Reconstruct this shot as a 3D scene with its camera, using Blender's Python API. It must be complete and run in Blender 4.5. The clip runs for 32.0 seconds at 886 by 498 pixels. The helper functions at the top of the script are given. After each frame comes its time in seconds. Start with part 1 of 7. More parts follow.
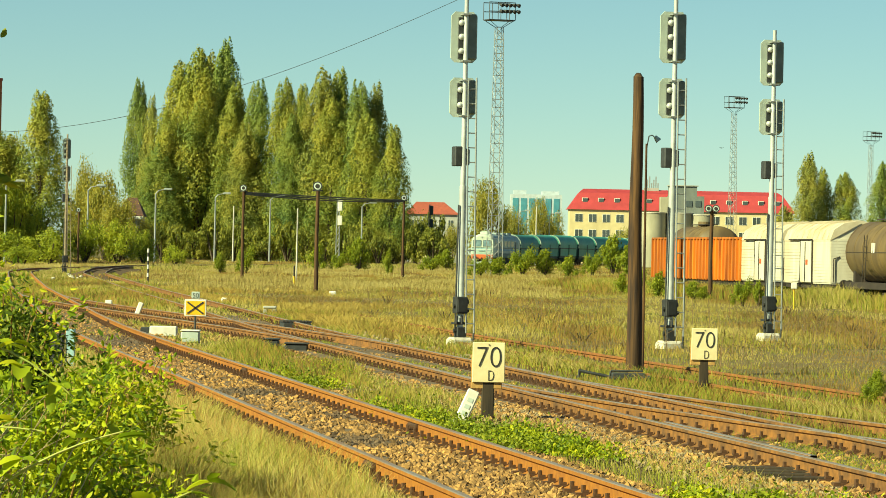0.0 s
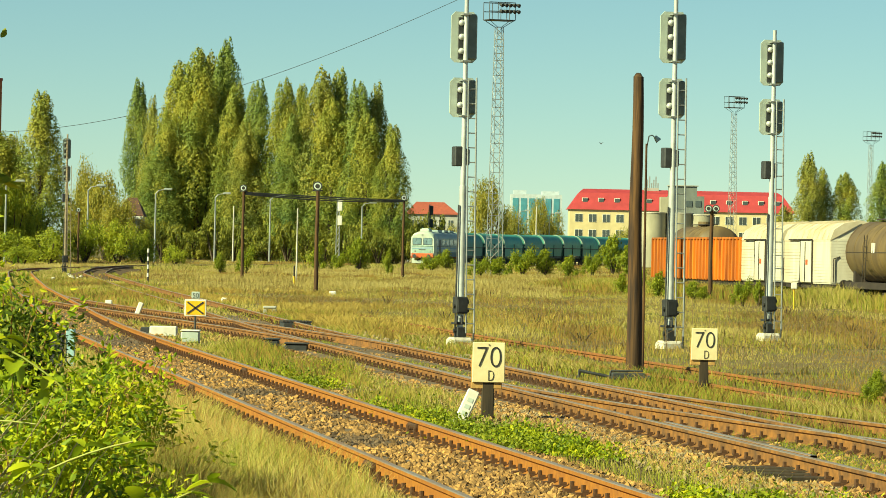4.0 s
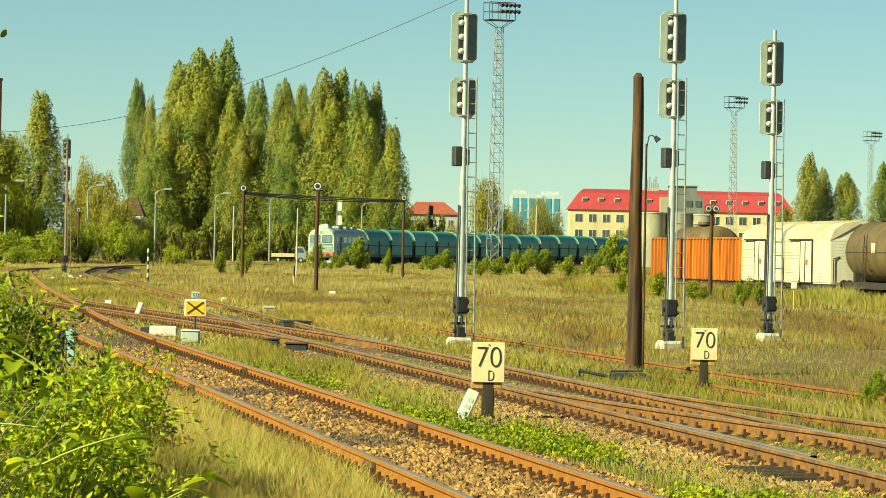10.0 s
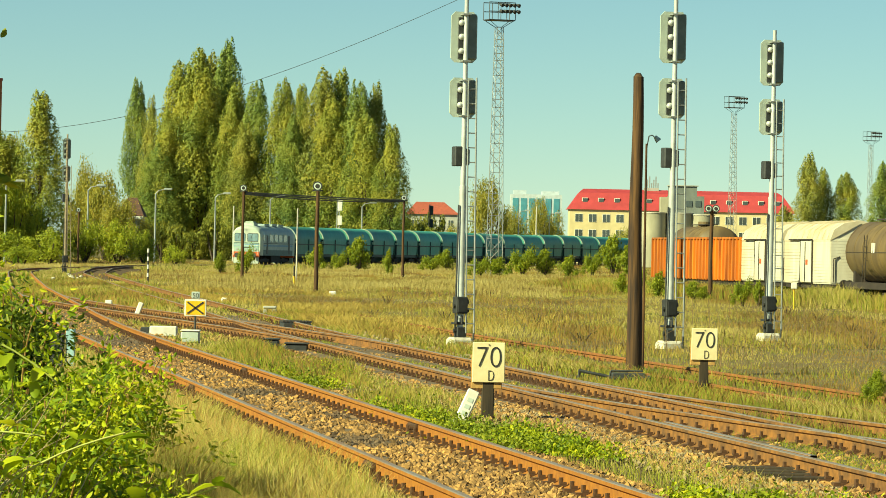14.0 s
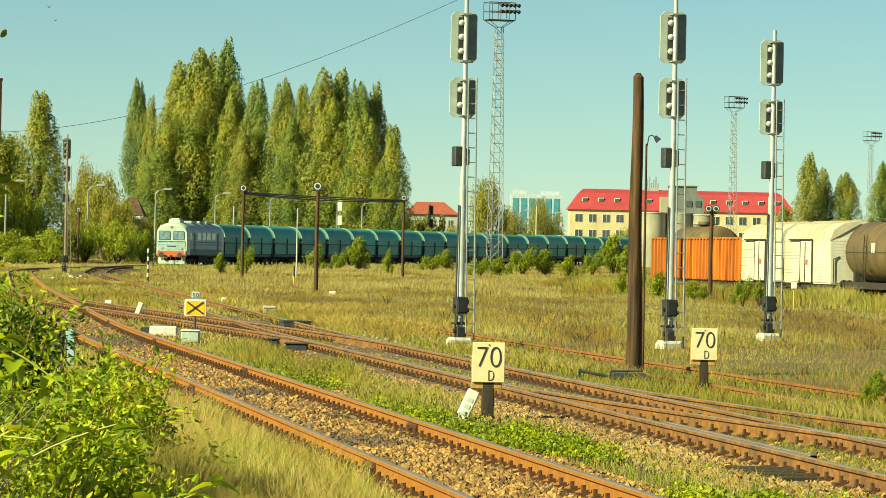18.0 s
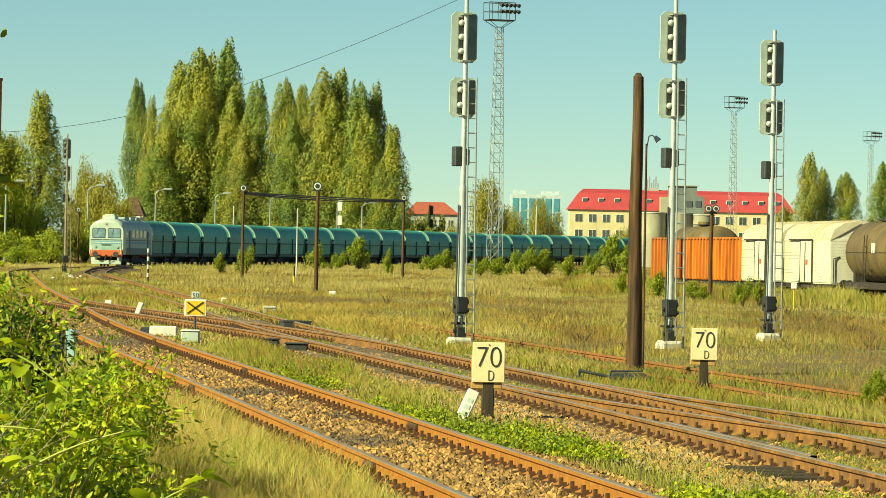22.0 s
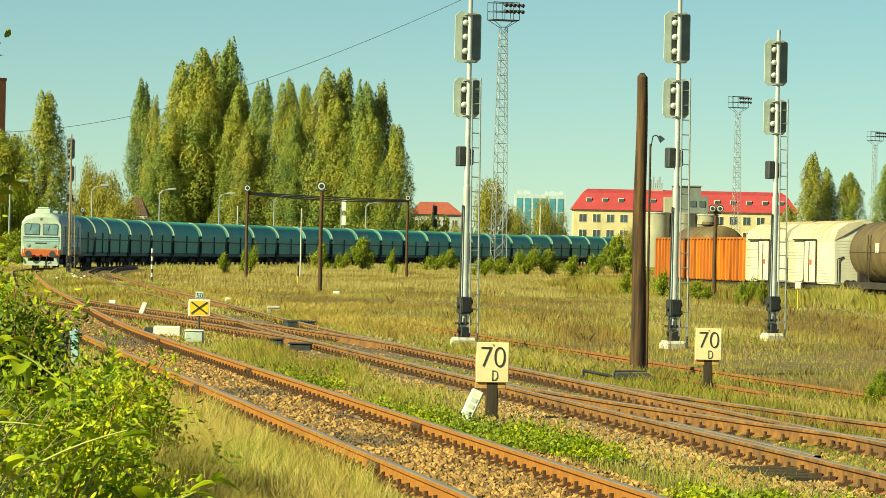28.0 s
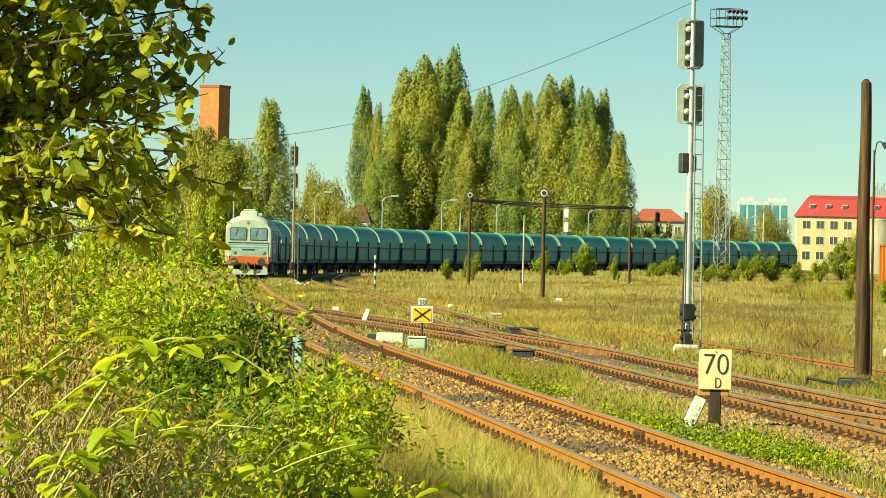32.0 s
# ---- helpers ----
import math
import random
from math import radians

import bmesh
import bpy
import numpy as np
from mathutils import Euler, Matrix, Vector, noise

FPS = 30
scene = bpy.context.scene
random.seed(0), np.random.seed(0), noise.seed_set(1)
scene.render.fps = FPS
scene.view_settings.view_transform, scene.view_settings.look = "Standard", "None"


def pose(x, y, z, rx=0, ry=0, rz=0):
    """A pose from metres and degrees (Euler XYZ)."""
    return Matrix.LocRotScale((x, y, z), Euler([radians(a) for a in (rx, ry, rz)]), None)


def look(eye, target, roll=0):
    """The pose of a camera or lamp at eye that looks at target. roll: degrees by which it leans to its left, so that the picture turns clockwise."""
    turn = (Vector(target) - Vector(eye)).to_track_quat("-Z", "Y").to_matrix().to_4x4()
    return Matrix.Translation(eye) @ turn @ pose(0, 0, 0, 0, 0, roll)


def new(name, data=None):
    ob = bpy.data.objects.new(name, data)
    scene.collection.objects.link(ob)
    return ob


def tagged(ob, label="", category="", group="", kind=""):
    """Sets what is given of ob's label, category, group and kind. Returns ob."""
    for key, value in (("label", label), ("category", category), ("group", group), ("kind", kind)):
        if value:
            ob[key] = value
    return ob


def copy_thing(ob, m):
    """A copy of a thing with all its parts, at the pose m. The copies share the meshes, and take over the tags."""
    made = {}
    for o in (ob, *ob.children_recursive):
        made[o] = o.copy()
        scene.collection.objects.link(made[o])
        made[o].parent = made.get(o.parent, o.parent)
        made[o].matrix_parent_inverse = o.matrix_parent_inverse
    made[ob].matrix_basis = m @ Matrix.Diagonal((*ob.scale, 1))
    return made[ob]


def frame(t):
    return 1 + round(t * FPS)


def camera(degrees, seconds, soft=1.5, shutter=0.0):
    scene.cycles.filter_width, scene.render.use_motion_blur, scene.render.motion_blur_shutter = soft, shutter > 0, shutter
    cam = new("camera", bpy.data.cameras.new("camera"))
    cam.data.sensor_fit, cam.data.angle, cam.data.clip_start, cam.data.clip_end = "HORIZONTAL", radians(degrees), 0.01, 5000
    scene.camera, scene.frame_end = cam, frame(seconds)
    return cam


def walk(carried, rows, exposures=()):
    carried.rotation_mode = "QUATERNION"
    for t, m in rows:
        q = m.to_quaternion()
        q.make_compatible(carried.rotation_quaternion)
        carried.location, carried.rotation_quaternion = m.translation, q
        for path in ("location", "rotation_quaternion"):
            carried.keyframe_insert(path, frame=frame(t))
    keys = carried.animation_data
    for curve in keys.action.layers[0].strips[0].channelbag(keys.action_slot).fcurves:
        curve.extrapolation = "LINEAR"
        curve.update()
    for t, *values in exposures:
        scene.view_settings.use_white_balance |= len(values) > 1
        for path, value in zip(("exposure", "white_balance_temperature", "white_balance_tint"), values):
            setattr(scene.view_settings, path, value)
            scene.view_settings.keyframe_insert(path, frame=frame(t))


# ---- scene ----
EYE = 1.99
cam = camera(12.78, 32.0, soft=0.8)
PAN = [(0, 0, 0), (27.6, 0, 0), (28.0, 7, 0), (28.5, 61, 3), (29.0, 128, 6), (29.5, 177, 7.6), (30.0, 222, 8.2),
       (30.5, 266, 9.2), (31.0, 313, 10.4), (31.5, 358, 11.2), (32.0, 401, 12.2)]
walk(cam, [(t, pose(0, 0, EYE, 90.0655 + (b - 0.02094 * a) / 122.2, 0, a / 122.2) @ pose(0, 0, 0, 0, 0, 1.2)) for t, a, b in PAN],
     exposures=[(0, 0.96, 7250, -22), (29, 0.97, 7250, -22), (32, 1.08, 7250, -22)])

# ---- light: clear autumn sky, sun from behind on the camera's left ----
SUN_AZ, SUN_EL = radians(-124), radians(34)      # azimuth from +Y towards +X
world = bpy.data.worlds.new("world")
scene.world = world
world.use_nodes = True
wn = world.node_tree.nodes
sky = wn.new("ShaderNodeTexSky")
sky.sky_type = 'NISHITA'
sky.sun_disc = False
sky.sun_elevation, sky.sun_rotation = SUN_EL, SUN_AZ
sky.altitude, sky.air_density, sky.dust_density, sky.ozone_density = 3200, 1.06, 0.0, 3.5
wn["Background"].inputs[1].default_value = 0.050
world.node_tree.links.new(sky.outputs[0], wn["Background"].inputs[0])
sun = new("sun", bpy.data.lights.new("sun", "SUN"))
sun.data.energy, sun.data.angle, sun.data.color = 5.0, radians(0.53), (1.0, 0.88, 0.66)
sdir = Vector((math.sin(SUN_AZ) * math.cos(SUN_EL), math.cos(SUN_AZ) * math.cos(SUN_EL), math.sin(SUN_EL)))
sun.matrix_world = look(sdir * 50, (0, 0, 0))


# ---- materials ----
def material(name, a, b=None, rough=0.8, metal=0.0, scale=6.0, big=0.6, bump=0.15, detail=6.0, c=None, rnd=0.0,
             island=False, streak=0.0, trans=0.0):
    """Two colours mixed by a fine and a coarse noise, relief, and a change from piece to piece."""
    m = bpy.data.materials.new(name)
    m.use_nodes = True
    nt = m.node_tree
    n, l = nt.nodes, nt.links
    bs = n["Principled BSDF"]
    bs.inputs["Roughness"].default_value, bs.inputs["Metallic"].default_value = rough, metal
    b = b or tuple(x * 0.7 for x in a)
    co = n.new("ShaderNodeTexCoord")
    mp = n.new("ShaderNodeMapping")
    if streak:
        mp.inputs["Scale"].default_value = (1, 1, streak)
    l.new(co.outputs["Object"], mp.inputs[0])
    fine, wide = n.new("ShaderNodeTexNoise"), n.new("ShaderNodeTexNoise")
    fine.inputs["Scale"].default_value, fine.inputs["Detail"].default_value = scale, detail
    wide.inputs["Scale"].default_value, wide.inputs["Detail"].default_value = big, 3
    l.new(mp.outputs[0], fine.inputs[0])
    l.new(mp.outputs[0], wide.inputs[0])
    r1 = n.new("ShaderNodeMapRange")
    r1.inputs[1].default_value, r1.inputs[2].default_value = 0.35, 0.65
    l.new(fine.outputs[0], r1.inputs[0])
    mx = n.new("ShaderNodeMix")
    mx.data_type = 'RGBA'
    mx.inputs[6].default_value, mx.inputs[7].default_value = (*a, 1), (*b, 1)
    l.new(r1.outputs[0], mx.inputs[0])
    out = mx.outputs[2]
    m2 = n.new("ShaderNodeMix")
    m2.data_type = 'RGBA'
    m2.inputs[7].default_value = (*(c or tuple((x + y) * 0.4 for x, y in zip(a, b))), 1)
    r2 = n.new("ShaderNodeMapRange")
    r2.inputs[1].default_value, r2.inputs[2].default_value, r2.inputs[4].default_value = 0.45, 0.7, 0.8
    l.new(wide.outputs[0], r2.inputs[0])
    l.new(r2.outputs[0], m2.inputs[0])
    l.new(out, m2.inputs[6])
    out = m2.outputs[2]
    if rnd:
        if island:
            src = n.new("ShaderNodeNewGeometry").outputs["Random Per Island"]
        else:
            src = n.new("ShaderNodeObjectInfo").outputs["Random"]
        hs = n.new("ShaderNodeHueSaturation")
        rr = n.new("ShaderNodeMapRange")
        rr.inputs[3].default_value, rr.inputs[4].default_value = 1 - rnd, 1 + rnd
        l.new(src, rr.inputs[0])
        l.new(rr.outputs[0], hs.inputs["Value"])
        l.new(out, hs.inputs["Color"])
        out = hs.outputs[0]
    l.new(out, bs.inputs["Base Color"])
    if bump:
        bp = n.new("ShaderNodeBump")
        bp.inputs["Strength"].default_value, bp.inputs["Distance"].default_value = bump, 0.02
        l.new(fine.outputs[0], bp.inputs["Height"])
        l.new(bp.outputs[0], bs.inputs["Normal"])
    if trans:
        tr = n.new("ShaderNodeBsdfTranslucent")
        ms = n.new("ShaderNodeMixShader")
        ms.inputs[0].default_value = trans
        l.new(out, tr.inputs[0])
        l.new(bs.outputs[0], ms.inputs[1])
        l.new(tr.outputs[0], ms.inputs[2])
        l.new(ms.outputs[0], n["Material Output"].inputs[0])
    return m


def leafy(name, cols, rough=0.55, trans=0.35, wide=0.25, mixed=0.5, squash=1.0, lo=0.3, hi=0.7, even=0.0):
    """Foliage: each leaf takes its colour from a ramp by chance and by a coarse noise; even turns thin blades' relief upwards."""
    m = bpy.data.materials.new(name)
    m.use_nodes = True
    n, l = m.node_tree.nodes, m.node_tree.links
    bs = n["Principled BSDF"]
    bs.inputs["Roughness"].default_value = rough
    bs.inputs["Specular IOR Level"].default_value = 0.3
    geo = n.new("ShaderNodeNewGeometry")
    co = n.new("ShaderNodeTexCoord")
    no = n.new("ShaderNodeTexNoise")
    no.inputs["Scale"].default_value = wide
    no.inputs["Detail"].default_value = 3
    mp = n.new("ShaderNodeMapping")
    mp.inputs["Scale"].default_value = (1, squash, 1)
    l.new(co.outputs["Object"], mp.inputs[0])
    l.new(mp.outputs[0], no.inputs[0])
    mr = n.new("ShaderNodeMapRange")
    mr.inputs[1].default_value, mr.inputs[2].default_value = lo, hi
    l.new(no.outputs[0], mr.inputs[0])
    mm = n.new("ShaderNodeMix")
    mm.inputs[0].default_value = mixed
    l.new(geo.outputs["Random Per Island"], mm.inputs[2])
    l.new(mr.outputs[0], mm.inputs[3])
    rp = n.new("ShaderNodeValToRGB")
    e = rp.color_ramp.elements
    while len(e) < len(cols):
        e.new(0.5)
    for i, c in enumerate(cols):
        e[i].position, e[i].color = 0.12 + 0.76 * i / (len(cols) - 1), (*c, 1)
    l.new(mm.outputs[0], rp.inputs[0])
    l.new(rp.outputs[0], bs.inputs["Base Color"])
    tr = n.new("ShaderNodeBsdfTranslucent")
    ms = n.new("ShaderNodeMixShader")
    ms.inputs[0].default_value = trans
    l.new(rp.outputs[0], tr.inputs[0])
    if even:
        nm = n.new("ShaderNodeMix")
        nm.data_type = 'VECTOR'
        nm.inputs[0].default_value = even
        nm.inputs[5].default_value = (-0.25, -0.25, 1.0)
        l.new(geo.outputs["Normal"], nm.inputs[4])
        vn = n.new("ShaderNodeVectorMath")
        vn.operation = 'NORMALIZE'
        l.new(nm.outputs[1], vn.inputs[0])
        l.new(vn.outputs[0], bs.inputs["Normal"])
        l.new(vn.outputs[0], tr.inputs["Normal"])
    l.new(bs.outputs[0], ms.inputs[1])
    l.new(tr.outputs[0], ms.inputs[2])
    l.new(ms.outputs[0], n["Material Output"].inputs[0])
    return m


def glass(name, tint=(0.5, 0.6, 0.6)):
    m = bpy.data.materials.new(name)
    m.use_nodes = True
    bs = m.node_tree.nodes["Principled BSDF"]
    bs.inputs["Base Color"].default_value = (*[x * 0.12 for x in tint], 1)
    bs.inputs["Roughness"].default_value = 0.08
    bs.inputs["Specular IOR Level"].default_value = 0.9
    return m


M = {}
M["soil"] = material("dry_soil", (0.20, 0.13, 0.045), (0.11, 0.085, 0.025), 0.95, scale=3, big=0.12, bump=0.5, c=(0.11, 0.10, 0.03))
M["ballast_bed"] = material("ballast_bed", (0.17, 0.10, 0.035), (0.04, 0.024, 0.011), 0.95, scale=22, big=0.5, bump=0.9, c=(0.14, 0.09, 0.045))
M["stone"] = material("ballast_stone", (0.39, 0.22, 0.068), (0.20, 0.108, 0.037), 0.9, scale=9, big=0.5, bump=0.4, c=(0.22, 0.13, 0.05), rnd=0.65, island=True)
M["darkstone"] = material("dark_ballast_stone", (0.16, 0.10, 0.05), (0.065, 0.042, 0.024), 0.8, scale=9, big=2, bump=0.3, rnd=0.6, island=True)
M["rust"] = material("rusty_rail", (0.38, 0.155, 0.018), (0.25, 0.092, 0.012), 0.85, scale=14, big=0.5, bump=0.2, c=(0.28, 0.10, 0.016))
M["rustdark"] = material("grimy_rail", (0.30, 0.13, 0.028), (0.15, 0.068, 0.019), 0.9, scale=9, big=1.3, bump=0.3, c=(0.085, 0.046, 0.021))
M["rustred"] = material("overgrown_rusty_rail", (0.30, 0.115, 0.025), (0.20, 0.075, 0.018), 0.9, scale=9, big=0.8, bump=0.3, c=(0.13, 0.06, 0.02))
M["railtop"] = material("worn_rail_head", (0.38, 0.36, 0.32), (0.34, 0.22, 0.12), 0.42, 0.45, scale=30, big=0.6, bump=0.03, c=(0.36, 0.19, 0.07))
M["fast"] = material("rusty_fastening", (0.10, 0.045, 0.018), (0.05, 0.025, 0.012), 0.9, scale=30, bump=0.3)
M["sleeper"] = material("weathered_sleeper", (0.16, 0.12, 0.08), (0.09, 0.065, 0.045), 0.9, scale=12, bump=0.5, rnd=0.3)
M["oldwood"] = material("tarred_pole_wood", (0.13, 0.062, 0.017), (0.022, 0.011, 0.006), 0.85, scale=16, big=1.6, bump=0.9, c=(0.035, 0.018, 0.008), streak=0.07)
M["darkwood"] = material("blackened_post_wood", (0.055, 0.038, 0.02), (0.022, 0.016, 0.01), 0.9, scale=14, bump=0.6, streak=0.1)
M["signwhite"] = material("cream_sign_paint", (0.80, 0.70, 0.42), (0.72, 0.60, 0.33), 0.55, scale=5, big=2, bump=0.05, c=(0.66, 0.52, 0.27))
M["signback"] = material("rusty_yellow_plate", (0.62, 0.40, 0.13), (0.42, 0.23, 0.07), 0.7, scale=8, big=3, bump=0.1, c=(0.30, 0.13, 0.04))
M["black"] = material("black_paint", (0.025, 0.023, 0.02), (0.04, 0.035, 0.03), 0.6, scale=12, bump=0.1)
M["yellow"] = material("yellow_sign_paint", (0.85, 0.52, 0.02), (0.75, 0.42, 0.02), 0.5, scale=6, bump=0.05)
M["white"] = material("white_paint", (0.80, 0.78, 0.70), (0.66, 0.63, 0.54), 0.6, scale=7, big=2, bump=0.1, c=(0.6, 0.56, 0.46))
M["galv"] = material("galvanised_steel", (0.40, 0.41, 0.39), (0.29, 0.30, 0.29), 0.45, 0.4, scale=9, big=1.1, bump=0.05)
M["greyplate"] = material("grey_plate", (0.55, 0.61, 0.53), (0.44, 0.50, 0.43), 0.6, scale=5, big=1, bump=0.05)
M["mast"] = material("bright_zinc_mast", (0.62, 0.64, 0.61), (0.50, 0.52, 0.50), 0.45, 0.25, scale=9, big=1.1, bump=0.05, c=(0.40, 0.40, 0.37))
M["cablebox"] = material("black_cable_box_paint", (0.028, 0.03, 0.03), (0.016, 0.016, 0.016), 0.6, scale=9, bump=0.1, c=(0.04, 0.035, 0.03))
M["darksteel"] = material("dark_steel", (0.05, 0.055, 0.055), (0.03, 0.03, 0.03), 0.55, scale=9, bump=0.1)
M["concrete"] = material("pale_concrete", (0.62, 0.58, 0.48), (0.48, 0.44, 0.36), 0.9, scale=9, big=1.4, bump=0.4)
M["casegrey"] = material("grey_green_case_paint", (0.20, 0.24, 0.21), (0.13, 0.16, 0.14), 0.5, scale=7, big=1.5, bump=0.05)
M["lampwhite"] = material("bright_lamp_housing", (0.62, 0.64, 0.60), (0.48, 0.50, 0.46), 0.3, 0.2, scale=9, bump=0.0)
M["lens"] = material("lamp_back_silver", (0.50, 0.52, 0.48), (0.38, 0.40, 0.37), 0.35, 0.4, scale=9, bump=0.0)
M["orange"] = material("orange_wagon_paint", (0.62, 0.19, 0.014), (0.36, 0.09, 0.012), 0.75, scale=4, big=1.1, bump=0.15, c=(0.13, 0.045, 0.016), streak=0.10, rnd=0.3)
M["cream"] = material("cream_wagon_paint", (0.68, 0.64, 0.51), (0.58, 0.53, 0.40), 0.6, scale=2, big=0.6, bump=0.05, c=(0.56, 0.46, 0.30), streak=0.3)
M["tank"] = material("brown_tank_paint", (0.17, 0.115, 0.045), (0.11, 0.075, 0.032), 0.6, scale=2, big=0.5, bump=0.05, c=(0.09, 0.06, 0.035), streak=0.3)
M["under"] = material("dark_running_gear", (0.05, 0.035, 0.025), (0.025, 0.02, 0.016), 0.85, scale=9, bump=0.2)
M["hopper"] = material("green_hopper_paint", (0.08, 0.36, 0.27), (0.06, 0.28, 0.21), 0.55, scale=1.5, big=0.3, bump=0.03, c=(0.085, 0.25, 0.20), streak=0.4, rnd=0.25)
M["hopperdark"] = material("dark_green_frame", (0.010, 0.045, 0.038), (0.008, 0.03, 0.026), 0.6, scale=4, bump=0.05)
# sunlight on the hoppers' front end faces, put into a pale green
M["litgreen"] = material("sunlit_end_panel", (0.44, 0.53, 0.40), (0.32, 0.42, 0.31), 0.6, scale=3, bump=0.05)
M["locopale"] = material("pale_loco_paint", (0.50, 0.57, 0.46), (0.41, 0.48, 0.39), 0.5, scale=3, big=0.8, bump=0.03, c=(0.40, 0.43, 0.36))
M["locogreen"] = material("faded_green_loco_paint", (0.34, 0.47, 0.38), (0.27, 0.39, 0.32), 0.5, scale=3, big=0.8, bump=0.03, c=(0.17, 0.28, 0.25))
M["locoskirt"] = material("dark_blue_green_skirt", (0.075, 0.14, 0.14), (0.045, 0.09, 0.095), 0.55, scale=2, big=0.6, bump=0.03)
M["locoblue"] = material("grey_blue_loco_side", (0.38, 0.46, 0.42), (0.28, 0.35, 0.33), 0.5, scale=2, big=0.6, bump=0.03)
M["red"] = material("orange_red_beam", (0.62, 0.13, 0.03), (0.45, 0.09, 0.025), 0.6, scale=5, bump=0.05)
M["glass"] = glass("window_glass")
# pale blue base colour stands in for the sky's reflection in the cab windows
M["skytintglass"] = material("sky_tinted_cab_glass", (0.20, 0.30, 0.33), (0.12, 0.19, 0.22), 0.12, scale=2, big=0.9, bump=0.0)
M["roofcream"] = material("yellowed_roof_sheet", (0.60, 0.53, 0.38), (0.50, 0.42, 0.28), 0.7, scale=2, big=0.5, bump=0.05, c=(0.42, 0.33, 0.19))
M["roofred"] = material("red_roof_sheet", (0.42, 0.042, 0.05), (0.35, 0.034, 0.04), 0.7, scale=0.8, big=0.1, bump=0.05)
M["rooftile"] = material("dull_red_tiles", (0.38, 0.09, 0.05), (0.28, 0.07, 0.045), 0.8, scale=2, big=0.2, bump=0.2)
M["wallcream"] = material("cream_render", (0.66, 0.55, 0.30), (0.58, 0.48, 0.26), 0.85, scale=0.8, big=0.15, bump=0.1)
M["wallgrey"] = material("grey_render", (0.42, 0.42, 0.37), (0.33, 0.33, 0.29), 0.9, scale=0.6, big=0.2, bump=0.1)
M["silo"] = material("silo_concrete", (0.40, 0.37, 0.26), (0.29, 0.27, 0.19), 0.9, scale=0.8, big=0.25, bump=0.2, c=(0.20, 0.19, 0.14), streak=0.4)
M["office"] = material("white_office_cladding", (0.52, 0.58, 0.60), (0.44, 0.50, 0.53), 0.5, scale=0.3, bump=0.0)
M["officeglass"] = material("blue_green_office_glass", (0.10, 0.30, 0.36), (0.08, 0.24, 0.30), 0.2, scale=0.3, bump=0.0)
M["straw"] = leafy("pale_straw_grass", [(0.44, 0.34, 0.11), (0.55, 0.44, 0.15), (0.64, 0.54, 0.21)], 0.8, 0.5, wide=0.15, mixed=0.6, squash=0.2, even=0.8)
M["paleblade"] = leafy("pale_yellow_grass", [(0.52, 0.46, 0.10), (0.68, 0.60, 0.16), (0.78, 0.70, 0.26)], 0.8, 0.5, wide=0.5, mixed=0.5, even=0.5)
M["russet"] = leafy("russet_grass", [(0.38, 0.22, 0.06), (0.58, 0.37, 0.11), (0.68, 0.49, 0.18)], 0.8, 0.5, wide=0.5, mixed=0.5, even=0.6)
M["golden"] = leafy("golden_grass", [(0.36, 0.25, 0.06), (0.56, 0.40, 0.10), (0.66, 0.52, 0.15)], 0.8, 0.5, wide=0.3, mixed=0.6, squash=0.2, even=0.8)
M["housetile"] = material("brown_roof_tiles", (0.12, 0.055, 0.035), (0.075, 0.042, 0.03), 0.85, scale=2, big=0.3, bump=0.2)
M["brownsteel"] = material("tarnished_beige_steel", (0.36, 0.29, 0.19), (0.20, 0.15, 0.09), 0.7, scale=9, big=1.0, bump=0.1)
M["stripeblue"] = material("faded_blue_stripe", (0.10, 0.24, 0.42), (0.14, 0.28, 0.40), 0.5, scale=5, bump=0.03)
M["silogrey"] = material("grey_stained_concrete", (0.19, 0.21, 0.19), (0.12, 0.14, 0.13), 0.9, scale=0.8, big=0.25, bump=0.2, c=(0.13, 0.13, 0.11), streak=0.4)
M["thicket"] = leafy("thicket_leaves", [(0.09, 0.115, 0.022), (0.18, 0.20, 0.032), (0.28, 0.27, 0.04), (0.36, 0.32, 0.048)], wide=0.4)
M["hedge"] = leafy("hedge_leaves", [(0.20, 0.26, 0.03), (0.32, 0.37, 0.04), (0.45, 0.46, 0.05), (0.58, 0.53, 0.06)], wide=0.6, trans=0.45)
M["stalk"] = material("brown_stalk", (0.22, 0.14, 0.06), (0.14, 0.09, 0.04), 0.9, scale=9, bump=0.1)
M["brick"] = material("orange_brick", (0.50, 0.20, 0.075), (0.38, 0.14, 0.055), 0.9, scale=1.5, big=0.3, bump=0.3)
M["bark"] = material("bark", (0.10, 0.075, 0.045), (0.055, 0.04, 0.025), 0.95, scale=10, bump=0.6)
M["teal"] = material("pale_blue_post_paint", (0.35, 0.55, 0.58), (0.27, 0.43, 0.46), 0.6, scale=8, bump=0.1)
M["van"] = material("pale_van_paint", (0.30, 0.39, 0.42), (0.25, 0.33, 0.36), 0.4, scale=2, bump=0.0)
M["birddark"] = material("dark_plumage", (0.03, 0.03, 0.028), (0.05, 0.048, 0.04), 0.7, scale=40, bump=0.1)
M["rubber"] = material("black_rubber", (0.02, 0.02, 0.02), (0.03, 0.03, 0.03), 0.8, scale=9, bump=0.1)
M["poplar"] = leafy("poplar_leaves", [(0.14, 0.20, 0.045), (0.24, 0.28, 0.052), (0.36, 0.35, 0.058), (0.47, 0.41, 0.068)], trans=0.32, wide=0.16, mixed=0.7)
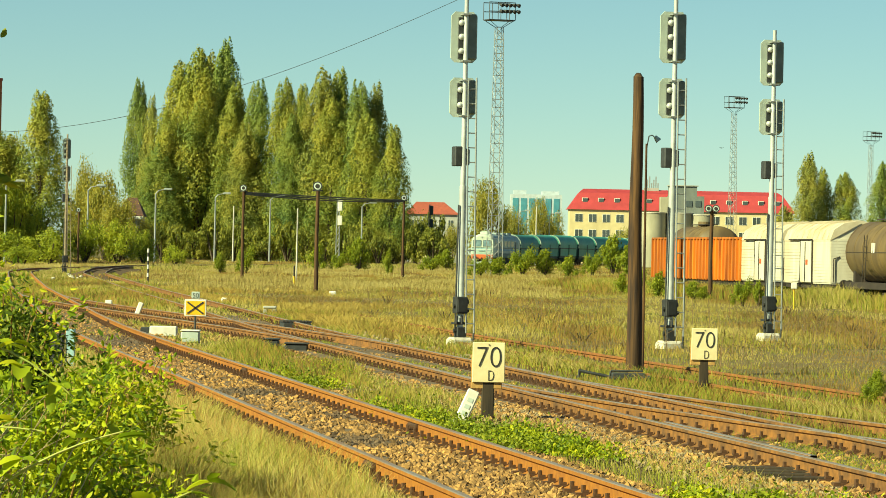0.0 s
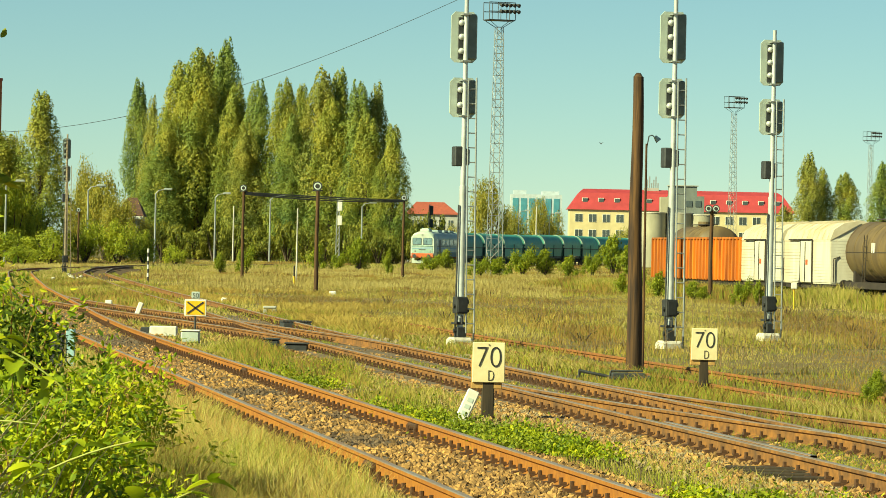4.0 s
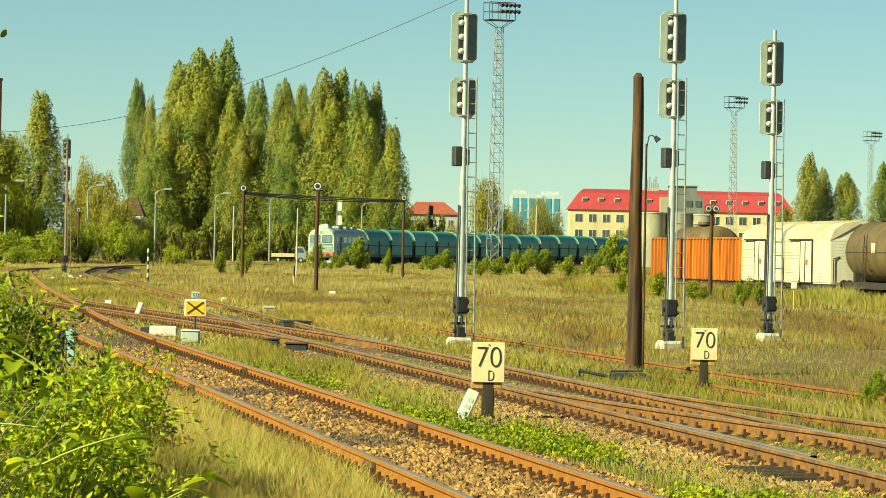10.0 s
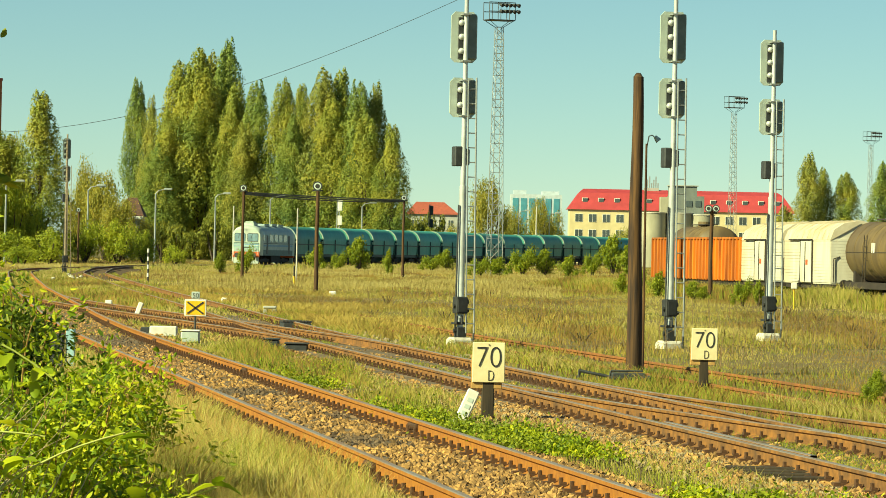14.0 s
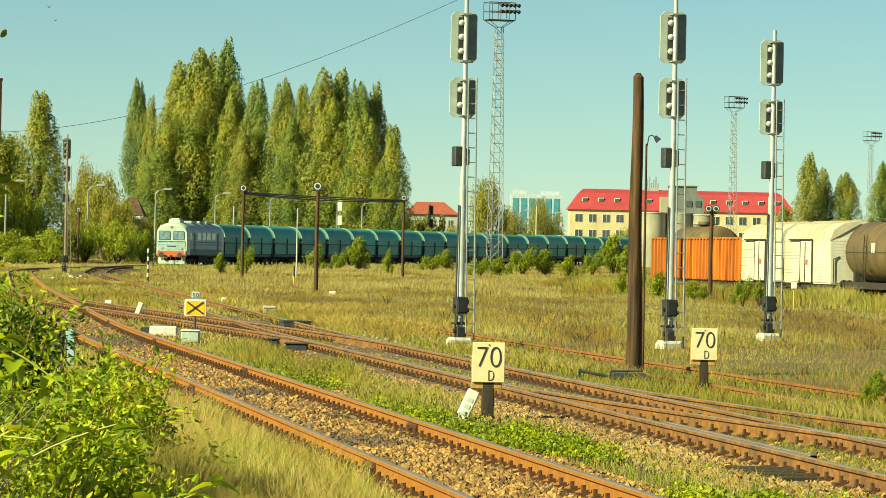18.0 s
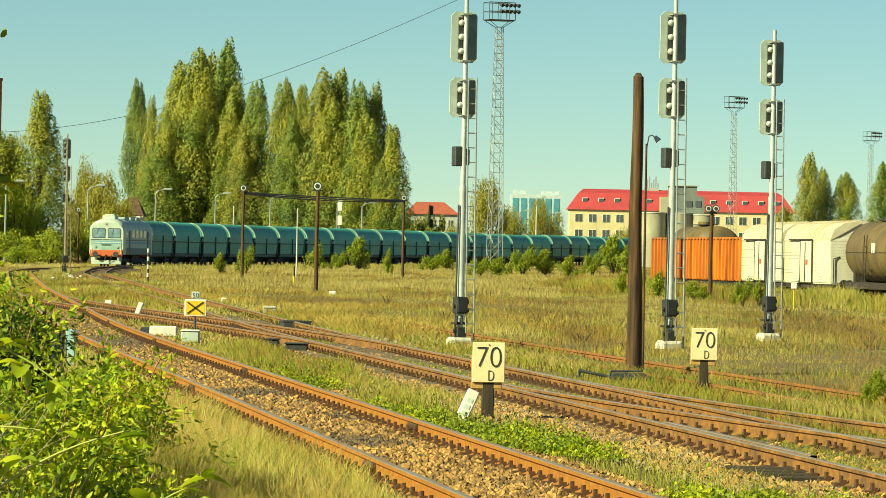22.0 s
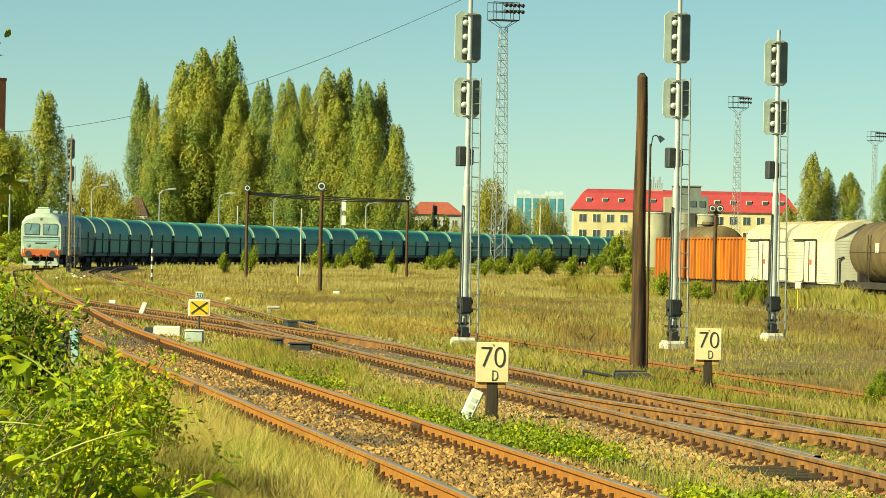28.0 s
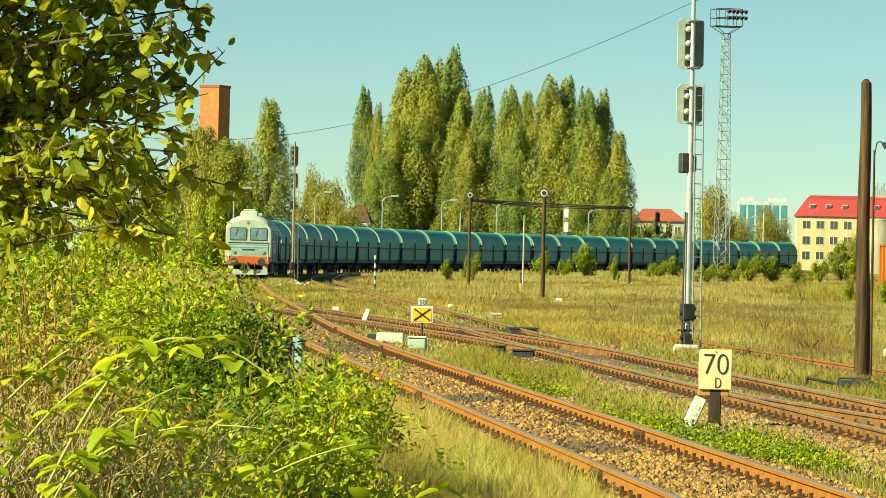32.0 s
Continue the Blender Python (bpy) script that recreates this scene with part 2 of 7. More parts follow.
M["poplardark"] = leafy("dark_poplar_leaves", [(0.10, 0.16, 0.045), (0.18, 0.24, 0.055), (0.27, 0.31, 0.062), (0.38, 0.37, 0.07)], trans=0.30, wide=0.16, mixed=0.7)
M["poplarolive"] = leafy("olive_poplar_leaves", [(0.15, 0.185, 0.05), (0.25, 0.27, 0.058), (0.355, 0.335, 0.064), (0.43, 0.37, 0.07)], trans=0.30, wide=0.16, mixed=0.7)
M["tree"] = leafy("tree_leaves", [(0.15, 0.17, 0.035), (0.28, 0.27, 0.045), (0.40, 0.34, 0.055), (0.50, 0.38, 0.065)], wide=0.4)
M["shrub"] = leafy("shrub_leaves", [(0.10, 0.14, 0.014), (0.19, 0.24, 0.02), (0.31, 0.34, 0.026), (0.44, 0.42, 0.034)], wide=0.7)
M["bramble"] = leafy("bramble_leaves", [(0.09, 0.15, 0.014), (0.25, 0.34, 0.022), (0.50, 0.54, 0.03), (0.74, 0.66, 0.045)], wide=1.2, trans=0.42)
M["broadleaf"] = leafy("broad_leaves", [(0.11, 0.15, 0.02), (0.25, 0.30, 0.03), (0.46, 0.47, 0.04), (0.68, 0.54, 0.05)], wide=1.6, trans=0.5)
M["darkbush"] = leafy("dark_bush_leaves", [(0.04, 0.065, 0.012), (0.08, 0.12, 0.016), (0.16, 0.21, 0.02), (0.34, 0.33, 0.028)], wide=1.2)
M["drygrass"] = leafy("dry_grass", [(0.24, 0.155, 0.05), (0.48, 0.30, 0.075), (0.46, 0.39, 0.095), (0.66, 0.53, 0.18)], 0.8, 0.5, wide=0.22, mixed=0.72, squash=0.13, lo=0.40, hi=0.60, even=0.8)
M["greengrass"] = leafy("green_grass", [(0.13, 0.17, 0.02), (0.22, 0.25, 0.028), (0.34, 0.34, 0.04), (0.46, 0.40, 0.06)], 0.7, 0.35, wide=0.45, squash=0.5, even=0.8)
M["scrub"] = leafy("dry_scrub_leaves", [(0.22, 0.15, 0.055), (0.38, 0.255, 0.09), (0.46, 0.38, 0.11), (0.66, 0.56, 0.19)], 0.8, 0.5, wide=0.18, mixed=0.78, squash=0.13, lo=0.38, hi=0.62, even=0.8)
M["drystem"] = leafy("dry_stems", [(0.28, 0.15, 0.045), (0.42, 0.25, 0.08), (0.54, 0.37, 0.13)], 0.8, 0.15, wide=1.0)


# ---- building helpers ----
def sm(x):
    x = np.clip(x, 0, 1)
    return x * x * (3 - 2 * x)


def G(x, y):
    """Ground height."""
    rise = 0.30 * sm((y - 380) / 150)
    side = 0.23 * sm((x - 8) / 10) * sm((y - 250) / 80)
    return rise + side


def raw_mesh(name, v, f, mats, mi=None, smooth=False):
    """A mesh from arrays of corners and of faces with equal corner counts."""
    v, f = np.asarray(v, np.float32), np.asarray(f, np.int32)
    me = bpy.data.meshes.new(name)
    k = f.shape[1]
    me.vertices.add(len(v))
    me.vertices.foreach_set("co", v.ravel())
    me.loops.add(f.size)
    me.loops.foreach_set("vertex_index", f.ravel())
    me.polygons.add(len(f))
    me.polygons.foreach_set("loop_start", np.arange(0, f.size, k, dtype=np.int32))
    if mi is not None:
        me.polygons.foreach_set("material_index", np.asarray(mi, np.int32))
    me.polygons.foreach_set("use_smooth", np.full(len(f), smooth))
    for m in mats if isinstance(mats, (list, tuple)) else [mats]:
        me.materials.append(m)
    me.update(calc_edges=True)
    me.validate()
    return me


def part(name, bm, mat, parent=None, label="", smooth=False):
    """Links a bmesh or a mesh as one object, under parent if there is one."""
    if isinstance(bm, bmesh.types.BMesh):
        me = bpy.data.meshes.new(name)
        bm.to_mesh(me)
        bm.free()
        for m in mat if isinstance(mat, (list, tuple)) else [mat]:
            me.materials.append(m)
        if smooth:
            me.polygons.foreach_set("use_smooth", np.full(len(me.polygons), True))
            me.set_sharp_from_angle(angle=radians(38))
    else:
        me = bm
    ob = new(name, me)
    if parent is not None:
        ob.parent = parent
    return tagged(ob, label)


def thing(name, x, y, z, label, category, group="", rz=0.0, kind=""):
    ob = new(name)
    ob.empty_display_size = 0.2
    ob.matrix_basis = pose(x, y, z, 0, 0, rz)
    return tagged(ob, label, category, group, kind)


def box(bm, x0, x1, y0, y1, z0, z1, bev=0.0, m=None):
    r = bmesh.ops.create_cube(bm, size=1)
    mat = Matrix.Translation(((x0 + x1) / 2, (y0 + y1) / 2, (z0 + z1) / 2)) @ Matrix.Diagonal((x1 - x0, y1 - y0, z1 - z0, 1))
    bmesh.ops.transform(bm, matrix=(m @ mat) if m else mat, verts=r["verts"])
    if bev:
        es = list({e for v in r["verts"] for e in v.link_edges})
        bmesh.ops.bevel(bm, geom=es, offset=bev, segments=1, affect='EDGES')
    return bm


def boxed(*a, **k):
    return box(bmesh.new(), *a, **k)


def rod(bm, p, q, r0, r1=None, seg=8):
    """A tapered round bar from p to q."""
    p, q = Vector(p), Vector(q)
    d = q - p
    r = bmesh.ops.create_cone(bm, cap_ends=True, segments=seg, radius1=r0, radius2=r0 if r1 is None else r1, depth=d.length)
    bmesh.ops.transform(bm, matrix=Matrix.Translation((p + q) / 2) @ d.to_track_quat("Z", "Y").to_matrix().to_4x4(), verts=r["verts"])
    return bm


def rodded(*a, **k):
    return rod(bmesh.new(), *a, **k)


def ball(bm, c, r, sx=1, sy=1, sz=1, sub=2):
    o = bmesh.ops.create_icosphere(bm, subdivisions=sub, radius=r)
    bmesh.ops.transform(bm, matrix=Matrix.Translation(c) @ Matrix.Diagonal((sx, sy, sz, 1)), verts=o["verts"])
    return bm


def prism(bm, pts, y0, y1, m=None):
    """An outline in x and z, drawn out from y0 to y1."""
    a = [bm.verts.new((x, y0, z)) for x, z in pts]
    b = [bm.verts.new((x, y1, z)) for x, z in pts]
    k = len(pts)
    bm.faces.new(a)
    bm.faces.new(b[::-1])
    for i in range(k):
        bm.faces.new((a[i], b[i], b[(i + 1) % k], a[(i + 1) % k]))
    if m:
        bmesh.ops.transform(bm, matrix=m, verts=a + b)
    bmesh.ops.recalc_face_normals(bm, faces=bm.faces)
    return bm


def text(body, w, h, mat, parent, m, name="lettering"):
    """Letters of that width and height, centred, lying in the x-y plane before m."""
    cu = bpy.data.curves.new(name, "FONT")
    cu.body, cu.size, cu.extrude, cu.offset = body, 1.0, 0.004, -0.018
    tmp = bpy.data.objects.new(name, cu)
    me = bpy.data.meshes.new_from_object(tmp)
    bpy.data.objects.remove(tmp)
    me.materials.clear()
    me.materials.append(mat)
    co = np.empty(len(me.vertices) * 3, np.float32)
    me.vertices.foreach_get("co", co)
    co = co.reshape(-1, 3)
    lo, hi = co.min(0), co.max(0)
    s = Matrix.Diagonal((w / (hi[0] - lo[0]), h / (hi[1] - lo[1]), 1, 1))
    me.transform(m @ s @ Matrix.Translation((-(lo[0] + hi[0]) / 2, -(lo[1] + hi[1]) / 2, 0)))
    return part(name, me, mat, parent)


def smooth_line(pts, step):
    """A line through points (x, y), evenly resampled along its length."""
    pts = np.array(pts, float)
    d = np.concatenate([[0], np.cumsum(np.hypot(*np.diff(pts, axis=0).T))])
    s = np.arange(0, d[-1], 0.5)
    p = np.stack([np.interp(s, d, pts[:, 0]), np.interp(s, d, pts[:, 1])], 1)
    w = 41
    k = np.hanning(w + 2)[1:-1]
    k /= k.sum()
    for i in range(2):
        e = np.vstack([p[0] + (p[0] - p[1]) * np.arange(w // 2, 0, -1)[:, None], p, p[-1] + (p[-1] - p[-2]) * np.arange(1, w // 2 + 1)[:, None]])
        p = np.stack([np.convolve(e[:, j], k, "valid") for j in (0, 1)], 1)
    d = np.concatenate([[0], np.cumsum(np.hypot(*np.diff(p, axis=0).T))])
    s = np.arange(0, d[-1], step)
    return np.stack([np.interp(s, d, p[:, 0]), np.interp(s, d, p[:, 1])], 1)


def offset_line(p, o):
    """The line moved to its right by o (a number, or one a point)."""
    t = np.gradient(p, axis=0)
    t /= np.linalg.norm(t, axis=1)[:, None]
    return p + np.stack([t[:, 1], -t[:, 0]], 1) * np.reshape(o, (-1, 1)), t


# ---- the ground: one sheet out to the horizon ----
MAIN = [(9.6, -30), (5.3, 0), (0.95, 30), (-0.53, 40), (-3.48, 60), (-5.75, 75), (-7.9, 90), (-9.8, 105), (-12.95, 131), (-17.7, 170), (-23.9, 225), (-29.2, 273),
        (-31.5, 307), (-31.0, 349), (-28.0, 383), (-19.4, 433), (-6.6, 490), (8, 550), (24, 610), (38, 660), (52, 706), (100, 850), (140, 960)]
LINE1 = smooth_line(MAIN, 1.0)


def main_x(y):
    return np.interp(y, LINE1[:, 1], LINE1[:, 0])


def off2(y):
    """How far the second track lies to the right of the main one."""
    return np.interp(y, [30, 50, 100, 118, 150, 273, 400], [4.15, 4.29, 4.76, 4.88, 5.0, 5.1, 5.1])


def ground():
    xs = np.concatenate([-np.geomspace(4000, 62, 24), np.arange(-60, 61, 1.5), np.geomspace(62, 4000, 24)])
    ys = np.concatenate([[-300, -100, -40], np.arange(-15, 140, 1.5), np.arange(140, 420, 4.0), np.geomspace(422, 4800, 40)])
    X, Y = np.meshgrid(xs, ys)
    rng = np.random.RandomState(3)
    Z = G(X, Y) + rng.uniform(-0.03, 0.03, X.shape)
    d = np.minimum(np.abs(X - main_x(Y)), np.abs(X - main_x(Y) - off2(Y)))
    Z -= 0.10 * (1 - sm((d - 2.2) / 0.8)) * (Y < 420)
    v = np.stack([X, Y, Z], -1).reshape(-1, 3)
    ny, nx = X.shape
    i = (np.arange(ny - 1)[:, None] * nx + np.arange(nx - 1)).ravel()
    f = np.stack([i, i + 1, i + nx + 1, i + nx], 1)
    part("ground", raw_mesh("ground", v, f, M["soil"], smooth=True), None)
    tagged(bpy.data.objects["ground"], "dry grassy rail yard ground of brown earth", "ground", kind="structure")


ground()


# ---- tracks ----
PROFILE = [(-0.07, 0), (-0.07, 0.012), (-0.012, 0.035), (-0.010, 0.12), (-0.034, 0.135), (-0.034, 0.165), (-0.026, 0.172),
           (0.026, 0.172), (0.034, 0.165), (0.034, 0.135), (0.010, 0.12), (0.012, 0.035), (0.07, 0.012), (0.07, 0)]


def rail(parent, line, off, lift=0.0, shiny=True, label="", mat="rust"):
    p, t = offset_line(line, off)
    n = np.stack([t[:, 1], -t[:, 0]], 1)
    pr = np.array(PROFILE)
    k = len(pr)
    z = G(p[:, 0], p[:, 1]) + lift
    v = np.empty((len(p), k, 3))
    v[:, :, :2] = p[:, None] + n[:, None] * pr[None, :, :1]
    v[:, :, 2] = z[:, None] + pr[None, :, 1]
    i, j = np.meshgrid(np.arange(len(p) - 1), np.arange(k - 1), indexing="ij")
    a = (i * k + j).ravel()
    f = np.stack([a, a + k, a + k + 1, a + 1], 1)
    mi = ((j.ravel() >= 5) & (j.ravel() <= 7)).astype(int) if shiny else np.zeros(len(a), int)
    return part("rail", raw_mesh("rail", v.reshape(-1, 3), f, [M[mat], M["railtop"]], mi), None, parent, label)


def fastenings(parent, line, off, lift, pitch, y0, y1):
    """Clamps on both feet of a rail, one pair a sleeper: single parts near the camera, the rest joined."""
    d = smooth_cut(line, pitch, y0, y1)
    p, t = offset_line(d, off)
    bm = bmesh.new()
    box(bm, -0.05, 0.05, 0.045, 0.16, 0, 0.03)
    box(bm, -0.035, 0.035, 0.04, 0.10, 0.03, 0.055)
    rod(bm, (0, 0.085, 0.05), (0, 0.085, 0.095), 0.019, seg=6)
    bmesh.ops.rotate(bm, verts=bm.verts, matrix=Matrix.Rotation(radians(-90), 3, 'Z'))
    me = bpy.data.meshes.new("rail_clamp")
    bm.to_mesh(me)
    bm.free()
    me.materials.append(M["fast"])
    vs = np.empty(len(me.vertices) * 3, np.float32)
    me.vertices.foreach_get("co", vs)
    vs = vs.reshape(-1, 3)
    far_v, far_f = [], []
    quads = [list(q.vertices) for q in me.polygons]
    tri = [(q[0], q[i], q[i + 1]) for q in quads for i in range(1, len(q) - 1)]
    n = 0
    for i, (c, dr) in enumerate(zip(p, t)):
        ang = math.atan2(-dr[0], dr[1])
        z = float(G(c[0], c[1])) + lift
        for side in (0, math.pi):
            if i < 60:
                ob = part("rail_clamp", me, None, parent)
                ob.matrix_basis = Matrix.LocRotScale((c[0], c[1], z), Euler((0, 0, ang + side)), None)
            else:
                a = ang + side
                R = np.array([[math.cos(a), -math.sin(a)], [math.sin(a), math.cos(a)]])
                w = vs.copy()
                w[:, :2] = w[:, :2] @ R.T + c
                w[:, 2] += z
                far_v.append(w)
                far_f.append(np.array(tri) + n)
                n += len(w)
    if far_v:
        tagged(part("far_rail_clamps", raw_mesh("far_rail_clamps", np.vstack(far_v), np.vstack(far_f), M["fast"]), None, parent), kind="stuff")


def smooth_cut(line, pitch, y0, y1):
    m = (line[:, 1] >= y0) & (line[:, 1] <= y1)
    q = line[m]
    d = np.concatenate([[0], np.cumsum(np.hypot(*np.diff(q, axis=0).T))])
    s = np.arange(0, d[-1], pitch)
    return np.stack([np.interp(s, d, q[:, 0]), np.interp(s, d, q[:, 1])], 1)


def sleepers(parent, line, off, lift, pitch, y0, y1):
    d = smooth_cut(line, pitch, y0, y1)
    p, t = offset_line(d, off)
    me = bpy.data.meshes.new("sleeper")
    bm = boxed(-1.25, 1.25, -0.12, 0.12, -0.16, 0.0, bev=0.015)
    bm.to_mesh(me)
    bm.free()
    me.materials.append(M["sleeper"])
    for c, dr in zip(p, t):
        ob = part("sleeper", me, None, parent)
        ob.matrix_basis = Matrix.LocRotScale((c[0], c[1], float(G(c[0], c[1])) + lift), Euler((0, 0, math.atan2(-dr[0], dr[1]))), None)


def bed(parent, line, off, half, top, name="ballast_bed", lift=0.0):
    p, t = offset_line(line, off)
    n = np.stack([t[:, 1], -t[:, 0]], 1)
    pr = np.array([(-half - 0.7, -0.35), (-half, top), (-0.6, top - 0.03), (0.6, top - 0.03), (half, top), (half + 0.7, -0.35)])
    rng = np.random.RandomState(7)
    v = np.empty((len(p), 6, 3))
    v[:, :, :2] = p[:, None] + n[:, None] * pr[None, :, :1]
    v[:, :, 2] = (G(p[:, 0], p[:, 1]) + lift)[:, None] + pr[None, :, 1] + rng.uniform(-0.015, 0.015, (len(p), 6))
    i, j = np.meshgrid(np.arange(len(p) - 1), np.arange(5), indexing="ij")
    a = (i * 6 + j).ravel()
    f = np.stack([a, a + 6, a + 7, a + 1], 1)
    return part(name, raw_mesh(name, v.reshape(-1, 3), f, M["ballast_bed"], smooth=True), None, parent)


def span(line, y0, y1):
    return line[(line[:, 1] >= y0) & (line[:, 1] <= y1)]


def tracks():
    L = LINE1
    t1 = thing("main_track", 0, 0, 0, "main railway track with orange rusty rails on brown ballast", "railway track", kind="structure")
    a = L[:int(len(L) * 0.98)]
    bed(t1, a, 0, 1.55, -0.03)
    for o in (-0.753, 0.753):
        rail(t1, a, o)
        fastenings(t1, L, o, 0.0, 0.53, 26, 170)
    sleepers(t1, L, 0, 0.0, 0.53, 26, 150)
    t2 = thing("second_track", 0, 0, 0, "second railway track with rusty rails beside the main one", "railway track", kind="structure")
    b = span(L, -20, 420)
    c2, _ = offset_line(b, off2(b[:, 1]))
    up = 0.26 * sm((c2[:, 1] - 262) / 75)
    bed(t2, c2, 0, 1.5, -0.04, lift=up)
    for o in (-0.753, 0.753):
        rail(t2, c2, o, up, mat="rustdark")
        fastenings(t2, c2, o, 0.0, 0.56, 28, 130)
    sleepers(t2, c2, 0, 0.0, 0.56, 28, 120)
    # turnout towards the camera on the right
    t3 = thing("branch_track", 0, 0, 0, "diverging rails of a turnout beside the second track", "railway track", kind="structure")
    c = span(c2, 5, 66)
    w = np.clip((60 - c[:, 1]) / 18.5, 0, 3)
    c3, _ = offset_line(c, 0.02 + 1.5 * w ** 1.75)
    for o in (-0.753, 0.753):
        rail(t3, c3, o, 0.004, mat="rustdark")
    fastenings(t3, c3, 0.753, 0.0, 0.56, 28, 64)
    fastenings(t3, c3, -0.753, 0.0, 0.56, 28, 50)
    # check rails beside the crossing
    for line, o, y0, y1 in ((c2, -0.68, 36.5, 44.0), (c3, 0.68, 37.5, 44.0)):
        rail(t3, smooth_cut(line, 0.5, y0, y1), o, 0.012, mat="rustdark", label="worn check rail beside the crossing")
    # crossover from the main track
    t4 = thing("crossover_track", 0, 0, 0, "crossover rails joining main and second track", "railway track", kind="structure")
    d = span(L, 76, 148)
    u = (148 - d[:, 1]) / 72
    c4, _ = offset_line(d, 4.56 * sm(u * 0.98))
    bed(t4, c4, 0, 1.4, -0.055)
    for o in (-0.753, 0.753):
        rail(t4, c4, o, 0.003, mat="rustdark")
        fastenings(t4, c4, o, 0.0, 0.56, 86, 140)
    # overgrown third track
    t5 = thing("overgrown_track", 0, 0, 0, "overgrown rusty railway track in the grass", "railway track", kind="structure")
    e = span(L, 10, 118)
    c5, _ = offset_line(e, 8.2)
    for o in (-0.753, 0.753):
        rail(t5, c5, o, -0.06, shiny=False, mat="rustred")
        fastenings(t5, c5, o, -0.06, 0.6, 40, 110)


tracks()


# ---- the train: path by travelled length, then loco and hoppers ----
TRACK = smooth_line(MAIN, 0.5)
_d = np.concatenate([[0], np.cumsum(np.hypot(*np.diff(TRACK, axis=0).T))])
S32 = float(np.interp(271.5, TRACK[:, 1], _d))       # front of the loco at the clip's end
SPEED = 8.47


def on_track(s):
    return np.array([np.interp(s, _d, TRACK[:, 0]), np.interp(s, _d, TRACK[:, 1])])


def vehicle_pose(front, length):
    """The pose of a vehicle whose front stands at that length along the track; its own +y points to the front."""
    a, b = on_track(front + 0.2 * length), on_track(front + 0.8 * length)
    c, h = (a + b) / 2, a - b
    return Matrix.LocRotScale((c[0], c[1], float(G(c[0], c[1])) + 0.172), Euler((0, 0, math.atan2(-h[0], h[1]))), None)


def wheelset(parent, y, r=0.46):
    bm = rodded((-0.80, y, r), (-0.69, y, r), r, seg=18)
    rod(bm, (0.69, y, r), (0.80, y, r), r, seg=18)
    rod(bm, (-0.72, y, r), (0.72, y, r), 0.08)
    part("wheelset", bm, M["under"], parent)


def bogie(parent, y, n=2, r=0.46):
    span_y = 0.9 if n == 2 else 1.75
    bm = bmesh.new()
    for x in (-1.0, 1.0):
        box(bm, x - 0.09, x + 0.09, y - span_y - 0.5, y + span_y + 0.5, 0.42, 0.72, 0.03)
    box(bm, -1.0, 1.0, y - 0.25, y + 0.25, 0.5, 0.85)
    bg = part("bogie", bm, M["under"], parent)
    for k in range(n):
        wheelset(bg, y + (2 * k / (n - 1) - 1) * span_y, r)


